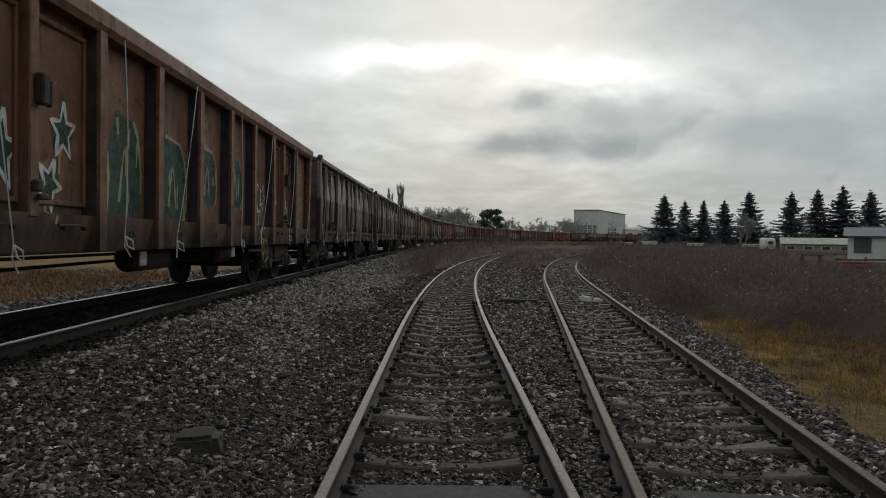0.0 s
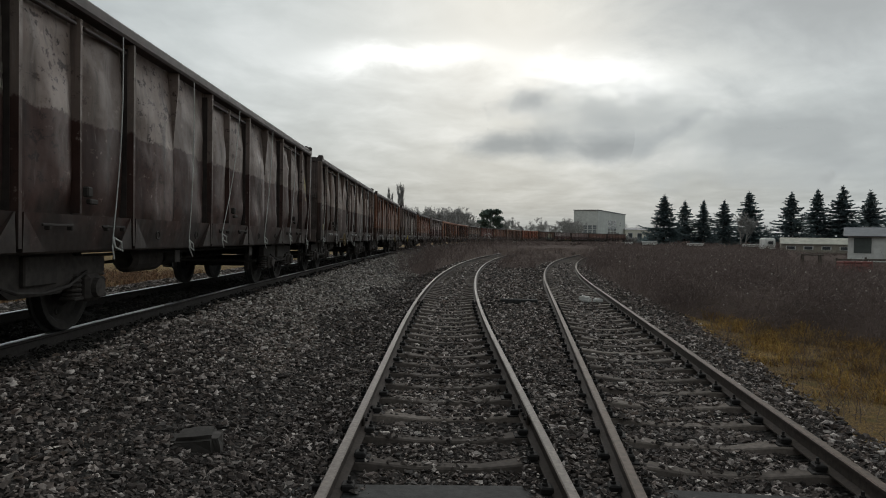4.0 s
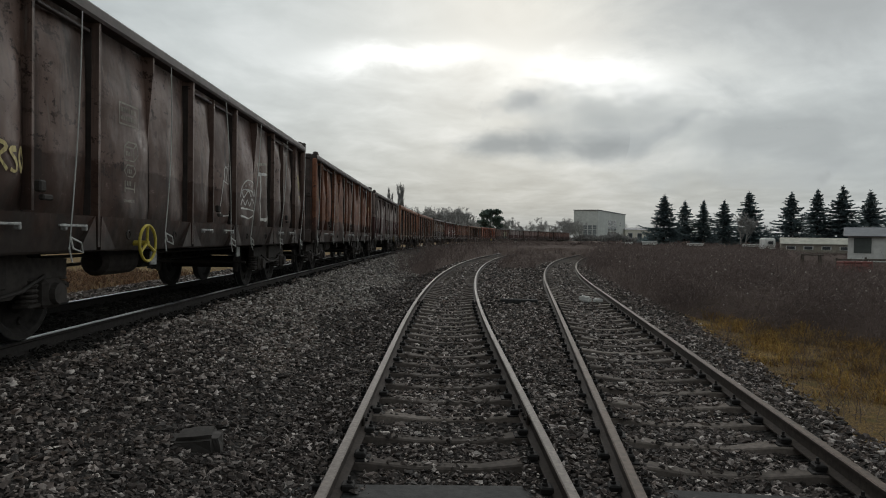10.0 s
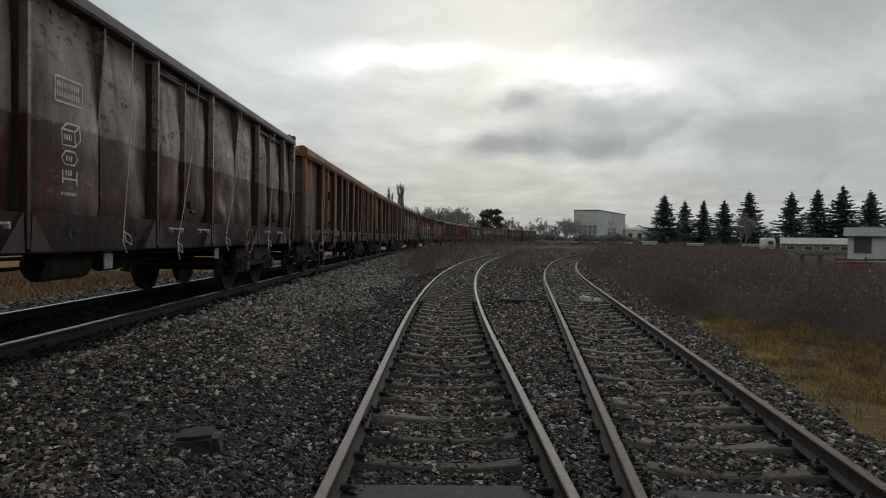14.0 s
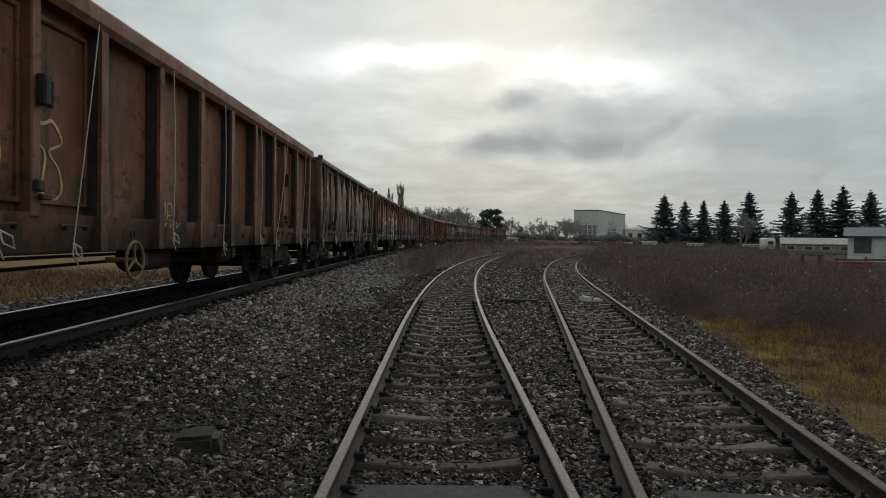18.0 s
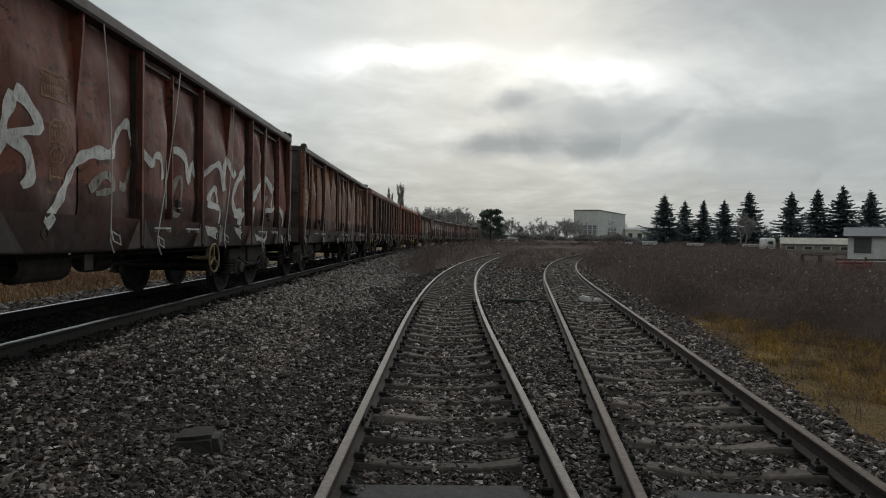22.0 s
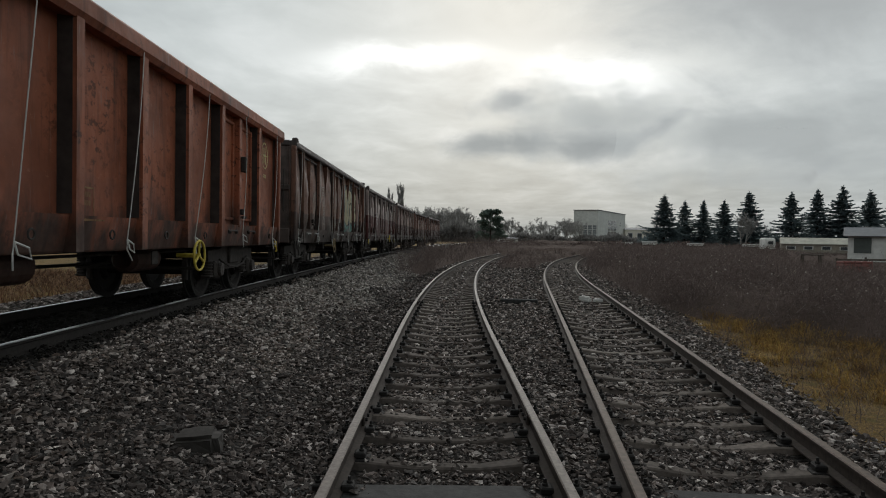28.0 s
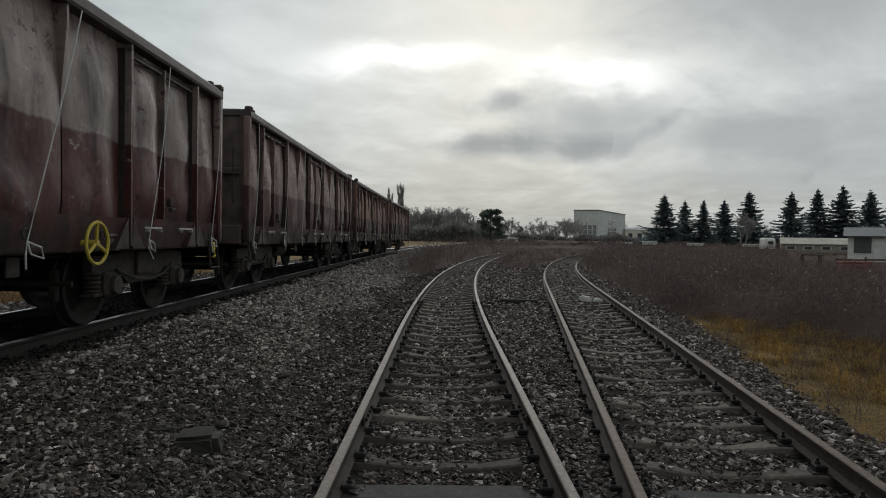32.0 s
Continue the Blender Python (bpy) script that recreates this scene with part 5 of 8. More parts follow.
    table(14, -0.28, 1.48, 0.40, 0.32, "ochre")
    table(9, 0.35, 1.50, 0.36, 0.32, "ochre")
    table(8, -0.15, 1.55, 0.42, 0.42, "ochre")
    for i in (1, 3, 5):
        w, k = on(i)
        part("label_holder", MB().box((-5.47, surface_y(k, -5.47, 1.30, PANEL_SEEDS[k]) - 0.008, 1.30), (0.30, 0.02, 0.26), 0.004), M["soot"], w, "black steel label holder")
        part("paper_label", MB().box((-5.46, surface_y(k, -5.47, 1.30, PANEL_SEEDS[k]) - 0.024, 1.30), (0.16, 0.006, 0.17), 0.002, pose(0, 0, 0, 0, 9).to_3x3()), PAINT["cream"], w, "white paper label in its clip")
    # wagon with a chalked box, letters and a hand
    line(5, [(2.40, 2.17), (3.19, 2.23)], 0.05)
    line(5, [(2.54, 2.19), (2.49, 1.41), (2.61, 1.34), (2.91, 1.35), (3.07, 1.53), (3.18, 2.19)], 0.05)
    line(5, [(2.37, 2.34), (2.83, 2.39), (2.85, 2.26)], 0.05, "dull")
    for x, pts in ((-4.95, [(0, 0), (0.05, 0.2), (0.10, 0), (0.08, 0.08), (0.02, 0.08)]), (-4.80, [(0, 0), (0, 0.2), (0.1, 0.18), (0.02, 0.1), (0.11, 0)]),
                   (-4.65, [(0.1, 0.18), (0, 0.16), (0.09, 0.08), (0.08, 0), (0, 0.01)]), (-4.50, [(0.05, 0), (0, 0.1), (0.05, 0.2), (0.1, 0.1), (0.05, 0)])):
        line(5, [(x + a, 1.52 + b) for a, b in pts], 0.035, "gold")
    for pts in ([(0.38, 1.88), (0.35, 1.39), (0.64, 1.34), (0.81, 1.42), (0.98, 1.92), (0.77, 1.85), (0.53, 1.86), (0.38, 1.88)], [(0.44, 1.89), (0.43, 2.03), (0.50, 2.10), (0.56, 2.05), (0.57, 1.89)],
                [(0.59, 1.88), (0.60, 2.11), (0.65, 2.15), (0.70, 2.08), (0.70, 1.86)], [(0.73, 1.86), (0.72, 2.10), (0.80, 2.13), (0.84, 2.03), (0.82, 1.85)], [(0.85, 1.87), (0.87, 2.07), (0.94, 2.09), (0.98, 1.92)],
                [(1.32, 1.68), (1.38, 1.83), (1.56, 1.96), (1.77, 2.0), (2.04, 1.96), (2.17, 1.84), (2.14, 1.74), (1.87, 1.82), (1.46, 1.81), (1.34, 1.70)], [(1.31, 1.54), (1.46, 1.65), (1.60, 1.56), (1.69, 1.65), (1.81, 1.55), (1.94, 1.68), (2.12, 1.60)],
                [(1.42, 1.77), (1.55, 1.69), (1.73, 1.81), (1.87, 1.72), (2.02, 1.82)], [(1.30, 1.49), (1.69, 1.49), (2.11, 1.47)], [(1.28, 1.36), (1.74, 1.33), (2.03, 1.39), (2.11, 1.47)],
                [(1.58, 1.88), (1.62, 1.90)], [(1.72, 1.93), (1.76, 1.92)], [(1.86, 1.89), (1.90, 1.91)]):
        line(5, pts, 0.024)
    # coloured piece over the whole side
    patch(8, [(-6.9, 1.1), (-6.0, 1.2), (-5.6, 1.9), (-6.2, 2.3), (-6.9, 1.9)], "slate")
    for x, c in ((-4.6, "teal"), (-3.3, "ochre"), (-2.2, "olive"), (-1.3, "blue"), (-0.3, "teal")):
        patch(8, [(x - 0.5, 1.1), (x + 0.3, 1.0), (x + 0.45, 1.6), (x + 0.1, 2.35), (x - 0.3, 2.2), (x - 0.25, 1.7)], c)
        patch(8, [(x - 0.1, 1.3), (x + 0.5, 1.2), (x + 0.6, 1.9), (x + 0.3, 2.0)], "ochre", lift=0.008)
        line(8, [(x - 0.5, 1.1), (x - 0.3, 2.2), (x + 0.1, 2.4), (x + 0.4, 1.6)], 0.04, "black")
    for col, lift, pts in (
            ("tan", 0.004, [(0.88, 1.05), (0.90, 2.0), (1.20, 2.08), (1.85, 2.08), (2.02, 1.9), (2.04, 1.05)]), ("blue", 0.008, [(1.21, 2.23), (1.43, 2.30), (1.57, 2.16), (1.56, 2.03), (1.44, 1.91), (1.35, 1.84), (1.24, 1.84)]),
            ("black", 0.008, [(1.05, 1.67), (1.32, 1.73), (1.56, 1.71), (1.50, 1.57), (1.75, 1.52), (1.63, 1.13), (1.47, 1.14), (1.38, 1.38), (1.21, 1.24), (1.03, 1.16), (1.04, 1.26), (1.18, 1.30), (1.16, 1.47), (1.04, 1.58)]),
            ("orange", 0.012, [(1.20, 1.47), (1.32, 1.49), (1.37, 1.42), (1.30, 1.29), (1.24, 1.37)]), ("olive", 0.012, [(1.56, 1.45), (1.82, 1.47), (1.89, 1.19), (1.63, 1.13)]), ("blue", 0.012, [(1.27, 1.26), (1.43, 1.25), (1.41, 1.04), (1.21, 0.99), (1.19, 1.10)]),
            ("olive", 0.004, [(2.26, 1.20), (2.28, 1.96), (2.49, 2.16), (2.85, 2.18), (3.22, 2.12), (3.24, 1.69), (3.05, 1.32)]), ("orange", 0.008, [(2.27, 1.36), (2.76, 1.69), (3.04, 1.72), (2.59, 1.47), (2.28, 1.22)]),
            ("orange", 0.008, [(2.37, 2.02), (2.58, 2.01), (3.04, 2.10), (2.99, 1.98), (2.50, 1.83)]), ("slate", 0.010, [(2.46, 1.42), (2.85, 1.48), (2.86, 1.22), (2.34, 1.16)]),
            ("olive", 0.004, [(3.66, 1.22), (3.68, 2.17), (3.91, 2.30), (4.10, 2.23), (4.30, 1.74), (4.28, 1.27)]), ("orange", 0.008, [(3.66, 1.34), (3.80, 1.48), (3.95, 1.41), (4.17, 1.50), (4.30, 1.22), (3.81, 1.20)]), ("orange", 0.008, [(3.80, 1.79), (4.0, 1.97), (4.04, 1.72)]),
            ("olive", 0.004, [(4.68, 1.29), (4.70, 1.83), (4.99, 2.01), (5.32, 2.09), (5.38, 1.72), (5.29, 1.30)]), ("orange", 0.008, [(4.78, 1.42), (4.94, 1.74), (5.29, 1.68), (5.23, 1.53), (5.0, 1.54), (5.0, 1.24), (4.81, 1.28)]),
            ("slate", 0.003, [(4.70, 2.0), (5.0, 2.15), (5.40, 2.2), (5.42, 2.55), (4.75, 2.45)]), ("slate", 0.004, [(5.69, 1.39), (5.69, 2.2), (5.98, 1.98), (6.23, 1.79), (6.15, 1.62)]),
            ("teal", 0.008, [(5.73, 1.35), (6.03, 1.61), (6.40, 1.51), (6.41, 1.05), (5.77, 1.0)]), ("orange", 0.010, [(5.65, 1.60), (5.72, 1.57), (5.71, 1.12), (5.65, 1.11)]), ("ochre", 0.010, [(5.66, 2.16), (5.79, 2.12), (5.76, 1.92), (5.66, 1.70)]),
            ("orange", 0.012, [(5.95, 1.26), (6.12, 1.40), (6.20, 1.30), (6.05, 1.18)])):
        patch(8, pts, col, lift=lift)
    line(8, [(0.92, 1.96), (1.26, 2.01), (1.59, 2.11), (1.85, 2.12), (1.99, 2.03)], 0.05, "cream")
    line(8, [(4.67, 1.76), (4.94, 2.0), (5.32, 2.11)], 0.05, "orange")
    line(8, [(5.72, 1.38), (6.03, 1.63), (6.40, 1.53)], 0.035, "orange")
    for zz in (1.9, 1.72, 1.55, 1.38):
        line(8, [(6.4, zz), (6.55, zz + 0.12), (6.5, zz - 0.05), (6.7, zz - 0.12)], 0.035, "cream")
    # yellow loops
    line(9, [(-4.9, 1.3), (-4.75, 1.95), (-4.55, 2.05), (-4.42, 1.95), (-4.6, 1.8), (-4.4, 1.7), (-4.45, 1.4), (-4.69, 1.23), (-4.9, 1.3)], 0.032, "gold")
    line(9, [(-5.0, 1.9), (-4.8, 2.1), (-4.6, 2.2), (-4.45, 2.1)], 0.032, "gold")
    line(9, [(-4.05, 2.02), (-3.85, 1.98), (-3.7, 2.02), (-3.56, 1.85), (-3.75, 1.75), (-3.6, 1.6), (-3.56, 1.4), (-3.75, 1.3), (-3.85, 1.42), (-3.8, 1.7), (-3.9, 1.8), (-3.98, 1.72)], 0.03, "gold")
    line(9, [(-4.1, 1.9), (-4.12, 1.6)], 0.03, "gold")
    for x in (-1.62, -1.42, -1.22):
        line(9, [(x, 1.26), (x, 1.40), (x + 0.12, 1.42), (x + 0.13, 1.28), (x, 1.26), (x + 0.05, 1.12), (x + 0.16, 1.2)], 0.022, "gold")
    for x in (5.85, 6.05, 6.25, 6.42):
        line(9, [(x, 1.62), (x, 1.48), (x + 0.12, 1.6), (x + 0.12, 1.48)], 0.028, "cream")
        line(9, [(x - 0.05, 1.25), (x - 0.02, 1.42), (x + 0.12, 1.38), (x + 0.10, 1.24), (x - 0.05, 1.25)], 0.032, "cream")
    # big white letters
    line(11, [(-3.09, 2.17), (-2.95, 2.1), (-2.80, 1.92), (-3.0, 1.85), (-3.19, 1.81), (-3.10, 2.15)], 0.10)
    line(11, [(-3.19, 1.81), (-3.29, 1.52)], 0.09)
    line(11, [(-3.15, 1.8), (-2.95, 1.7), (-2.90, 1.5), (-3.0, 1.41)], 0.09)
    line(11, [(-2.70, 1.09), (-2.45, 1.4), (-2.17, 1.71), (-1.9, 1.82), (-1.6, 1.85), (-1.4, 2.1), (-1.14, 2.23), (-1.0, 2.1), (-0.63, 1.86), (-0.55, 1.95), (-0.4, 1.95), (-0.3, 1.7)], 0.10)
    line(11, [(-1.4, 1.55), (-1.2, 1.55), (-0.95, 1.9), (-0.9, 1.95)], 0.07, "dull")
    line(11, [(-2.0, 1.45), (-1.75, 1.62), (-1.55, 1.5), (-1.9, 1.42)], 0.08, "dull")
    line(11, [(-0.05, 1.35), (-0.1, 1.85), (0.1, 2.1), (0.35, 2.05), (0.5, 1.75), (0.62, 2.0)], 0.11)
    line(11, [(0.0, 1.35), (0.12, 1.7), (0.25, 1.75), (0.28, 1.3), (0.0, 1.35)], 0.08, "dull")
    line(11, [(0.62, 2.0), (0.85, 1.85), (1.05, 1.80), (1.23, 1.94), (1.42, 2.04), (1.66, 2.10), (1.77, 2.0), (1.91, 1.72)], 0.11)
    line(11, [(1.95, 2.12), (1.89, 1.9), (1.93, 1.72)], 0.12)
    line(11, [(1.98, 2.1), (2.14, 2.23), (2.29, 2.12), (2.41, 1.99), (2.53, 2.08)], 0.11)
    line(11, [(1.23, 1.52), (1.39, 1.65), (1.57, 1.73), (1.63, 1.63), (1.65, 1.52)], 0.08)
    line(11, [(1.23, 1.49), (1.49, 1.46), (1.74, 1.43), (1.75, 1.29), (1.74, 1.15)], 0.09)
    line(11, [(2.79, 1.40), (2.51, 1.41), (2.38, 1.55), (2.44, 1.72), (2.58, 1.92), (2.86, 2.10), (3.09, 2.17), (3.27, 2.07), (3.39, 1.93)], 0.13)
    patch(11, [(2.84, 1.83), (2.93, 1.88), (3.02, 1.83), (3.02, 1.69), (2.91, 1.64), (2.86, 1.72)], "white")
    patch(11, [(2.90, 1.60), (3.09, 1.62), (3.06, 1.52), (2.90, 1.50)], "dull")
    line(11, [(2.41, 1.39), (2.71, 1.35), (3.04, 1.42)], 0.09)
    line(11, [(2.74, 1.36), (2.71, 1.15)], 0.12)
    line(11, [(3.56, 1.69), (3.87, 1.92), (4.24, 2.08), (4.53, 2.14), (4.71, 2.01), (4.89, 1.91), (5.13, 2.02), (5.01, 1.85), (4.81, 1.60)], 0.11)
    line(11, [(4.50, 1.51), (4.94, 1.55), (5.44, 1.66), (5.66, 1.52), (5.88, 1.39), (5.95, 1.20)], 0.09)
    line(11, [(4.10, 1.53), (4.37, 1.68), (4.58, 1.79)], 0.08, "dull")
    line(11, [(3.56, 1.54), (3.60, 1.39), (3.70, 1.23)], 0.09)
    line(11, [(1.0, 1.05), (1.23, 1.08), (1.49, 1.07), (1.70, 1.0)], 0.13)
    line(11, [(1.76, 1.13), (1.82, 1.0), (1.88, 0.90)], 0.13, "dull")
    patch(11, [(2.42, 1.16), (2.77, 1.14), (2.99, 1.03), (2.90, 0.96), (2.6, 1.06)], "white")
    line(11, [(3.54, 1.03), (4.03, 0.97), (4.45, 0.95), (4.46, 1.12)], 0.09)
    line(11, [(5.40, 1.0), (5.7, 1.0), (6.0, 0.90), (6.13, 0.98)], 0.09)
    # small tag
    for x in (-5.1, -4.95, -4.8):
        line(13, [(x, 1.35), (x + 0.03, 1.6), (x + 0.12, 1.42), (x + 0.15, 1.58)], 0.035, "white")
    # cream bubble letters and scribbles
    for col, lift, pts in (
            ("slate", 0.002, [(1.30, 1.30), (1.25, 2.60), (1.9, 2.86), (2.9, 2.92), (3.5, 2.90), (4.2, 2.7), (4.4, 2.0), (4.2, 1.35), (3.0, 1.20), (1.9, 1.18)]),
            ("cream", 0.006, [(1.42, 1.62), (1.36, 2.30), (1.60, 2.62), (1.91, 2.70), (2.09, 2.71), (2.30, 2.60), (2.41, 2.19), (2.38, 1.71), (2.15, 1.46), (1.75, 1.42)]), ("teal", 0.010, [(1.90, 2.40), (2.0, 2.47), (2.08, 2.41), (2.10, 1.84), (2.02, 1.72), (1.92, 1.78)]),
            ("cream", 0.006, [(2.46, 2.63), (2.59, 2.70), (2.98, 2.68), (3.23, 2.56), (3.20, 2.40), (2.95, 2.12), (3.24, 2.14), (3.36, 2.0), (3.36, 1.64), (3.21, 1.49), (2.66, 1.52), (2.44, 1.51), (2.47, 1.76), (2.54, 2.01), (2.44, 2.19)]),
            ("teal", 0.010, [(2.82, 2.06), (2.98, 2.24), (3.20, 2.44), (3.16, 2.16)]), ("black", 0.010, [(2.46, 2.19), (2.75, 2.32), (2.60, 2.13)]),
            ("cream", 0.006, [(3.42, 2.13), (3.42, 2.72), (3.60, 2.76), (3.85, 2.69), (4.06, 2.50), (4.04, 2.21)]), ("cream", 0.006, [(3.42, 1.52), (3.42, 2.05), (4.04, 2.17), (4.22, 2.09), (4.14, 1.85), (3.95, 1.66)]),
            ("teal", 0.010, [(3.55, 2.33), (3.67, 2.46), (3.74, 2.22), (3.58, 2.17)]), ("black", 0.010, [(3.72, 1.98), (3.9, 2.05), (3.84, 1.88)]), ("teal", 0.006, [(2.42, 1.46), (2.72, 1.48), (3.06, 1.38), (2.92, 1.20), (2.60, 1.20), (2.41, 1.31)]), ("teal", 0.006, [(3.46, 1.48), (3.95, 1.61), (3.91, 1.31), (3.46, 1.25)])):
        patch(15, pts, col, lift=lift)
    line(15, [(1.40, 1.60), (1.75, 1.40), (2.15, 1.44), (2.42, 1.50), (2.72, 1.51), (3.21, 1.48), (3.56, 1.51), (3.95, 1.63), (4.16, 1.81), (4.24, 2.06), (4.06, 2.2), (4.08, 2.5), (3.85, 2.70)], 0.05, "black")
    line(15, [(2.42, 1.52), (2.48, 1.80), (2.54, 2.0), (2.42, 2.2), (2.40, 2.5), (2.46, 2.65)], 0.045, "black")
    line(15, [(3.37, 1.55), (3.38, 2.0), (3.22, 2.16), (3.24, 2.56)], 0.04, "black")
    patch(15, [(0.5, 1.75), (0.6, 2.05), (0.9, 2.2), (0.95, 1.8), (0.7, 1.7)], "teal")
    patch(15, [(0.95, 1.9), (1.3, 1.7), (1.36, 2.4), (1.05, 2.2)], "slate")
    patch(15, [(1.3, 1.2), (1.36, 1.5), (2.3, 1.4), (2.2, 1.2)], "teal")
    for x in (-0.66, -0.5, -0.36, -0.24):
        line(15, [(x, 1.3), (x + 0.02, 1.48), (x + 0.1, 1.36), (x + 0.11, 1.5)], 0.03, "dull")
    for x, dz in ((-4.0, 0.3), (-3.75, 0.35), (-1.2, 0.0), (-1.0, 0.05), (-0.75, 0.0), (-4.5, 0.1), (-1.5, 0.1)):
        line(15, [(x, 1.15), (x - 0.04, 1.5 + dz), (x + 0.06, 1.85 + dz), (x + 0.14, 1.75 + dz), (x + 0.08, 1.25)], 0.035, "dull")
    w, k = on(16)
    for row, (lead, rest) in enumerate(((0.13, 0.0), (0.13, 0.46), (0.26, 0.30))):
        bars(w, k, -6.17, 2.60 - 0.145 * row, [lead], 0.10, PAINT["white"])
        if rest:
            bars(w, k, -6.17 + lead + 0.08, 2.60 - 0.145 * row, [rest], 0.10, PAINT["white"])
    lettering(w, k, "RIV", -5.96, 2.50, 0.10, PAINT["white"])
    lettering(w, k, "Eaos", -6.18, 2.065, 0.10, PAINT["white"])
    bars(w, k, -5.95, 1.55, [0.18, 0.42], 0.035, PAINT["white"])
    bars(w, k, -1.8, 1.06, [0.5], 0.05, PAINT["white"])
    table(16, 3.0, 1.02, 0.26, 0.16, "dull")


build_marks()

# ---------- drifting clouds ----------


def cloud_mat(name, shade, scale, lo, hi, seed):
    m = Mat(name)
    m.t.nodes.remove(m.b)
    out = m.t.nodes["Material Output"]
    mp = m.n("Mapping", Scale=(scale, scale, scale * 1.7))
    mp.inputs["Location"].default_value = (seed, seed * 2.3, 0)
    m.link(m.tc.outputs["Object"], mp.inputs[0])
    q = m.n("TexNoise", Scale=1.0, Detail=7, Roughness=0.55, Distortion=0.3)
    m.link(mp.outputs[0], q.inputs["Vector"])
    att = m.n("Attribute")
    att.attribute_name = "thick"
    t = m.math("ADD", att.outputs["Fac"], m.math("MULTIPLY", m.math("SUBTRACT", q.outputs["Fac"], 0.5), 1.7))
    r = m.n("MapRange")
    r.interpolation_type = "SMOOTHSTEP"
    r.inputs[1].default_value, r.inputs[2].default_value = lo, hi
    r.inputs[3].default_value, r.inputs[4].default_value = 0.0, 0.85
    m.link(t, r.inputs[0])
    col = m.mix(m.grey(t, lo, 1.1), tuple(v * 1.35 for v in shade), shade)
    em, tr, mx = m.n("Emission"), m.n("BsdfTransparent"), m.n("MixShader")
    m.link(col, em.inputs["Color"])
    m.link(r.outputs[0], mx.inputs[0])
    m.link(tr.outputs[0], mx.inputs[1])
    m.link(em.outputs[0], mx.inputs[2])
    m.link(mx.outputs[0], out.inputs["Surface"])
    return m.m


CLOUDS = []
CLOUD_D = 1600.0


def build_cloud(label, cx, cz, w, h, thick, shade, scale, lo, hi, seed):
    """A far sheet of cloud; cx, cz, w, h are tangents of angles seen from the tracks; thick(u, v) for u, v in -1..1."""
    us, vs = np.linspace(-1, 1, 41), np.linspace(-1, 1, 21)
    mb = MB().sheet(us, vs, lambda u, v: (u * w * CLOUD_D, 60 * (u * u + v * v), v * h * CLOUD_D))
    me = mb.mesh("cloud", cloud_mat("cloud_vapour", shade, scale / CLOUD_D, lo, hi, seed), True)
    at = me.attributes.new("thick", "FLOAT", "POINT")
    at.data.foreach_set("value", np.array([thick(u, v) * min(1, 4 * (1 - abs(u))) * min(1, 4 * (1 - abs(v))) for u in us for v in vs], dtype=np.float32))
    ob = tagged(new("cloud", me), label, "cloud", "drifting clouds", "structure")
    ob.location = (cx * CLOUD_D, CLOUD_D, EYE_Z + cz * CLOUD_D)
    CLOUDS.append(ob)


def wing(u, v):
    # a flat bank that thins to the left and rises to a horn at its right end
    rise = min(1, max(0, (u - 0.48) / 0.42))
    mid, wide = -0.24 + 0.64 * rise, 0.27 - 0.13 * rise
    ends = min(1, max(0, (u + 0.85) / 0.45)) * min(1, max(0, (0.97 - u) / 0.10))
    return 1.1 * math.exp(-((v - mid) / wide) ** 2) * ends


def lump(u, v):
    return 1.1 * math.exp(-(u * 1.7) ** 2 - ((v + 0.25) * 1.9) ** 2)


def spread(u, v):
    return 1.25 * math.exp(-((u - 0.2) * 1.1) ** 2 - ((v - 0.35) * 1.2) ** 2)


build_cloud("ragged grey cloud with a rising horn", 0.165, 0.166, 0.26, 0.10, wing, (0.29, 0.31, 0.315), 9.0, 0.25, 1.15, 3.0)
build_cloud("small soft grey cloud puff", 0.108, 0.219, 0.10, 0.046, lump, (0.36, 0.38, 0.385), 14.0, 0.3, 1.25, 7.0)
build_cloud("thin grey cloud over the fir trees", 0.50, 0.118, 0.15, 0.065, lambda u, v: 0.9 * wing(u * 0.9, v * 0.8), (0.36, 0.38, 0.38), 10.0, 0.25, 1.2, 5.0)
build_cloud("broad dark grey cloud bank overhead", 0.50, 0.37, 0.42, 0.19, spread, (0.35, 0.37, 0.375), 5.0, 0.15, 0.95, 1.0)
build_cloud("pale grey cloud veil low over the field", 0.45, 0.17, 0.40, 0.12, lambda u, v: 0.95 * math.exp(-(u * 0.9) ** 2 - (v * 1.2) ** 2), (0.35, 0.375, 0.38), 6.0, 0.1, 1.1, 9.0)

# ---------- vegetation ----------
rv = np.random.RandomState(7)


def ribbons(P0, P1, w0, w1, side):
    """Thin tapering blades from P0 to P1: vertices and quads."""
    n = len(P0)
    V = np.empty((n, 4, 3))
    V[:, 0], V[:, 1] = P0 - side * w0[:, None], P0 + side * w0[:, None]
    V[:, 2], V[:, 3] = P1 + side * w1[:, None], P1 - side * w1[:, None]
    return V.reshape(-1, 3), np.arange(n * 4).reshape(n, 4)


def unit(v):
    return v / np.maximum(np.linalg.norm(v, axis=1), 1e-9)[:, None]


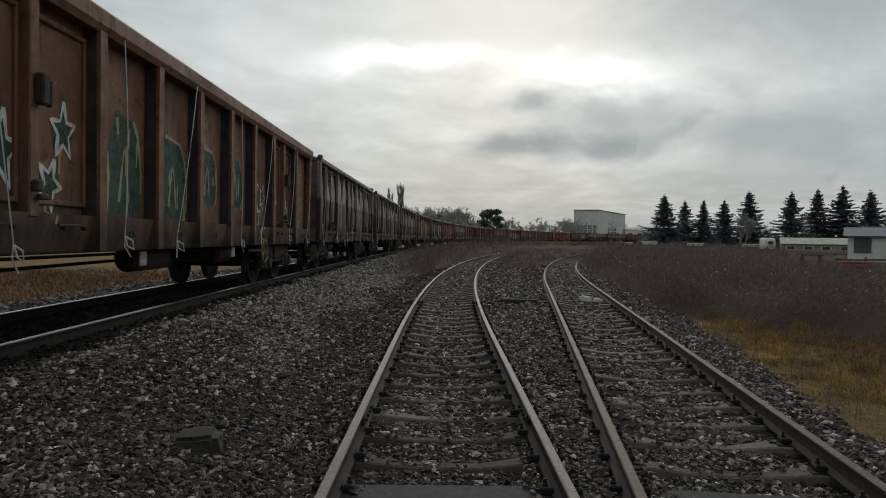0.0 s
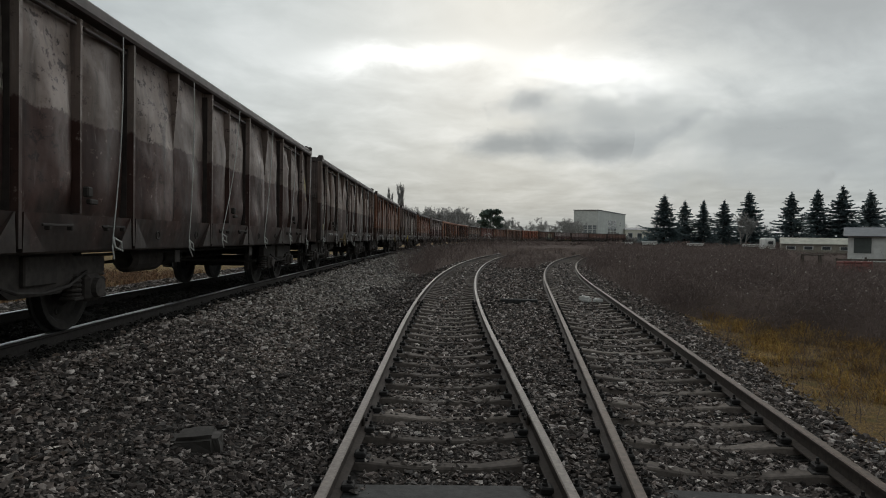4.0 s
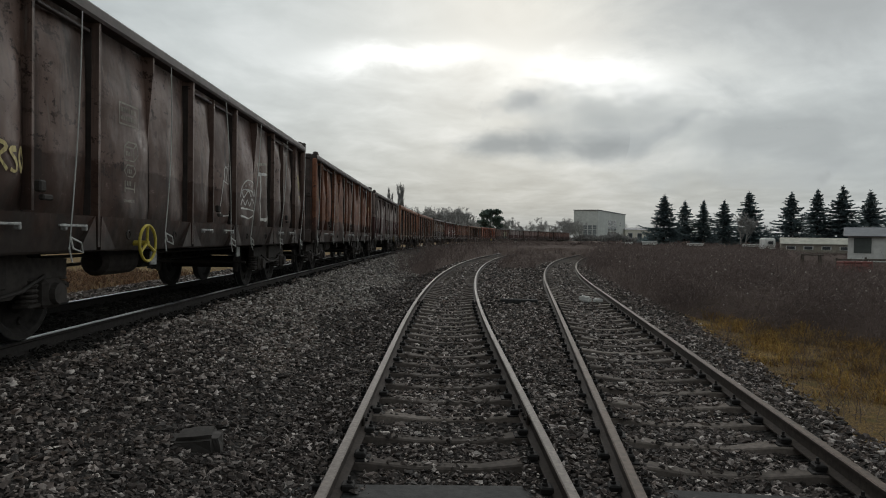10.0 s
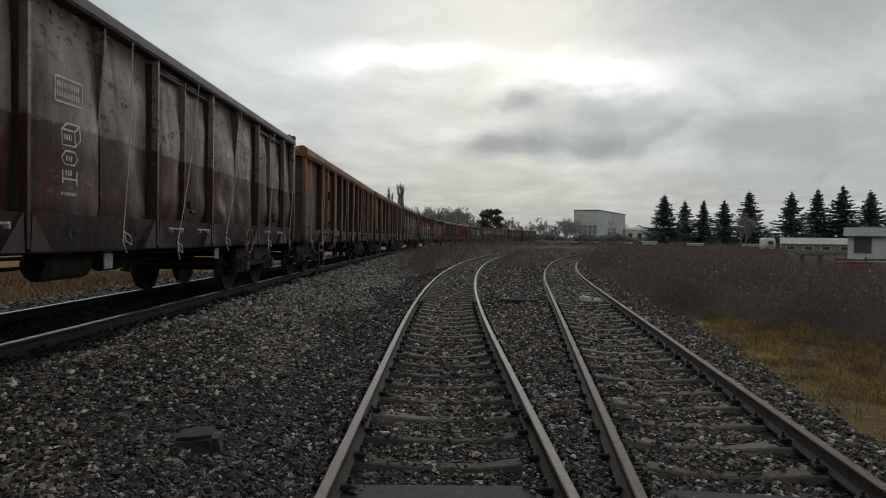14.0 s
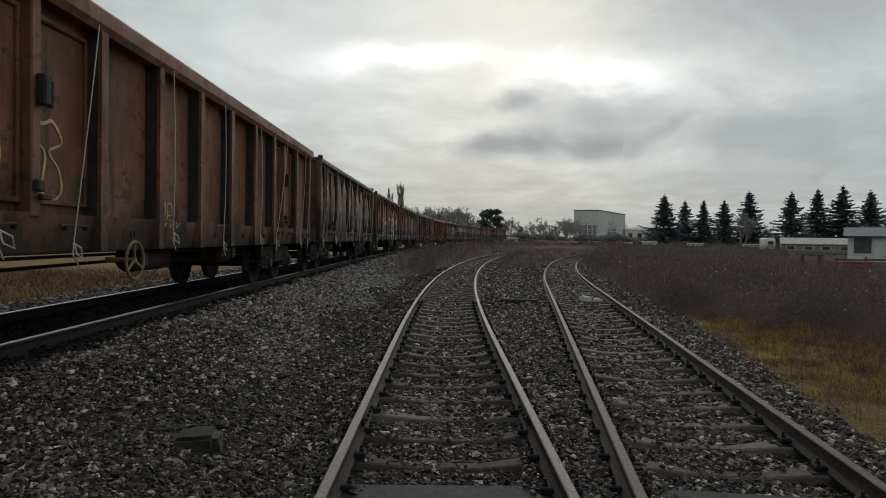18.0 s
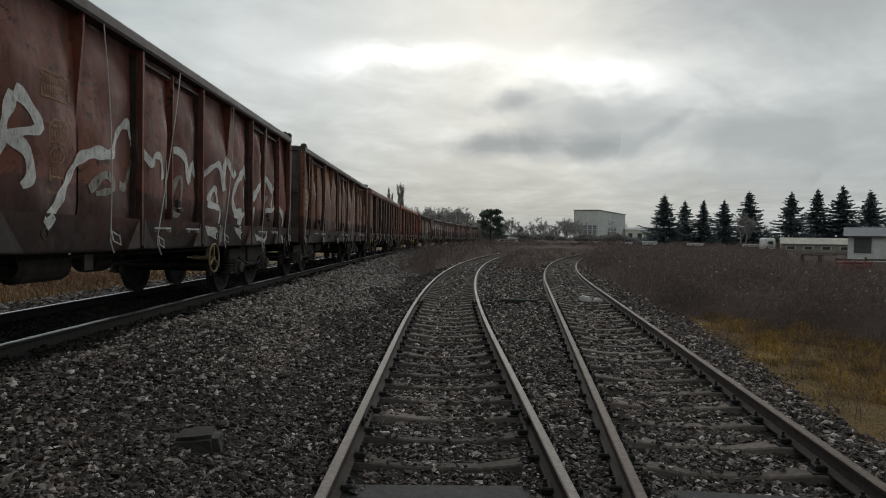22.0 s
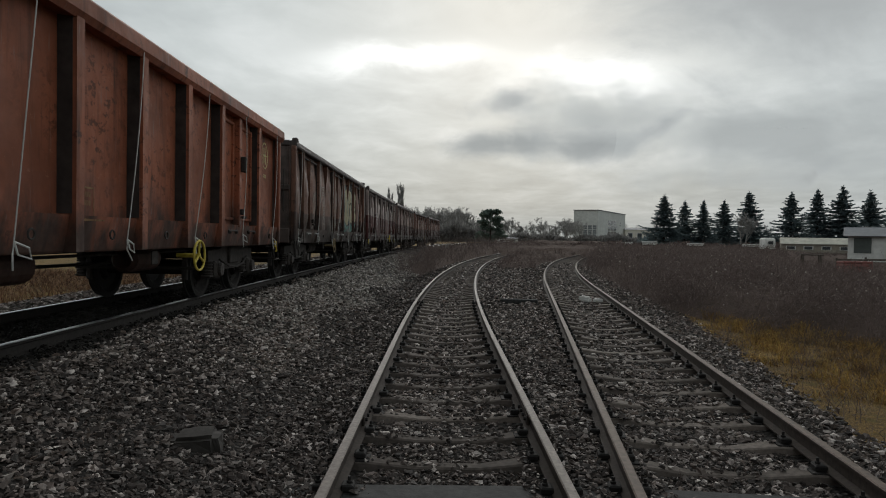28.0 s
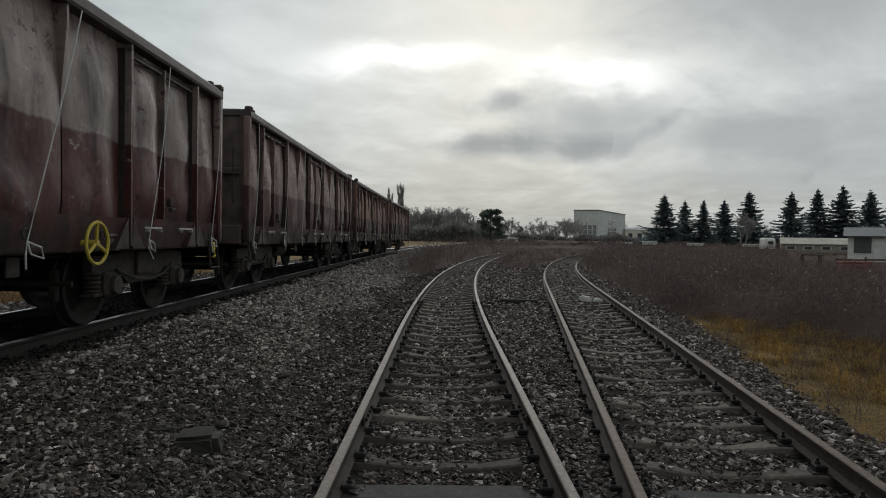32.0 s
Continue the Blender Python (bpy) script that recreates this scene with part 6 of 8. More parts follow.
def weeds(x, y, z, height, stems, twigs, width):
    """Dry stalks with side twigs, several from each root. Returns vertices and quads."""
    n = len(x)
    root = np.repeat(np.stack([x, y, z], 1), stems, 0)
    H = np.repeat(height, stems) * rv.uniform(0.55, 1.1, n * stems)
    root[:, :2] += rv.normal(0, 0.07, (n * stems, 2))
    lean = rv.normal(0, 0.42, (n * stems, 2))
    tip = root + np.stack([lean[:, 0] * H, lean[:, 1] * H, H], 1)
    mid = root + (tip - root) * 0.55 + np.stack([rv.normal(0, 0.03, len(H)), rv.normal(0, 0.03, len(H)), np.zeros(len(H))], 1)
    a = rv.uniform(0, math.pi, len(H))
    side = np.stack([np.cos(a), np.sin(a), np.zeros(len(H))], 1)
    w = np.repeat(width, stems)
    out = [ribbons(root, mid, w, w * 0.8, side), ribbons(mid, tip, w * 0.8, w * 0.3, side)]
    for k in range(twigs):
        f = rv.uniform(0.25, 0.98, len(H))[:, None]
        p = root + (tip - root) * f
        d = unit(rv.normal(0, 1, (len(H), 3)) + np.array([0, 0, 0.7]))
        q = p + d * (H * rv.uniform(0.10, 0.28, len(H)))[:, None]
        out.append(ribbons(p, q, w * 0.6, w * 0.25, unit(np.cross(d, rv.normal(0, 1, d.shape)))))
        if k % 2 == 0:     # a dry seed head or curled leaf
            out.append(ribbons(q, q + unit(rv.normal(0, 1, d.shape)) * (w * 4)[:, None], w * 0.7, w * 1.6, unit(np.cross(d, rv.normal(0, 1, d.shape)))))
    vs, fs, o = [], [], 0
    for v, f in out:
        vs.append(v)
        fs.append(f + o)
        o += len(v)
    return np.concatenate(vs), np.concatenate(fs)


DRY = island_vary("dry_brown_weeds", [(0.0, (0.085, 0.066, 0.062)), (0.6, (0.175, 0.134, 0.122)), (0.95, (0.250, 0.196, 0.174)), (1.0, (0.46, 0.41, 0.37))], 0.9, 0.1, 8, leafy=0.30)
STRAW = island_vary("yellowed_grass_blades", [(0.0, (0.16, 0.095, 0.040)), (0.35, (0.38, 0.225, 0.070)), (0.66, (0.62, 0.385, 0.105)), (0.84, (0.70, 0.47, 0.175)), (1.0, (0.30, 0.27, 0.065))], 0.85, 0.1, 8, leafy=0.35, patchy=0.85)

RUSSET = island_vary("reddish_dead_grass", [(0.0, (0.11, 0.060, 0.036)), (0.6, (0.27, 0.150, 0.085)), (1.0, (0.44, 0.29, 0.17))], 0.9, 0.1, 8, leafy=0.3, patchy=0.5)


def field_edge(y):
    """Near border of the brush on the right, as distance from the right track."""
    return np.interp(y, [9.0, 11.2, 13.2, 14.3, 16.0, 30.0, 60.0], [5.3, 4.65, 3.7, 2.4, 1.75, 1.5, 1.3])


def build_brush():
    spots = []
    for y0, y1, dens, hh, ww in ((9.5, 18, 14.0, 0.88, 0.0021), (18, 34, 6.8, 1.08, 0.0034), (34, 62, 2.4, 1.25, 0.008), (62, 150, 0.6, 1.35, 0.019)):
        area = (y1 - y0) * (0.78 * y1 + 8)
        n = int(area * dens)
        y = rv.uniform(y0, y1, n)
        x = rv.uniform(-2, 0.78 * y1 + 6, n)
        r = x - right_line(np.clip(y, -5, 90))
        ok = (r > field_edge(y) + rv.normal(0, 0.35, n)) & (x < 0.78 * y + 5)
        # thicket between the tracks farther out
        u = bank_u(x, y)
        l = x - left_line(y)
        ok |= (y > 28) & (u > 2.7) & (l < -1.4) & (rv.uniform(0, 1, n) < 0.95)
        ok |= (y > 36) & (l > 1.35) & (r < -1.35)
        ok |= (y > 66) & (u > 2.8)
        low = (y > 28) & (r < -1.2)
        h = np.full(n, hh) * rv.uniform(0.6, 1.15, n) * np.where(low & (l < 0), 1.2, 1.0) * np.where(low & (l > 0), 0.6, 1.0)
        h = h * (0.8 + 0.5 * np.sin(x * 0.9 + np.sin(y * 0.7)) * np.sin(y * 0.55 + x * 0.2))
        # trodden and cut down before the hut
        h = h * (1 - 0.62 * smooth(0.50, 0.58, x / np.maximum(y, 1)) * smooth(20, 30, y))
        spots.append((x[ok], y[ok], h[ok], np.full(ok.sum(), ww)))
    x, y, h, w = (np.concatenate([s[k] for s in spots]) for k in range(4))
    V, F = weeds(x, y, ground_z(x, y) - 0.03, h, 6, 7, w)
    # rounder shrubs stand among the weeds
    k = 900
    by = 12 + 63 * rv.uniform(0, 1, k) ** 1.4
    bx = rv.uniform(0, 1, k) * (0.74 * by + 4)
    rr = bx - right_line(np.clip(by, -5, 90))
    okb = (rr > field_edge(by) + 0.5) & ((bx < 0.52 * by) | (by < 24))
    bx, by = np.repeat(bx[okb], 190), np.repeat(by[okb], 190)
    n2 = len(bx)
    dv = unit(rv.normal(0, 1, (n2, 3)) + np.array([0, 0, 0.75]))
    size = rv.uniform(0.14, 0.42, n2)
    inside = unit(rv.normal(0, 1, (n2, 3))) * (rv.uniform(0, 1, n2) ** 0.4)[:, None] * np.array([0.75, 0.75, 0.5])
    c0 = np.stack([bx, by, ground_z(bx, by) + 0.62], 1) + inside
    P0, P1 = c0 - dv * (size * 0.4)[:, None], c0 + dv * (size * 0.6)[:, None]
    bw = 0.0018 + 0.00016 * by
    v3, f3 = ribbons(P0, P1, bw, bw * 0.5, unit(np.cross(dv, rv.normal(0, 1, dv.shape))))
    d2 = unit(dv + rv.normal(0, 0.6, dv.shape))
    v4, f4 = ribbons(P0 + (P1 - P0) * 0.6, P0 + (P1 - P0) * 0.6 + d2 * (size * 0.4)[:, None], bw * 0.8, bw * 0.4, unit(np.cross(d2, rv.normal(0, 1, dv.shape))))
    F = np.concatenate([F, f3 + len(V), f4 + len(V) + len(v3)])
    V = np.concatenate([V, v3, v4])
    # pale seed heads and curled leaves in the thicket
    hy = 12 + 30 * rv.uniform(0, 1, 1500) ** 1.6
    hx = rv.uniform(0, 1, 1500) * (0.74 * hy + 2)
    okh = (hx - right_line(hy) > field_edge(hy) + 0.4) & ((hx < 0.52 * hy) | (hy < 22))
    hx, hy = hx[okh], hy[okh]
    p0 = np.stack([hx, hy, ground_z(hx, hy) + rv.uniform(0.35, 1.15, len(hx))], 1)
    dh = unit(rv.normal(0, 1, p0.shape))
    hw = (0.007 + 0.0007 * hy) * rv.uniform(0.5, 1.2, len(hx))
    v5, f5 = ribbons(p0, p0 + dh * (hw * 2.2)[:, None], hw, hw * 0.5, unit(np.cross(dh, rv.normal(0, 1, p0.shape))))
    pale_head = island_vary("pale_seed_heads", [(0.0, (0.20, 0.17, 0.145)), (1.0, (0.58, 0.53, 0.48))], 0.9, 0.1, 8, leafy=0.3)
    tagged(new("seed_heads", raw_mesh("seed_heads", v5, f5, pale_head)), "pale dry seed heads among the brush", "weeds", kind="stuff")
    me = raw_mesh("brush", V, F, DRY)
    tagged(new("brush", me), "dense leafless dark brown brush and dry weeds", "brush", kind="stuff")
    # matted lower growth, so that the thicket is closed at its foot
    xs, ys = np.concatenate([np.arange(-6, 40, 0.7), np.geomspace(40, 190, 26)]), np.concatenate([np.arange(9, 70, 0.7), np.geomspace(70, 230, 26)])
    X, Y = np.meshgrid(xs, ys, indexing="ij")
    r = X - right_line(np.clip(Y, -5, 90))
    u, l = bank_u(X, Y), X - left_line(Y)
    e = np.clip((r - field_edge(Y)) / 1.6, 0, 1)
    e = np.maximum(e, np.clip((Y - 29) / 3, 0, 1) * np.clip(np.minimum(u - 2.8, -1.4 - l) / 0.8, 0, 1) * 0.8)
    e = np.maximum(e, np.clip((Y - 37) / 3, 0, 1) * np.clip(np.minimum(l - 1.4, -1.4 - r) / 0.8, 0, 1) * 0.6)
    e = np.maximum(e, np.clip((Y - 66) / 4, 0, 1) * np.clip((u - 2.8) / 1.5, 0, 1))
    nzv = np.array([noise.noise((a * 0.8, b * 0.8, 3)) + 0.6 * noise.noise((a * 2.2, b * 2.2, 7)) for a, b in zip(X.ravel(), Y.ravel())]).reshape(X.shape)
    e = e * (1 - 0.6 * smooth(0.50, 0.58, X / np.maximum(Y, 1)) * smooth(20, 30, Y))
    Z = ground_z(X, Y) - 0.15 + e * (0.62 + 0.22 * nzv + 0.25 * smooth(20, 70, Y))
    n = len(ys)
    I = np.arange(len(xs) - 1)[:, None] * n + np.arange(n - 1)[None]
    quads = np.stack([I, I + n, I + n + 1, I + 1], -1).reshape(-1, 4)
    keep = (e.ravel()[quads] > 0).any(1)
    m = Mat("matted_undergrowth", 1.0, 0, 0.05)
    a, b = m.noise(9, 7, 0.75), m.noise(1.2, 5)
    m.color(m.mix(m.grey(b, 0.35, 0.65), m.ramp(a, [(0.35, (0.040, 0.030, 0.026)), (0.7, (0.17, 0.126, 0.108))]), (0.09, 0.066, 0.056)))
    m.bump(a, 1.0, 0.12)
    me = raw_mesh("undergrowth", np.stack([X, Y, Z], -1).reshape(-1, 3), quads[keep], m.m, True)
    tagged(new("undergrowth", me), "matted dark undergrowth below the brush", "undergrowth", kind="stuff")


def build_grass():
    n = 170000
    y = rv.uniform(2.8, 17.5, n) ** 1.0
    x = rv.uniform(2.5, 13, n)
    r = x - right_line(y)
    clump = np.array([0.7 * noise.noise((a * 1.1, b * 1.1, 5)) + 0.55 * noise.noise((a * 3.6, b * 3.6, 2)) for a, b in zip(x, y)])
    edge = 1.5 + 0.075 * np.clip(y - 6, 0, 12)
    ok = (r > edge + 0.25 * clump) & (x < 0.74 * y + 1.5) & (clump + rv.uniform(-0.48, 0.36, n) > 0.0) & (r < field_edge(y) + 1.5)
    x, y, clump = x[ok], y[ok], clump[ok]
    k = len(x)
    h = (0.035 + 0.17 * np.clip(clump + 0.12, 0, 1)) * rv.uniform(0.4, 1.4, k)
    # left field beyond the train
    n2 = 16000
    y2, u2 = rv.uniform(2, 26, n2), rv.uniform(4.2, 14, n2)
    x2 = np.interp(y2, YT, XT) - u2
    x, y = np.concatenate([x, x2]), np.concatenate([y, y2])
    h = np.concatenate([h, rv.uniform(0.12, 0.42, n2)])
    k = len(x)
    root = np.stack([x, y, ground_z(x, y) - 0.02], 1)
    a = rv.uniform(0, 2 * math.pi, k)
    bend = rv.uniform(0.6, 2.2, k) * h
    d = np.stack([np.cos(a), np.sin(a), np.zeros(k)], 1)
    mid = root + d * (bend * 0.3)[:, None] + np.array([0, 0, 1]) * (h * 0.6)[:, None]
    tip = root + d * bend[:, None] + np.array([0, 0, 1]) * (h * 0.85)[:, None]
    s = np.stack([-d[:, 1], d[:, 0], np.zeros(k)], 1)
    w = 0.0020 + 0.00046 * y
    right_side = k - n2
    for lab, cut, mat in (("yellowed winter grass beside the siding", slice(0, right_side), STRAW), ("reddish brown grass of the field behind the train", slice(right_side, k), RUSSET)):
        va, fa = ribbons(root[cut], mid[cut], w[cut], w[cut] * 0.8, s[cut])
        vb, fb = ribbons(mid[cut], tip[cut], w[cut] * 0.8, w[cut] * 0.15, s[cut])
        me = raw_mesh("grass", np.concatenate([va, vb]), np.concatenate([fa, fb + len(va)]), mat)
        tagged(new("grass", me), lab, "grass", kind="stuff")
    ty = rv.uniform(4.2, 16, 260)
    tx = right_line(ty) + 1.9 + 0.05 * ty + rv.uniform(0, 1, 260) ** 1.3 * 3.6
    V, F = weeds(tx, ty, ground_z(tx, ty) - 0.01, rv.uniform(0.10, 0.26, 260), 40, 1, 0.0014 + 0.00025 * ty)
    tagged(new("grass_tufts", raw_mesh("grass_tufts", V, F, STRAW)), "tousled tufts of yellow winter grass", "grass", kind="stuff")
    # brown matted tussocks
    ty = rv.uniform(4.5, 14, 70)
    tx = right_line(ty) + 2.3 + 0.06 * ty + rv.uniform(0, 1, 70) * 3.2
    V, F = weeds(np.repeat(tx, 6) + rv.normal(0, 0.16, 420), np.repeat(ty, 6) + rv.normal(0, 0.16, 420), np.repeat(ground_z(tx, ty), 6) - 0.01, rv.uniform(0.10, 0.26, 420), 18, 1, np.repeat(0.0016 + 0.00025 * ty, 6))
    brown = island_vary("brown_matted_grass", [(0.0, (0.085, 0.060, 0.040)), (0.7, (0.21, 0.145, 0.085)), (1.0, (0.33, 0.24, 0.14))], 0.9, 0.1, 8, leafy=0.3)
    tagged(new("grass_tussocks", raw_mesh("grass_tussocks", V, F, brown)), "brown matted grass tussocks beside the siding", "grass", kind="stuff")
    # single dry stalks at the track's edge
    px = np.array([2.95, 3.05, 3.55, 4.3, 3.9, 1.55, 1.75, 2.0, 1.35, 2.2, 5.2, 4.8])
    py = np.array([4.35, 4.5, 5.3, 7.2, 6.4, 4.3, 4.9, 4.4, 5.4, 5.0, 9.5, 8.4])
    hh = np.array([0.50, 0.33, 0.35, 0.5, 0.4, 0.10, 0.12, 0.10, 0.1, 0.12, 0.6, 0.55])
    ty = rv.uniform(4.5, 16, 170)
    tx = right_line(ty) + rv.uniform(1.5, 5.0, 170)
    px, py, hh = np.concatenate([px, tx]), np.concatenate([py, ty]), np.concatenate([hh, rv.uniform(0.14, 0.42, 170)])
    V, F = weeds(px, py, ground_z(px, py), hh, 7, 4, np.full(len(px), 0.0026))
    tagged(new("dry_stalks", raw_mesh("dry_stalks", V, F, DRY)), "single dry weed stalks beside the rails", "weeds", kind="stuff")


build_brush()
build_grass()

# ---------- trees ----------
# far needles, twigs, scrub and FARBARK are lightened: distance haze painted into the colour
NEEDLE = island_vary("hazed_dark_fir_needles", [(0.0, (0.095, 0.130, 0.138)), (0.6, (0.170, 0.218, 0.226)), (1.0, (0.25, 0.31, 0.315))], 0.85, 0.15, 3, leafy=0.50)
BARK = plain("grey_bark", (0.055, 0.046, 0.040), 0.9, 0, 0.4, 3, 0.2, 0.5)
FARBARK = plain("hazed_grey_bark", (0.26, 0.25, 0.235), 0.9, 0, 0.3, 3, 0.2, 0.5)
TWIG = island_vary("hazed_bare_grey_twigs", [(0.0, (0.30, 0.29, 0.28)), (1.0, (0.55, 0.54, 0.52))], 0.9, 0.1, 2, leafy=0.30)
SCRUB = island_vary("hazed_grey_brown_scrub", [(0.0, (0.17, 0.162, 0.155)), (1.0, (0.36, 0.345, 0.33))], 0.95, 0.05, 2, leafy=0.40)
PINE = island_vary("hazed_dark_pine_needles", [(0.0, (0.10, 0.135, 0.115)), (1.0, (0.21, 0.26, 0.215))], 0.85, 0.15, 3, leafy=0.50)


def fir_crown(h, spread_, seed):
    """Whorls of slightly drooping boughs, each a flat feathered spray, round a core of dense needles."""
    rs = np.random.RandomState(seed)
    P0, P1, W0, W1 = [], [], [], []
    z = h * 0.05
    while z < h * 0.975:
        f = z / h
        reach = spread_ * (1 - f) ** 0.92 * rs.uniform(0.74, 1.14) + 0.12
        nb = int(7 + 7 * (1 - f))
        a0 = rs.uniform(0, 6.28)
        for b in range(nb):
            a = a0 + 6.283 * b / nb + rs.normal(0, 0.22)
            L = reach * rs.uniform(0.55, 1.22)
            d = np.array([math.cos(a), math.sin(a), 0])
            s = np.array([-d[1], d[0], 0])
            base = np.array([0, 0, z + rs.normal(0, 0.10)])
            sag = rs.uniform(0.16, 0.42)
            pts = [base + d * (L * t) + np.array([0, 0, L * (0.10 * t - sag * t * t + 0.26 * t ** 4)]) for t in (0.0, 0.22, 0.44, 0.64, 0.83, 1.0)]
            for i in range(5):
                P0.append(pts[i]); P1.append(pts[i + 1]); W0.append(0.10 * (1 - 0.12 * i)); W1.append(0.08 * (1 - 0.15 * i))
                for sg in (-1, 1):
                    for q in (0.2, 0.7):
                        p = pts[i] + (pts[i + 1] - pts[i]) * q
                        ln = (0.10 + L * rs.uniform(0.14, 0.27)) * (1.10 - 0.16 * i)
                        P0.append(p); P1.append(p + (s * sg * 0.75 + d * rs.uniform(0.3, 0.8)) * ln + np.array([0, 0, -0.30 * ln + rs.normal(0, 0.05)]))
                        W0.append(0.085); W1.append(0.02)
        z += h * 0.046 * rs.uniform(0.75, 1.3) * (1.15 - 0.5 * f)
    # the spire
    for k in range(10):
        a = rs.uniform(0, 6.28)
        p = np.array([0, 0, h * rs.uniform(0.93, 0.99)])
        P0.append(p); P1.append(p + np.array([0.22 * math.cos(a), 0.22 * math.sin(a), 0.30])); W0.append(0.05); W1.append(0.02)
    # needles close to the trunk
    for k in range(520):
        f = rs.uniform(0.04, 0.92) ** 1.15
        a, q = rs.uniform(0, 6.28), rs.uniform(0.05, 0.45) * spread_ * (1 - f) ** 0.9
        p = np.array([q * math.cos(a), q * math.sin(a), h * f])
        P0.append(p); P1.append(p + rs.normal(0, 0.28, 3) - np.array([0, 0, 0.12])); W0.append(0.11); W1.append(0.05)
    P0, P1 = np.array(P0), np.array(P1)
    d = unit(P1 - P0)
    side = unit(np.cross(d, np.array([0, 0, 1.0]) + rs.normal(0, 0.35, d.shape)))
    v1, f1 = ribbons(P0, P1, np.array(W0), np.array(W1), side)
    # hanging needles below each twig give the spray its depth
    drop = np.stack([np.zeros(len(d)), np.zeros(len(d)), np.ones(len(d))], 1)
    v2, f2 = ribbons(P0 - drop * 0.05, P1 - drop * 0.03, np.array(W0), np.array(W1), unit(drop + side * 0.4))
    return raw_mesh("crown", np.concatenate([v1, v2]), np.concatenate([f1, f2 + len(v1)]), NEEDLE)


def trunk_mb(h, r, seed, bend=0.02):
    rs = random.Random(seed)
    pts = [(rs.uniform(-bend, bend) * h * t, rs.uniform(-bend, bend) * h * t, h * t) for t in (0, 0.15, 0.35, 0.55, 0.75, 1.0)]
    return MB().tube(pts, [r * 1.25, r, r * 0.8, r * 0.6, r * 0.35, r * 0.08], 8)


def build_firs():
    fir_d = 150.0
    kinds = [fir_crown(11.0, 4.5, s) for s in (1, 2, 3, 4)]
    trunk = trunk_mb(10.6, 0.2, 5, 0.004).mesh("trunk", BARK)
    # (tangent of the bearing, height in metres, breadth against the usual)
    for i, (a, h, b) in enumerate(((0.337, 12.0, 1.10), (0.3685, 11.2, 0.95), (0.397, 11.1, 0.92), (0.4285, 11.6, 1.02), (0.4665, 13.2, 1.02),
                                   (0.531, 13.0, 1.02), (0.571, 14.2, 1.0), (0.609, 15.0, 0.98), (0.652, 14.4, 1.02), (0.694, 13.8, 1.0))):
        d = fir_d + (-4, 3, 0, 6, -2)[i % 5]
        t = tagged(new("fir_tree"), "tall dark fir tree with drooping boughs", "tree", "row of fir trees")
        t.location = (a * d, d, 0.0)
        t.rotation_euler = (0, 0, i * 1.9)
        k = h / 11.0
        for nm, me in (("trunk", trunk), ("crown", kinds[i % 4])):
            o = part(nm, me, None, t)
            o.scale = (k * b * 1.24, k * b * 1.24, k)


def bare_tree(h, spread_, seed, upright=0.5, depth=4, fine=3):
    """Trunk and limbs as one mesh, the fine twigs as another."""
    rs = random.Random(seed)
    wood, tw = MB(), []

    def grow(p, d, ln, r, lev):
        q = p + d * ln
        mid = p + d * ln * 0.5 + Vector((rs.gauss(0, 0.04), rs.gauss(0, 0.04), 0)) * ln
        if lev < 2:
            wood.tube([p, mid, q], [r, r * 0.8, r * 0.6], 6 if lev == 0 else 4, caps=False)
        else:
            tw.append((p, q, max(r, 0.035)))
        if lev >= depth:
            return
        n = 3 if lev == 0 else fine
        for i in range(n + (lev == 0) * 2):
            f = rs.uniform(0.45, 1.0) if lev else rs.uniform(0.35, 1.0)
            a = rs.uniform(0, 6.283)
            o = Vector((math.cos(a), math.sin(a), 0)) * (1 - upright) + Vector((0, 0, upright * rs.uniform(0.5, 1.3)))
            nd = (d * 0.55 + o).normalized()
            grow(p + (q - p) * f, nd, ln * rs.uniform(0.45, 0.72), r * 0.55, lev + 1)
        grow(q, (d + Vector((rs.gauss(0, 0.15), rs.gauss(0, 0.15), 0.1))).normalized(), ln * 0.6, r * 0.6, lev + 1)
    grow(Vector((0, 0, 0)), Vector((0, 0, 1)), h * 0.42, h * 0.016, 0)
    top = max(max(p.z, q.z) for p, q, r in tw)
    k = h / top
    P0 = np.array([tuple(a) for a, b, r in tw]) * k
    P1 = np.array([tuple(b) for a, b, r in tw]) * k
    R = np.array([r for a, b, r in tw])
    d = unit(P1 - P0)
    rr = np.random.RandomState(seed)
    s1 = unit(np.cross(d, rr.normal(0, 1, d.shape)))
    v1, f1 = ribbons(P0, P1, R, R * 0.5, s1)
    v2, f2 = ribbons(P0, P1, R, R * 0.5, unit(np.cross(d, s1)))
    for i, p in enumerate(wood.v):
        wood.v[i] = (p[0] * k, p[1] * k, p[2] * k)
    return wood.mesh("trunk", FARBARK), raw_mesh("crown", np.concatenate([v1, v2]), np.concatenate([f1, f2 + len(v1)]), TWIG)


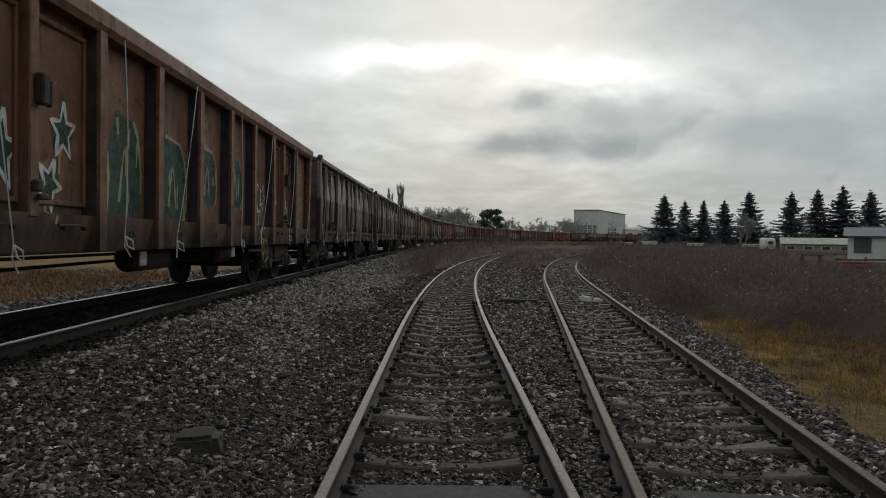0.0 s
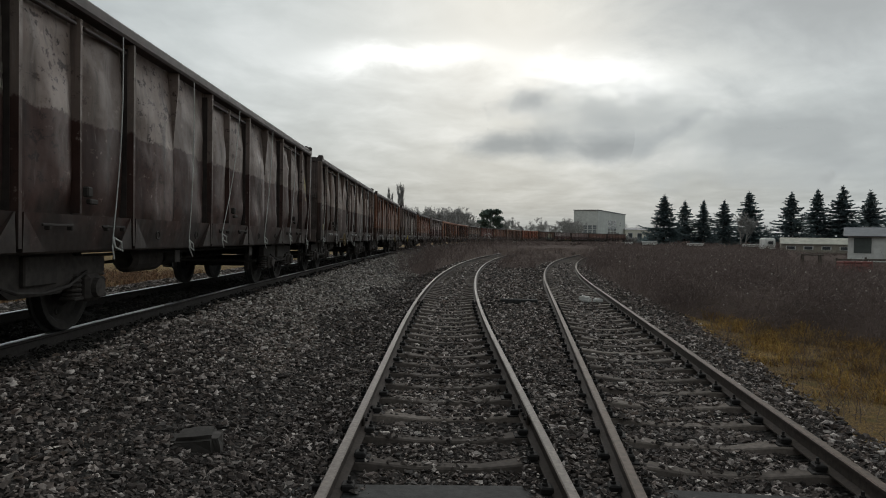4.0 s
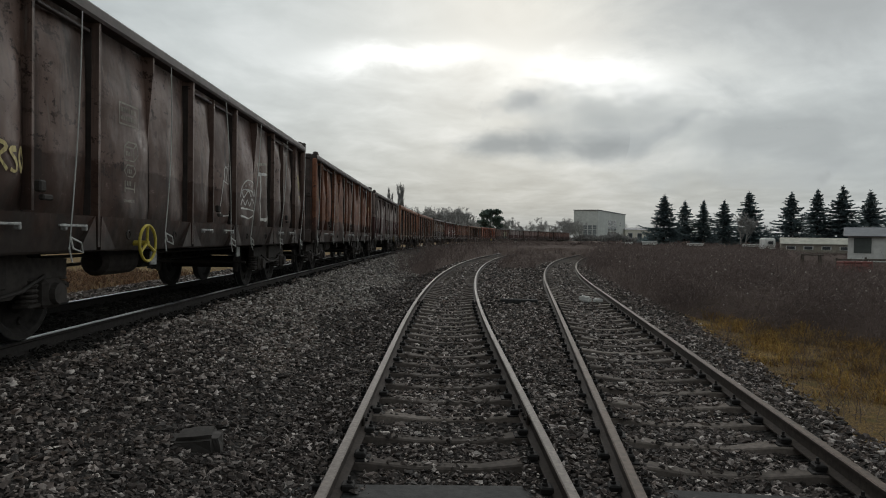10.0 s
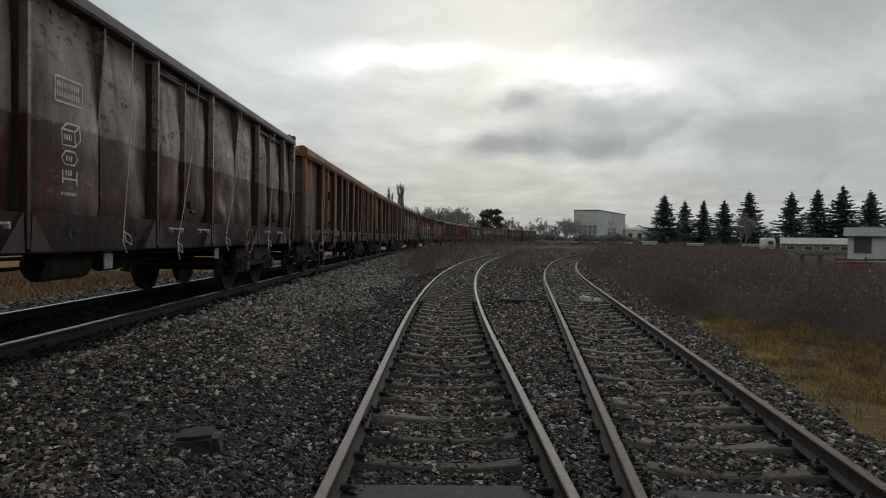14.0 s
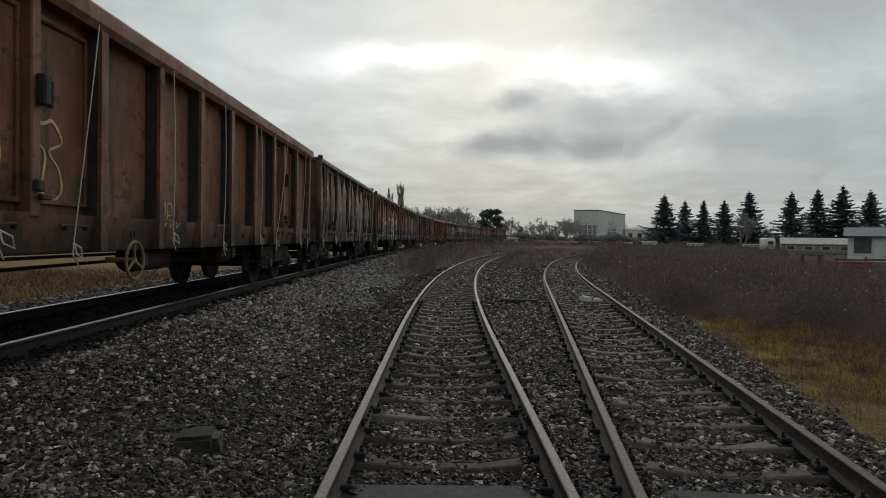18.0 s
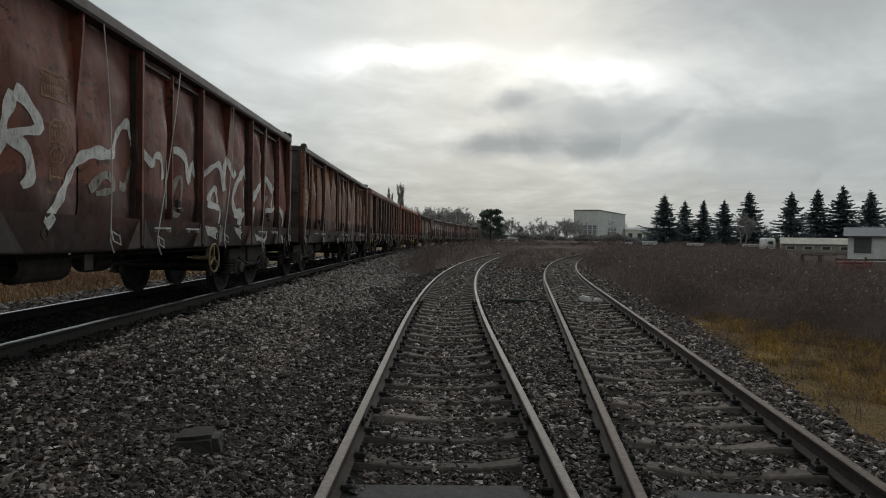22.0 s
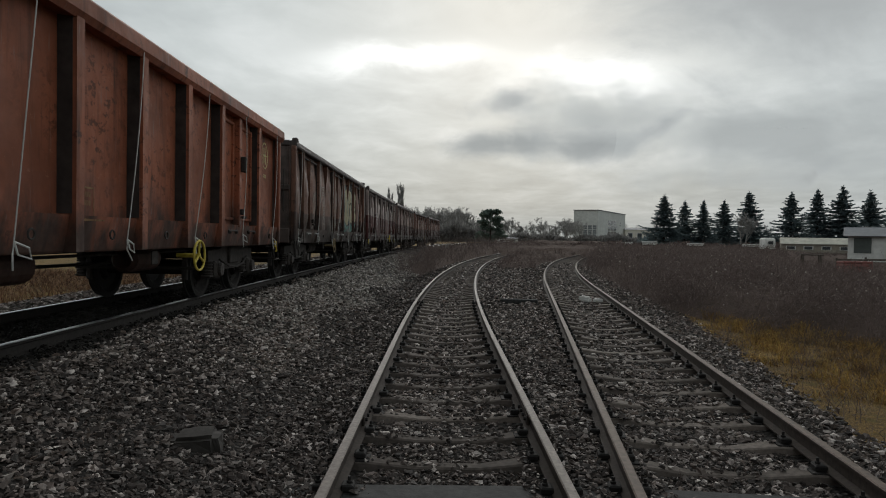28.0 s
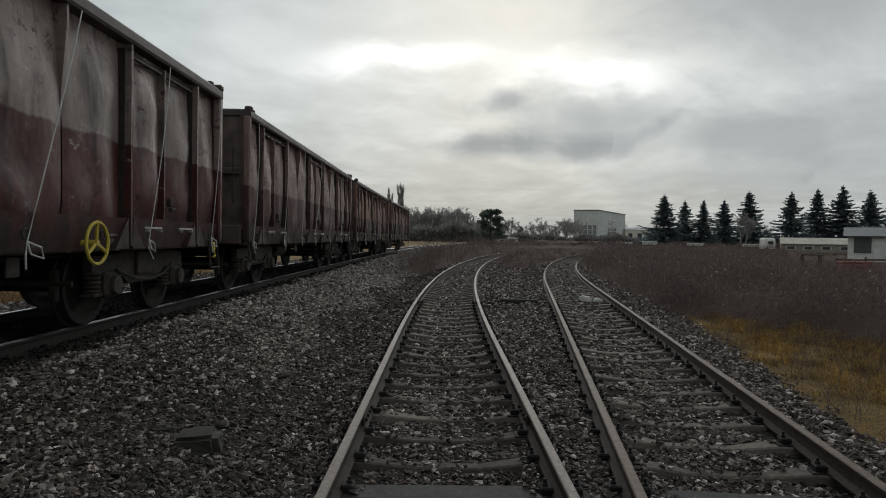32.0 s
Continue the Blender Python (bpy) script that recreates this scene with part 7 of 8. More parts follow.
def build_far_trees():
    rs = random.Random(21)
    forms = [bare_tree(15, 5, s, 0.42, 5, 3) for s in (1, 2, 3, 4)]
    # (tangent of the bearing from, to, count, distance, height low, high)
    for a0, a1, n, d, h0, h1 in ((-0.40, -0.062, 10, 330, 11, 15), (-0.062, 0.035, 24, 330, 14, 18.5), (0.012, 0.035, 3, 300, 15, 17.5), (0.035, 0.09, 10, 320, 10, 14),
                                 (0.09, 0.22, 20, 360, 9, 14), (0.186, 0.212, 4, 262, 9, 11.5), (0.185, 0.205, 2, 300, 10, 12), (0.275, 0.34, 5, 380, 9, 12), (0.34, 0.75, 12, 300, 8, 12), (0.44, 0.475, 2, 146, 7, 8.5)):
        for i in range(n):
            a = a0 + (a1 - a0) * (i + rs.uniform(0.2, 0.8)) / n
            dd = d + rs.uniform(-12, 25)
            h = rs.uniform(h0, h1) / 15
            tr, cr = rs.choice(forms)
            t = tagged(new("bare_tree"), "leafless grey tree in the far tree line", "tree", "far bare trees")
            t.location, t.rotation_euler = (a * dd, dd, 0), (0, 0, rs.uniform(0, 6))
            for nm, me in (("trunk", tr), ("crown", cr)):
                o = part(nm, me, None, t)
                o.scale = (h * 1.05, h * 1.05, h)
    pop = [bare_tree(27, 2, s, 0.78, 5, 4) for s in (8, 9)]
    for a, h, k in ((-0.0815, 0.98, 0), (-0.0665, 1.06, 1), (-0.0600, 0.74, 0)):
        t = tagged(new("poplar_tree"), "slim leafless poplar in the distance", "tree", "poplars")
        t.location = (a * 320, 320, 0)
        for nm, me in zip(("trunk", "crown"), pop[k]):
            o = part(nm, me, None, t)
            o.scale = (h * 0.62, h * 0.62, h)


def clump_cloud(n, sx, sy, sz, leaf, seed, flat=0.6):
    """Small leaf pieces spread through an uneven body: vertices and quads."""
    rs = np.random.RandomState(seed)
    c = rs.normal(0, 1, (n, 3))
    c = c / np.linalg.norm(c, axis=1)[:, None] * (rs.uniform(0.25, 1, n) ** 0.5)[:, None]
    c = c * np.array([sx, sy, sz]) * (1 + 0.25 * np.sin(c[:, :1] * 7 + seed))
    d = unit(rs.normal(0, 1, (n, 3)))
    s = unit(np.cross(d, rs.normal(0, 1, (n, 3))))
    L = leaf * rs.uniform(0.5, 1.4, n)
    return ribbons(c - d * L[:, None], c + d * L[:, None], L * 0.55, L * 0.25, s)


def build_pine():
    t = tagged(new("pine_tree"), "broad dark evergreen pine in the distance", "tree")
    d = 230.0
    t.location = (0.072 * d, d, 0)
    t.scale = (1.15, 1.15, 1.18)
    part("trunk", trunk_mb(9, 0.25, 3), BARK, t)
    vs, fs, o = [], [], 0
    rs = random.Random(5)
    for i in range(46):
        f = rs.random()
        v, q = clump_cloud(150, 1.3, 1.3, 0.6, 0.26, i + 40)
        reach = 3.9 * (1 - 0.45 * f)
        v = v + np.array([rs.uniform(-reach, reach), rs.uniform(-2, 2), 1.6 + 8.0 * f])
        vs.append(v); fs.append(q + o); o += len(v)
    part("crown", raw_mesh("crown", np.concatenate(vs), np.concatenate(fs), PINE), None, t)


def build_hedges():
    """Dark undergrowth at the foot of the far trees."""
    rs = np.random.RandomState(3)
    for label, a0, a1, d, h, n, mat in (("dark leafless thicket at the edge of the far wood", -0.42, 0.075, 262, 10.0, 15000, SCRUB), ("low dark scrub before the works building", 0.06, 0.30, 255, 5.0, 7500, SCRUB),
                                        ("dark evergreen hedge below the fir trees", 0.305, 0.80, 158, 4.2, 6500, NEEDLE), ("brown scrub along the far field", 0.20, 0.78, 125, 1.9, 5000, DRY)):
        a = rs.uniform(a0, a1, n)
        dd = d + rs.uniform(-5, 9, n)
        hh = h * (0.75 + 0.25 * np.sin(a * 90) * np.sin(a * 37 + 1)) * rs.uniform(0.35, 1.0, n)
        k = len(a)
        root = np.stack([a * dd, dd, np.zeros(k)], 1)
        out, o, vs, fs = [], 0, [], []
        for rep in range(5):
            p = root + np.stack([rs.normal(0, 0.5, k), rs.normal(0, 0.5, k), hh * rs.uniform(0.0, 0.75, k)], 1)
            dvec = unit(rs.normal(0, 1, (k, 3)) + np.array([0, 0, 1.2]))
            q = p + dvec * (hh * rs.uniform(0.2, 0.45, k))[:, None]
            v, f = ribbons(p, q, np.full(k, 0.10 + 0.0009 * d), np.full(k, 0.05), unit(np.cross(dvec, rs.normal(0, 1, (k, 3)))))
            vs.append(v); fs.append(f + o); o += len(v)
        me = raw_mesh("hedge", np.concatenate(vs), np.concatenate(fs), mat)
        tagged(new("hedge", me), label, "hedge", kind="stuff")


build_firs()
build_far_trees()
build_pine()
build_hedges()

# ---------- buildings and things in the distance ----------
CONCRETE = plain("stained_grey_render", (0.58, 0.585, 0.55), 0.9, 0, 0.14, 0.8)
CREAM = plain("pale_cream_wall", (0.72, 0.68, 0.58), 0.85, 0, 0.12, 1.2)
GLASSY = plain("dark_window_glass", (0.05, 0.055, 0.06), 0.15, 0, 0.3, 1.0, 0.5)
# these panes are pale because a bright reflection is painted into the colour
PALEGLASS = plain("pale_reflecting_window_glass", (0.20, 0.215, 0.22), 0.25, 0, 0.3, 1.0, 0.5)
PALEROOF = plain("pale_weathered_sheet_roof", (0.44, 0.42, 0.36), 0.8, 0, 0.2, 1.5)
DUN = plain("dun_board_wall", (0.26, 0.23, 0.19), 0.85, 0, 0.3, 1.5)
ROOF = plain("grey_sheet_roof", (0.15, 0.155, 0.165), 0.55, 0, 0.15, 2.0)
GREEN = plain("grey_green_shutter", (0.085, 0.095, 0.088), 0.7, 0, 0.2, 3.0)
PALE = plain("dull_white_boards", (0.62, 0.61, 0.58), 0.8, 0, 0.15, 2.0)
TIMBER = plain("weathered_fence_timber", (0.085, 0.070, 0.058), 0.9, 0, 0.35, 6.0)
RED = plain("faded_red_paint", (0.20, 0.075, 0.064), 0.7, 0, 0.3, 3.0)


def wall_box(name, c, s, mat, parent, label=""):
    return part(name, MB().box(c, s, 0.02), mat, parent, label)


def build_works():
    """Three-storey works building with windows on two faces; its own x runs along the long face."""
    w = tagged(new("works_building"), "flat-roofed grey works building with tall windows", "building")
    w.matrix_basis = pose(68.5, 290, 0, 0, 0, math.degrees(math.atan2(50, 26)))
    H, L, W = 14.8, 56.0, 11.0
    part("wall", MB().box((L / 2, 0.15, H / 2), (L, 0.3, H), 0.02), CONCRETE, w)
    part("wall", MB().box((0.15, W / 2, H / 2), (0.3, W - 0.6, H), 0.02), CONCRETE, w)
    part("wall", MB().box((L / 2, W - 0.15, H / 2), (L, 0.3, H), 0.02), CONCRETE, w)
    part("wall", MB().box((L - 0.15, W / 2, H / 2), (0.3, W - 0.6, H), 0.02), CONCRETE, w)
    part("roof", MB().box((L / 2, W / 2, H + 0.12), (L + 0.7, W + 0.7, 0.3), 0.05), ROOF, w)

    def window(x, z, ww, hh, face):
        fr = MB()
        gl = MB()
        if face == "long":
            gl.box((x, -0.02, z), (ww, 0.06, hh), 0.01)
            for i in range(3):
                fr.box((x - ww / 2 + ww * i / 2, -0.06, z), (0.12, 0.08, hh), 0.01)
            for i in range(3):
                fr.box((x, -0.06, z - hh / 2 + hh * i / 2), (ww, 0.08, 0.12), 0.01)
        else:
            gl.box((-0.02, x, z), (0.06, ww, hh), 0.01)
            for i in range(2):
                fr.box((-0.06, x - ww / 2 + ww * i, z), (0.08, 0.12, hh), 0.01)
            fr.box((-0.06, x, z), (0.08, ww, 0.12), 0.01)
        o = part("window", fr, PALE, w)
        part("pane", gl, GLASSY if face == "long" else PALEGLASS, o)
    # a tall dark window wall on the long face, pale panes low on the short one
    for x in (21, 27, 33):
        for z in (4.6, 7.2, 9.8):
            window(x, z, 5.2, 2.3, "long")
    window(44, 9.6, 3.4, 2.0, "long")
    for y in (1.5, 3.6, 5.7):
        for z in (3.2, 5.2, 7.2):
            window(y, z, 1.85, 1.75, "short")


def build_low(label, a, d, width, depth, h, roof, mat, turn=0.0, windows=0, base=0.0, cover=None):
    w = tagged(new("low_building"), label, "building")
    w.matrix_basis = pose(a * d, d, base, 0, 0, turn)
    part("wall", MB().box((0, 0.1, h / 2), (width, 0.2, h), 0.02), mat, w)
    part("wall", MB().box((0, depth - 0.1, h / 2), (width, 0.2, h), 0.02), mat, w)
    for s in (-1, 1):
        part("gable", MB().prism([(0.2, 0), (depth - 0.2, 0), (depth - 0.2, h), (depth / 2, h + roof), (0.2, h)], "x", s * width / 2 - 0.1, s * width / 2 + 0.1), mat, w)
    k = math.hypot(depth / 2 + 0.3, roof)
    ang = math.degrees(math.atan2(roof, depth / 2 + 0.3))
    for s in (-1, 1):
        m = pose(0, 0, 0, s * -ang if s > 0 else ang).to_3x3()
        part("roof_slope", MB().box((0, depth / 2 + s * (depth / 4 + 0.15), h + roof / 2 + 0.03), (width + 0.5, k, 0.10), 0.02, m), cover or ROOF, w)
    for i in range(windows):
        x = -width / 2 + width * (i + 0.5) / windows
        f = part("window", MB().box((x, -0.03, h * 0.58), (width / windows * 0.55, 0.08, h * 0.42), 0.02), PALE, w)
        part("pane", MB().box((x, -0.085, h * 0.58), (width / windows * 0.45, 0.04, h * 0.34), 0.01), GLASSY, f)
    return w


def build_shed():
    """White site hut with grey-green shutters under a sheet roof."""
    w = tagged(new("site_hut"), "white wooden hut with grey-green shutters, sheet roof", "hut")
    w.matrix_basis = pose(37.1, 60.0, -0.1, 0, 0, -32)
    for z in range(9):
        part("board", MB().box((3.0, 0.05, 0.32 + z * 0.27), (6.0, 0.06, 0.262), 0.012), PALE, w)
        part("board", MB().box((0.05, 2.0, 0.32 + z * 0.27), (0.06, 3.86, 0.262), 0.012), PALE, w)
    part("wall", MB().box((3.05, 2.05, 1.35), (5.85, 3.8, 2.4), 0.02), PALE, w)
    for x in (1.15, 3.75, 5.3):
        s = part("shutter", MB().box((x, -0.01, 1.62), (1.35 if x < 5 else 0.9, 0.06, 1.4), 0.01), GREEN, w)
        part("shutter_rail", MB().box((x, -0.05, 1.62), (1.25 if x < 5 else 0.8, 0.03, 0.07), 0.005), GREEN, s)
    part("door", MB().box((2.45, -0.01, 1.25), (0.85, 0.06, 1.95), 0.01), PALE, w)
    for s, y in ((1, 0.75), (-1, 3.25)):
        part("roof_slope", MB().box((3.0, y, 2.88), (6.7, 2.75, 0.06), 0.015, pose(0, 0, 0, 18 * s).to_3x3()), ROOF, w)
    part("foundation", MB().box((3.0, 2.0, 0.09), (6.1, 4.1, 0.2), 0.02), CONCRETE, w)


def build_fence():
    f = tagged(new("fence"), "old grey timber fence with leaning posts", "fence")
    for i in range(10):
        x = 22.9 + i * 1.7
        part("post", MB().box((x, 38.0 + 0.05 * i, 0.36), (0.10, 0.10, 1.0 + 0.1 * (i * 29 % 4)), 0.02, pose(0, 0, 0, 0, (i * 37 % 7 - 3) * 0.9).to_3x3()), TIMBER, f)
    for z in (0.02, 0.74):
        for i in range(9):
            x = 23.75 + i * 1.7
            part("rail", MB().box((x, 37.9 + 0.05 * i, z + 0.02 * math.sin(i * 2.0)), (1.74, 0.05, 0.10), 0.012), TIMBER, f)
    # a rough trestle beside the fence
    t = tagged(new("trestle"), "rough weathered timber trestle beside the hut", "trestle")
    t.matrix_basis = pose(25.6, 45.5, -0.35, 0, 0, -8)
    part("plank", MB().box((0, 0, 1.22), (1.5, 0.5, 0.08), 0.015), TIMBER, t)
    for sx in (-1, 1):
        for sy in (-1, 1):
            part("leg", MB().box((sx * 0.6, sy * 0.2, 0.60), (0.09, 0.09, 1.24), 0.015, pose(0, 0, 0, sy * 5, sx * -4).to_3x3()), TIMBER, t)
    for i, (x, s) in enumerate(((22.85, 0.72), (23.85, 0.62))):
        b = tagged(new("red_crate"), "faded red crate standing by the fence", "crate", "crates by the fence")
        b.location = (x, 37.1, -0.16)
        for k in range(5):
            part("slat", MB().box((0, 0, 0.10 + k * 0.17), (0.95 * s, 0.7, 0.15), 0.03), RED, b)
        for sx in (-1, 1):
            part("batten", MB().box((sx * 0.4 * s, -0.37, 0.44), (0.08, 0.04, 0.86), 0.01), RED, b)


def build_small():
    # white caravan-like box and the pale long shelter beyond the field
    w = tagged(new("white_cabin"), "small white cabin at the edge of the field", "cabin")
    w.location = (0.4955 * 105, 105, 0)
    part("body", MB().box((0, 0, 1.35), (1.7, 2.2, 2.1), 0.25), PALE, w)
    part("skirt", MB().box((0, 0, 0.22), (1.5, 2.0, 0.35), 0.03), M["soot"], w)
    part("window", MB().box((0, -1.11, 1.6), (0.8, 0.03, 0.5), 0.01), GLASSY, w)
    build_low("long low shelter with a pale sheet roof", 0.572, 98, 9.4, 3.6, 1.30, 0.95, DUN, -24, 4, 0.15, PALEROOF)
    build_low("pale low annex beside the works", 0.300, 335, 15.0, 9, 7.0, 0.9, CREAM, 6, 3)
    build_low("white low shed among the scrub", 0.150, 262, 14.0, 6, 1.9, 0.9, CONCRETE, -8, 3, 0.0)
    build_low("grey low shed among the scrub", 0.098, 248, 8.0, 5, 1.6, 0.7, CONCRETE, 4, 2, 0.0)
    # stacked pale slabs far off in the field
    for a, d, n in ((0.315, 122, 3), (0.385, 118, 2), (0.47, 116, 2), (0.278, 128, 2)):
        s = tagged(new("slab_stack"), "low stack of pale concrete slabs", "slabs", "slab stacks")
        s.location = (a * d, d, 0.85)
        for k in range(n):
            part("slab", MB().box((0.1 * (k % 2), 0, 0.12 + k * 0.25), (2.6, 1.2, 0.2), 0.03), CONCRETE, s)
        part("bearer", MB().box((0, 0, -0.36), (2.4, 1.0, 0.74), 0.02), TIMBER, s)


build_works()
build_shed()
build_fence()
build_small()

# ---------- things on the ballast ----------
def rough_block(name, size, mat, seed, label, category, m):
    """A broken block with uneven faces and worn edges."""
    bm = bmesh.new()
    bmesh.ops.create_cube(bm, size=1.0)
    bmesh.ops.bevel(bm, geom=bm.edges[:], offset=0.16, segments=2, affect="EDGES")
    bmesh.ops.subdivide_edges(bm, edges=bm.edges[:], cuts=1, use_grid_fill=True)
    for v in bm.verts:
        v.co += Vector((noise.noise(v.co * 2.3 + Vector((seed, 0, 0))), noise.noise(v.co * 2.3 + Vector((0, seed, 0))), noise.noise(v.co * 2.3 + Vector((0, 0, seed))))) * 0.09
        v.co = Vector((v.co.x * size[0], v.co.y * size[1], v.co.z * size[2]))
    me = bpy.data.meshes.new(name)
    bm.to_mesh(me)
    bm.free()
    me.materials.append(mat)
    ob = tagged(new(name, me), label, category)
    ob.matrix_basis = m
    return ob


DARKSTONE = plain("dark_damp_stone", (0.042, 0.037, 0.033), 0.75, 0, 0.4, 14, 0.3, 0.5)
rough_block("stone_block", (0.36, 0.28, 0.22), DARKSTONE, 2.0, "dark squared stone block lying on the ballast", "stone", pose(-1.84, 4.93, 0.10, 4, -3, 8))
rough_block("flat_stone", (0.26, 0.20, 0.13), DARKSTONE, 5.0, "flat dark stone beside the squared block", "stone", pose(-2.22, 5.02, 0.165, 0, 0, 30))
rough_block("rubble_lump", (0.32, 0.22, 0.15), PALE, 9.0, "pale crumpled lump lying between the rails", "rubbish", pose(3.98, 18.2, 0.05, 0, 8, -20))
rough_block("rubble_lump", (0.24, 0.16, 0.10), PALE, 4.0, "small pale lump lying between the rails", "rubbish", pose(4.26, 17.9, 0.04, 0, 0, 15))
pl = tagged(new("timber_baulk"), "dark timber baulk lying between the two sidings", "timber")
pl.matrix_basis = pose(2.02, 17.2, 0.0, 0, 0, -4)
part("beam", MB().box((0, 0, 0.05), (0.98, 0.18, 0.12), 0.02), WOOD, pl)

# ---------- ballast stones ----------
def ballast_stones():
    rs = np.random.RandomState(17)
    cube = np.array([(-1, -1, -1), (1, -1, -1), (1, 1, -1), (-1, 1, -1), (-1, -1, 1), (1, -1, 1), (1, 1, 1), (-1, 1, 1)]) * 0.72
    tri = np.array([(0, 2, 1), (0, 3, 2), (4, 5, 6), (4, 6, 7), (0, 1, 5), (0, 5, 4), (1, 2, 6), (1, 6, 5), (2, 3, 7), (2, 7, 6), (3, 0, 4), (3, 4, 7)])
    X, Y, S = [], [], []
    for y0, y1, dens, size in ((2.9, 5.5, 1500, 0.0165), (5.5, 9, 1050, 0.0185), (9, 15, 480, 0.024), (15, 25, 170, 0.034), (25, 48, 50, 0.048)):
        w0, w1 = -0.72 * y1 - 0.5, 0.72 * y1 + 0.5
        w0, w1 = max(w0, -8.5), min(w1, 9.5)
        n = int((y1 - y0) * (w1 - w0) * dens)
        X.append(rs.uniform(w0, w1, n)); Y.append(rs.uniform(y0, y1, n)); S.append(size * rs.lognormal(0, 0.36, n))
    x, y, s = np.concatenate(X), np.concatenate(Y), np.clip(np.concatenate(S), 0.006, 0.030 + 0.0008 * np.concatenate(Y))
    u, r, l = bank_u(x, y), x - right_line(y), x - left_line(y)
    edge = 1.45 + 0.075 * np.clip(y - 6, 0, 12) + rs.normal(0, 0.14, len(x))
    ok = (np.abs(x) < 0.72 * y + 0.4) & (u > -3.7) & (r < edge)
    # dark matted bed between the rails of the main track keeps few loose stones
    ok &= (np.abs(u) > 1.0) | (rs.uniform(0, 1, len(x)) < 0.45)
    for a, half in ((l, 0.7525), (r, 0.78)):
        ok &= np.abs(np.abs(a) - half) > 0.085 + s
    first = {0: -3.0 + 0.16, 1: -1.0 + 0.05}
    z = ground_z(x, y) + 0.004
    for a, y0 in ((l, first[0]), (r, first[1])):
        ph = np.abs(((y - y0) / 0.65 + 0.5) % 1 - 0.5) * 0.65
        on = (np.abs(a) < 1.27) & (ph < 0.075 + 0.02 * np.sin(x * 9))
        ins = (np.abs(a) < 0.75)
        idx = np.round((y - y0) / 0.65)
        bury = np.abs(np.sin(idx * 12.9898 + y0) * 43758.5453) % 1.0
        ok &= ~(on & ins & (rs.uniform(0, 1, len(x)) > (0.06 + 0.38 * bury + 0.16 * (np.abs(a) < 0.5) * np.sin(x * 5 + y * 3)) * (1 - 0.6 * smooth(6.5, 10, y))))
        ok &= ~(on & ~ins & (rs.uniform(0, 1, len(x)) > 0.92))
        seat = RAIL_Z - 0.166 + np.interp(np.abs(a), [0.25, 0.60, 0.98, 1.22], [-0.034, 0.014, 0.016, 0.0])
        z = np.where(on, np.maximum(z, seat), z)
        z = np.where((np.abs(a) > 0.80) & (np.abs(a) < 1.5), np.maximum(z, RAIL_Z - 0.165 + 0.01), z)
    x, y, s, z, u = x[ok], y[ok], s[ok], z[ok], u[ok]
    n = len(x)
    base = cube[None] * np.array([1, 1, 1, 1, 0.62, 0.62, 0.62, 0.62])[None, :, None] + rs.uniform(-0.45, 0.45, (n, 8, 3))
    base = base * (s[:, None] * np.stack([rs.uniform(0.9, 1.6, n), rs.uniform(0.6, 1.1, n), rs.uniform(0.4, 0.8, n)], 1))[:, None, :]
    a, b = rs.uniform(0, 6.283, n), rs.normal(0, 0.55, n)
    ca, sa, cb, sb = np.cos(a), np.sin(a), np.cos(b), np.sin(b)
    px, py, pz = base[..., 0], base[..., 1], base[..., 2]
    py, pz = py * cb[:, None] - pz * sb[:, None], py * sb[:, None] + pz * cb[:, None]
    qx, qy = px * ca[:, None] - py * sa[:, None], px * sa[:, None] + py * ca[:, None]
    V = np.stack([qx + x[:, None], qy + y[:, None], pz + (z + s * rs.uniform(-0.1, 0.8, n))[:, None]], -1).reshape(-1, 3)
    F = (np.arange(n)[:, None, None] * 8 + tri[None]).reshape(-1, 3)
    mat = island_vary("ballast_stone", [(0.0, (0.026, 0.020, 0.016)), (0.30, (0.092, 0.072, 0.058)), (0.48, (0.165, 0.118, 0.094)), (0.56, (0.182, 0.143, 0.126)), (0.80, (0.312, 0.256, 0.226)), (1.0, (0.70, 0.62, 0.57))], 0.75, 0.35, 45)
    dark = island_vary("oily_ballast_stone", [(0.0, (0.020, 0.016, 0.014)), (0.5, (0.062, 0.048, 0.042)), (0.86, (0.150, 0.119, 0.104)), (1.0, (0.60, 0.53, 0.49))], 0.75, 0.3, 45)
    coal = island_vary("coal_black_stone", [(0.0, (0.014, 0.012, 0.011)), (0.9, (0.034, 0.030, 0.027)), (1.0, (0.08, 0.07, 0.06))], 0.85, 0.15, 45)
    pale = island_vary("clean_pale_ballast_stone", [(0.0, (0.09, 0.077, 0.068)), (0.45, (0.24, 0.208, 0.183)), (0.88, (0.45, 0.405, 0.362)), (1.0, (0.68, 0.63, 0.58))], 0.75, 0.35, 45)
    me = raw_mesh("ballast", V, F, [mat, dark, coal, pale])
    lx = x - left_line(y)
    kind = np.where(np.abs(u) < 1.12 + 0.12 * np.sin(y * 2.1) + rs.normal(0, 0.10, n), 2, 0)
    worn = ((lx > -1.75 + 0.25 * np.sin(y * 1.3)) & (rs.uniform(0, 1, n) < 0.62))
    worn |= (lx < -0.85) & (lx > -2.05 + 0.3 * np.sin(y * 0.9)) & (rs.uniform(0, 1, n) < 0.85)
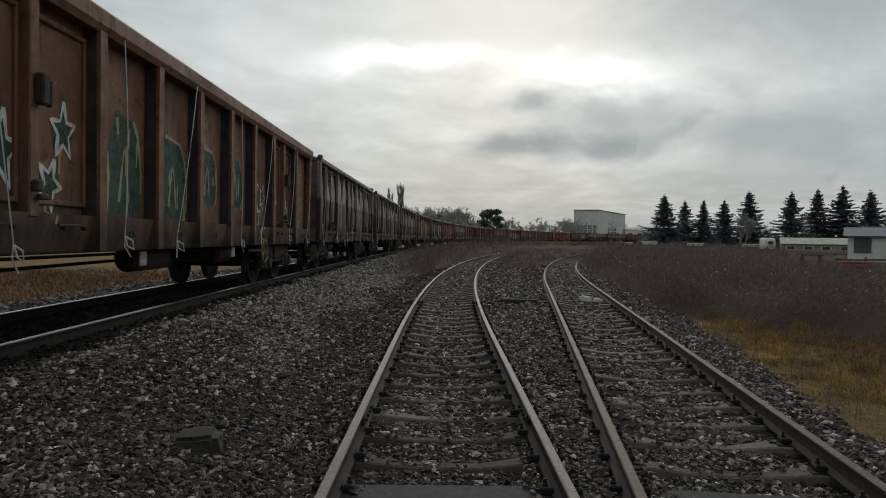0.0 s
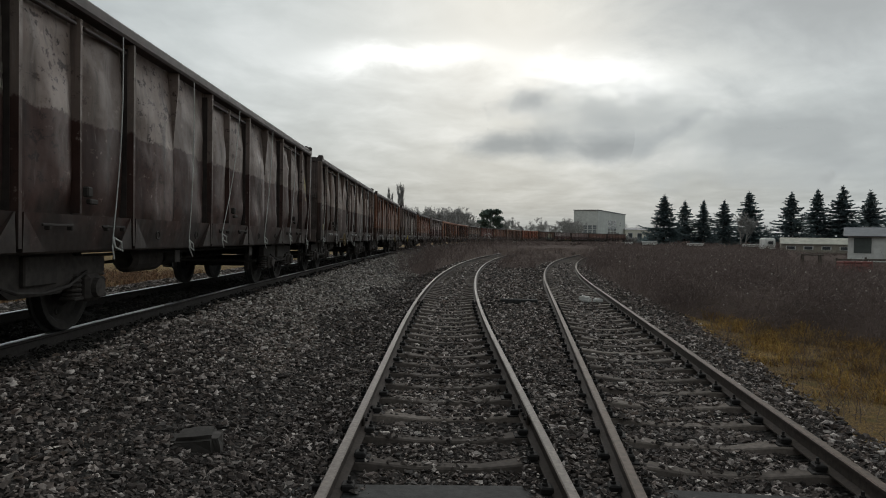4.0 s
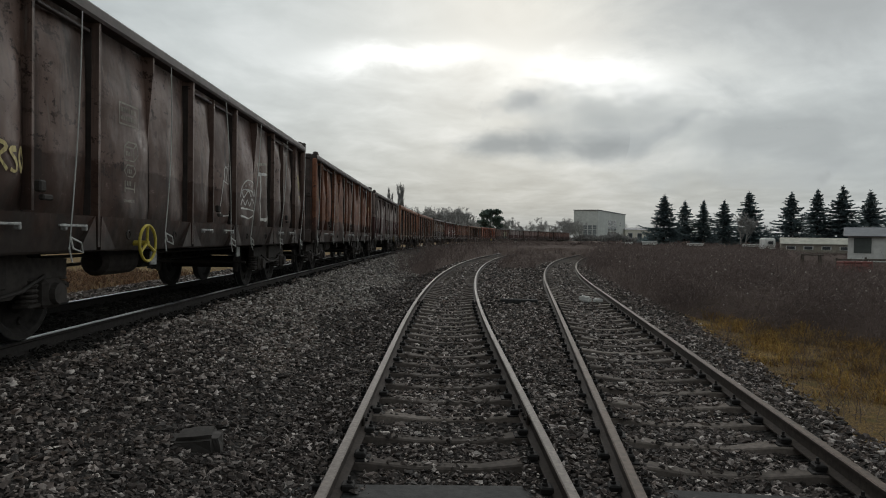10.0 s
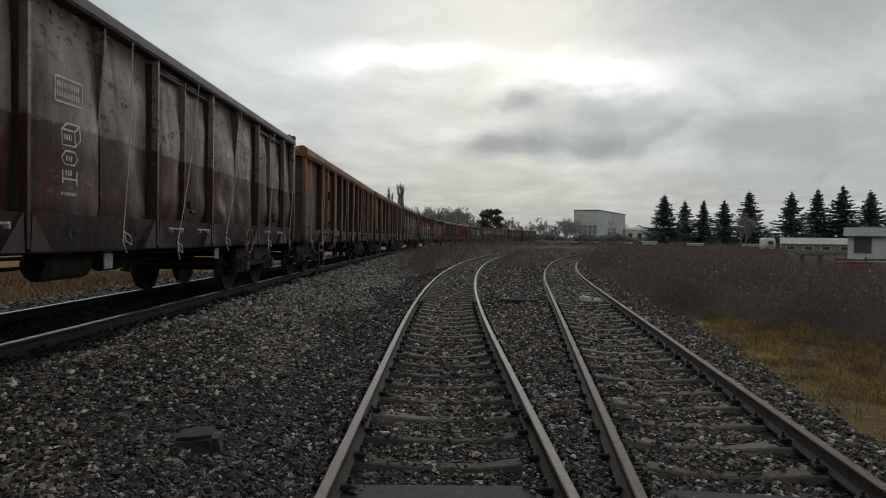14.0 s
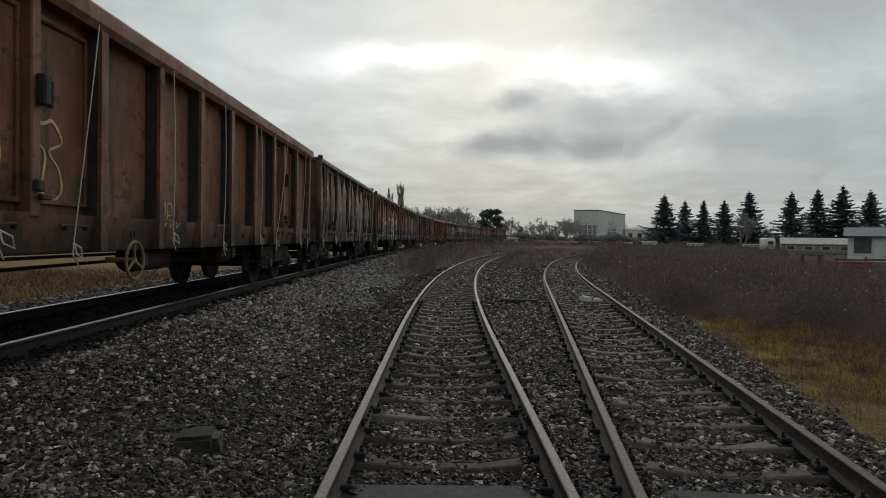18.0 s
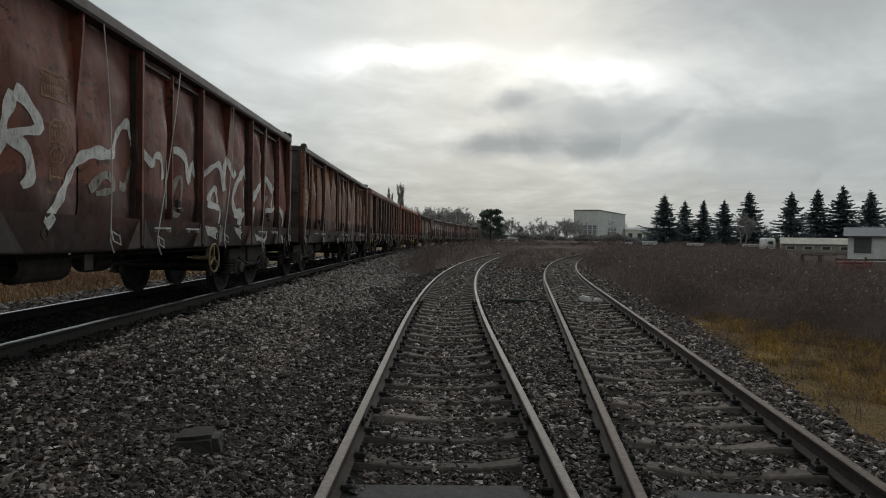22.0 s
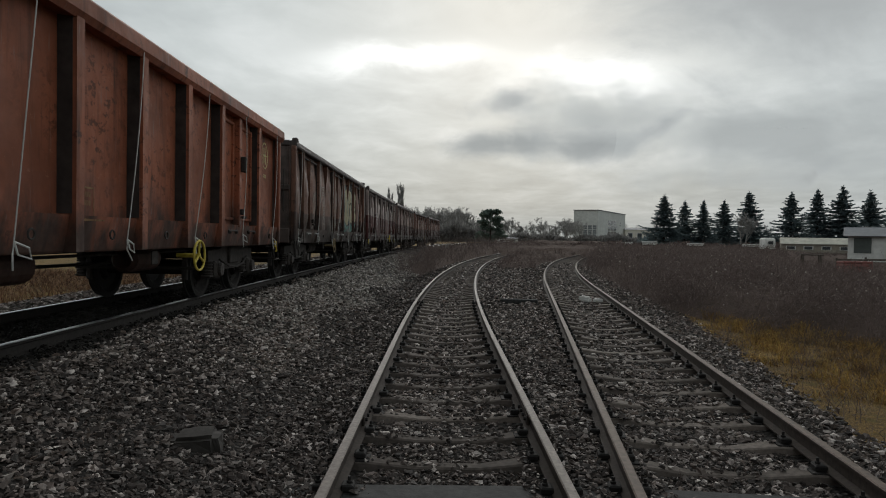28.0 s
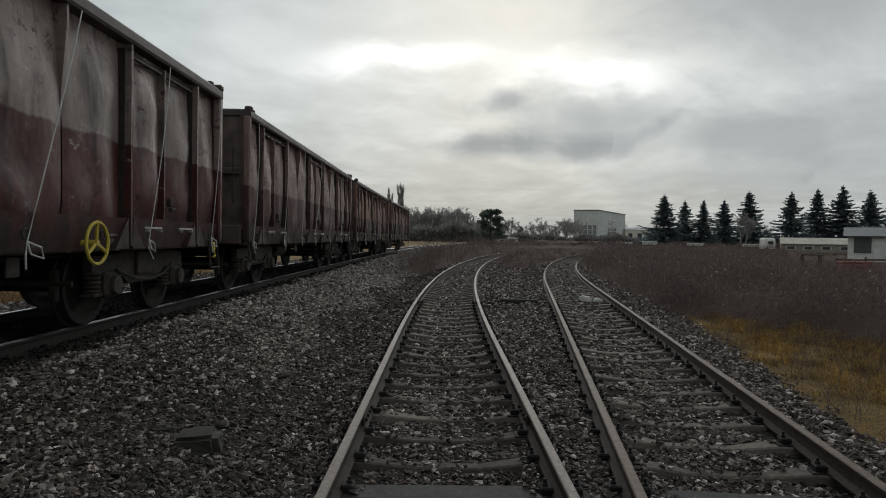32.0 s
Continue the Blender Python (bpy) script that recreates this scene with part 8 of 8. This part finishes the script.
    damp = (np.sin(x * 1.1 + 1.0) * np.sin(y * 0.9 + x * 0.5) + 0.5 * np.sin(x * 2.7 - y * 1.9) > 0.15) & (y < 9) & (rs.uniform(0, 1, n) < 0.6)
    damp |= (y < 6.2) & (rs.uniform(0, 1, n) < 0.68)
    kind = np.where((kind == 0) & (worn | damp), 1, kind)
    fresh = (u > 1.2) & (lx < -1.7) & (rs.uniform(0, 1, n) < np.clip((y - 6) / 12, 0.0, 0.92))
    kind = np.where((kind == 0) & fresh, 3, kind).astype(np.int32)
    me.polygons.foreach_set("material_index", np.repeat(kind, 12))
    tagged(new("ballast", me), "loose angular grey ballast stones along the tracks", "ballast", kind="stuff")


ballast_stones()


# ---------- movement ----------
def travelled(t):
    """Metres that the train has come since the start."""
    return 6.9426 * t + 0.013564 * t * t + 6.466e-5 * t ** 3


def motions():
    # where the middle of each wagon is on the track at the start
    s = 17.38 - LENGTH[STYLE[0][0]]
    times = [k * 0.5 for k in range(65)]
    starts = []
    for (kind, *_), w in zip(STYLE, TRAIN):
        mid = s + LENGTH[kind] / 2 + (0.08 if kind == "bulged" else 0.0)
        s += LENGTH[kind]
        rows = []
        for t in times:
            c = mid - travelled(t)
            x0, y0, h0 = train_line(c - PIVOT[kind])
            x1, y1, h1 = train_line(c + PIVOT[kind])
            rows.append((t, pose(float(x0 + x1) / 2, float(y0 + y1) / 2, TRAIN_Z, 0, 0, math.degrees(math.atan2(y1 - y0, x1 - x0)))))
        walk(w, rows)
    # the wheels roll without slipping
    turn, t, spin = [], 0.0, []
    while t < 32.0:
        spin.append(t)
        t += 2 / 30
    spin.append(32.0)
    for ws in WHEELSETS:
        x, y, z = ws.location
        walk(ws, [(t, pose(x, y, z, 0, -math.degrees(travelled(t) / 0.46), 0)) for t in spin])

    # the clouds drift slowly to the left
    for c in CLOUDS:
        x, y, z = c.location
        walk(c, [(0.0, pose(x + 30, y, z)), (16.0, pose(x, y, z)), (32.0, pose(x - 30, y, z))])


motions()
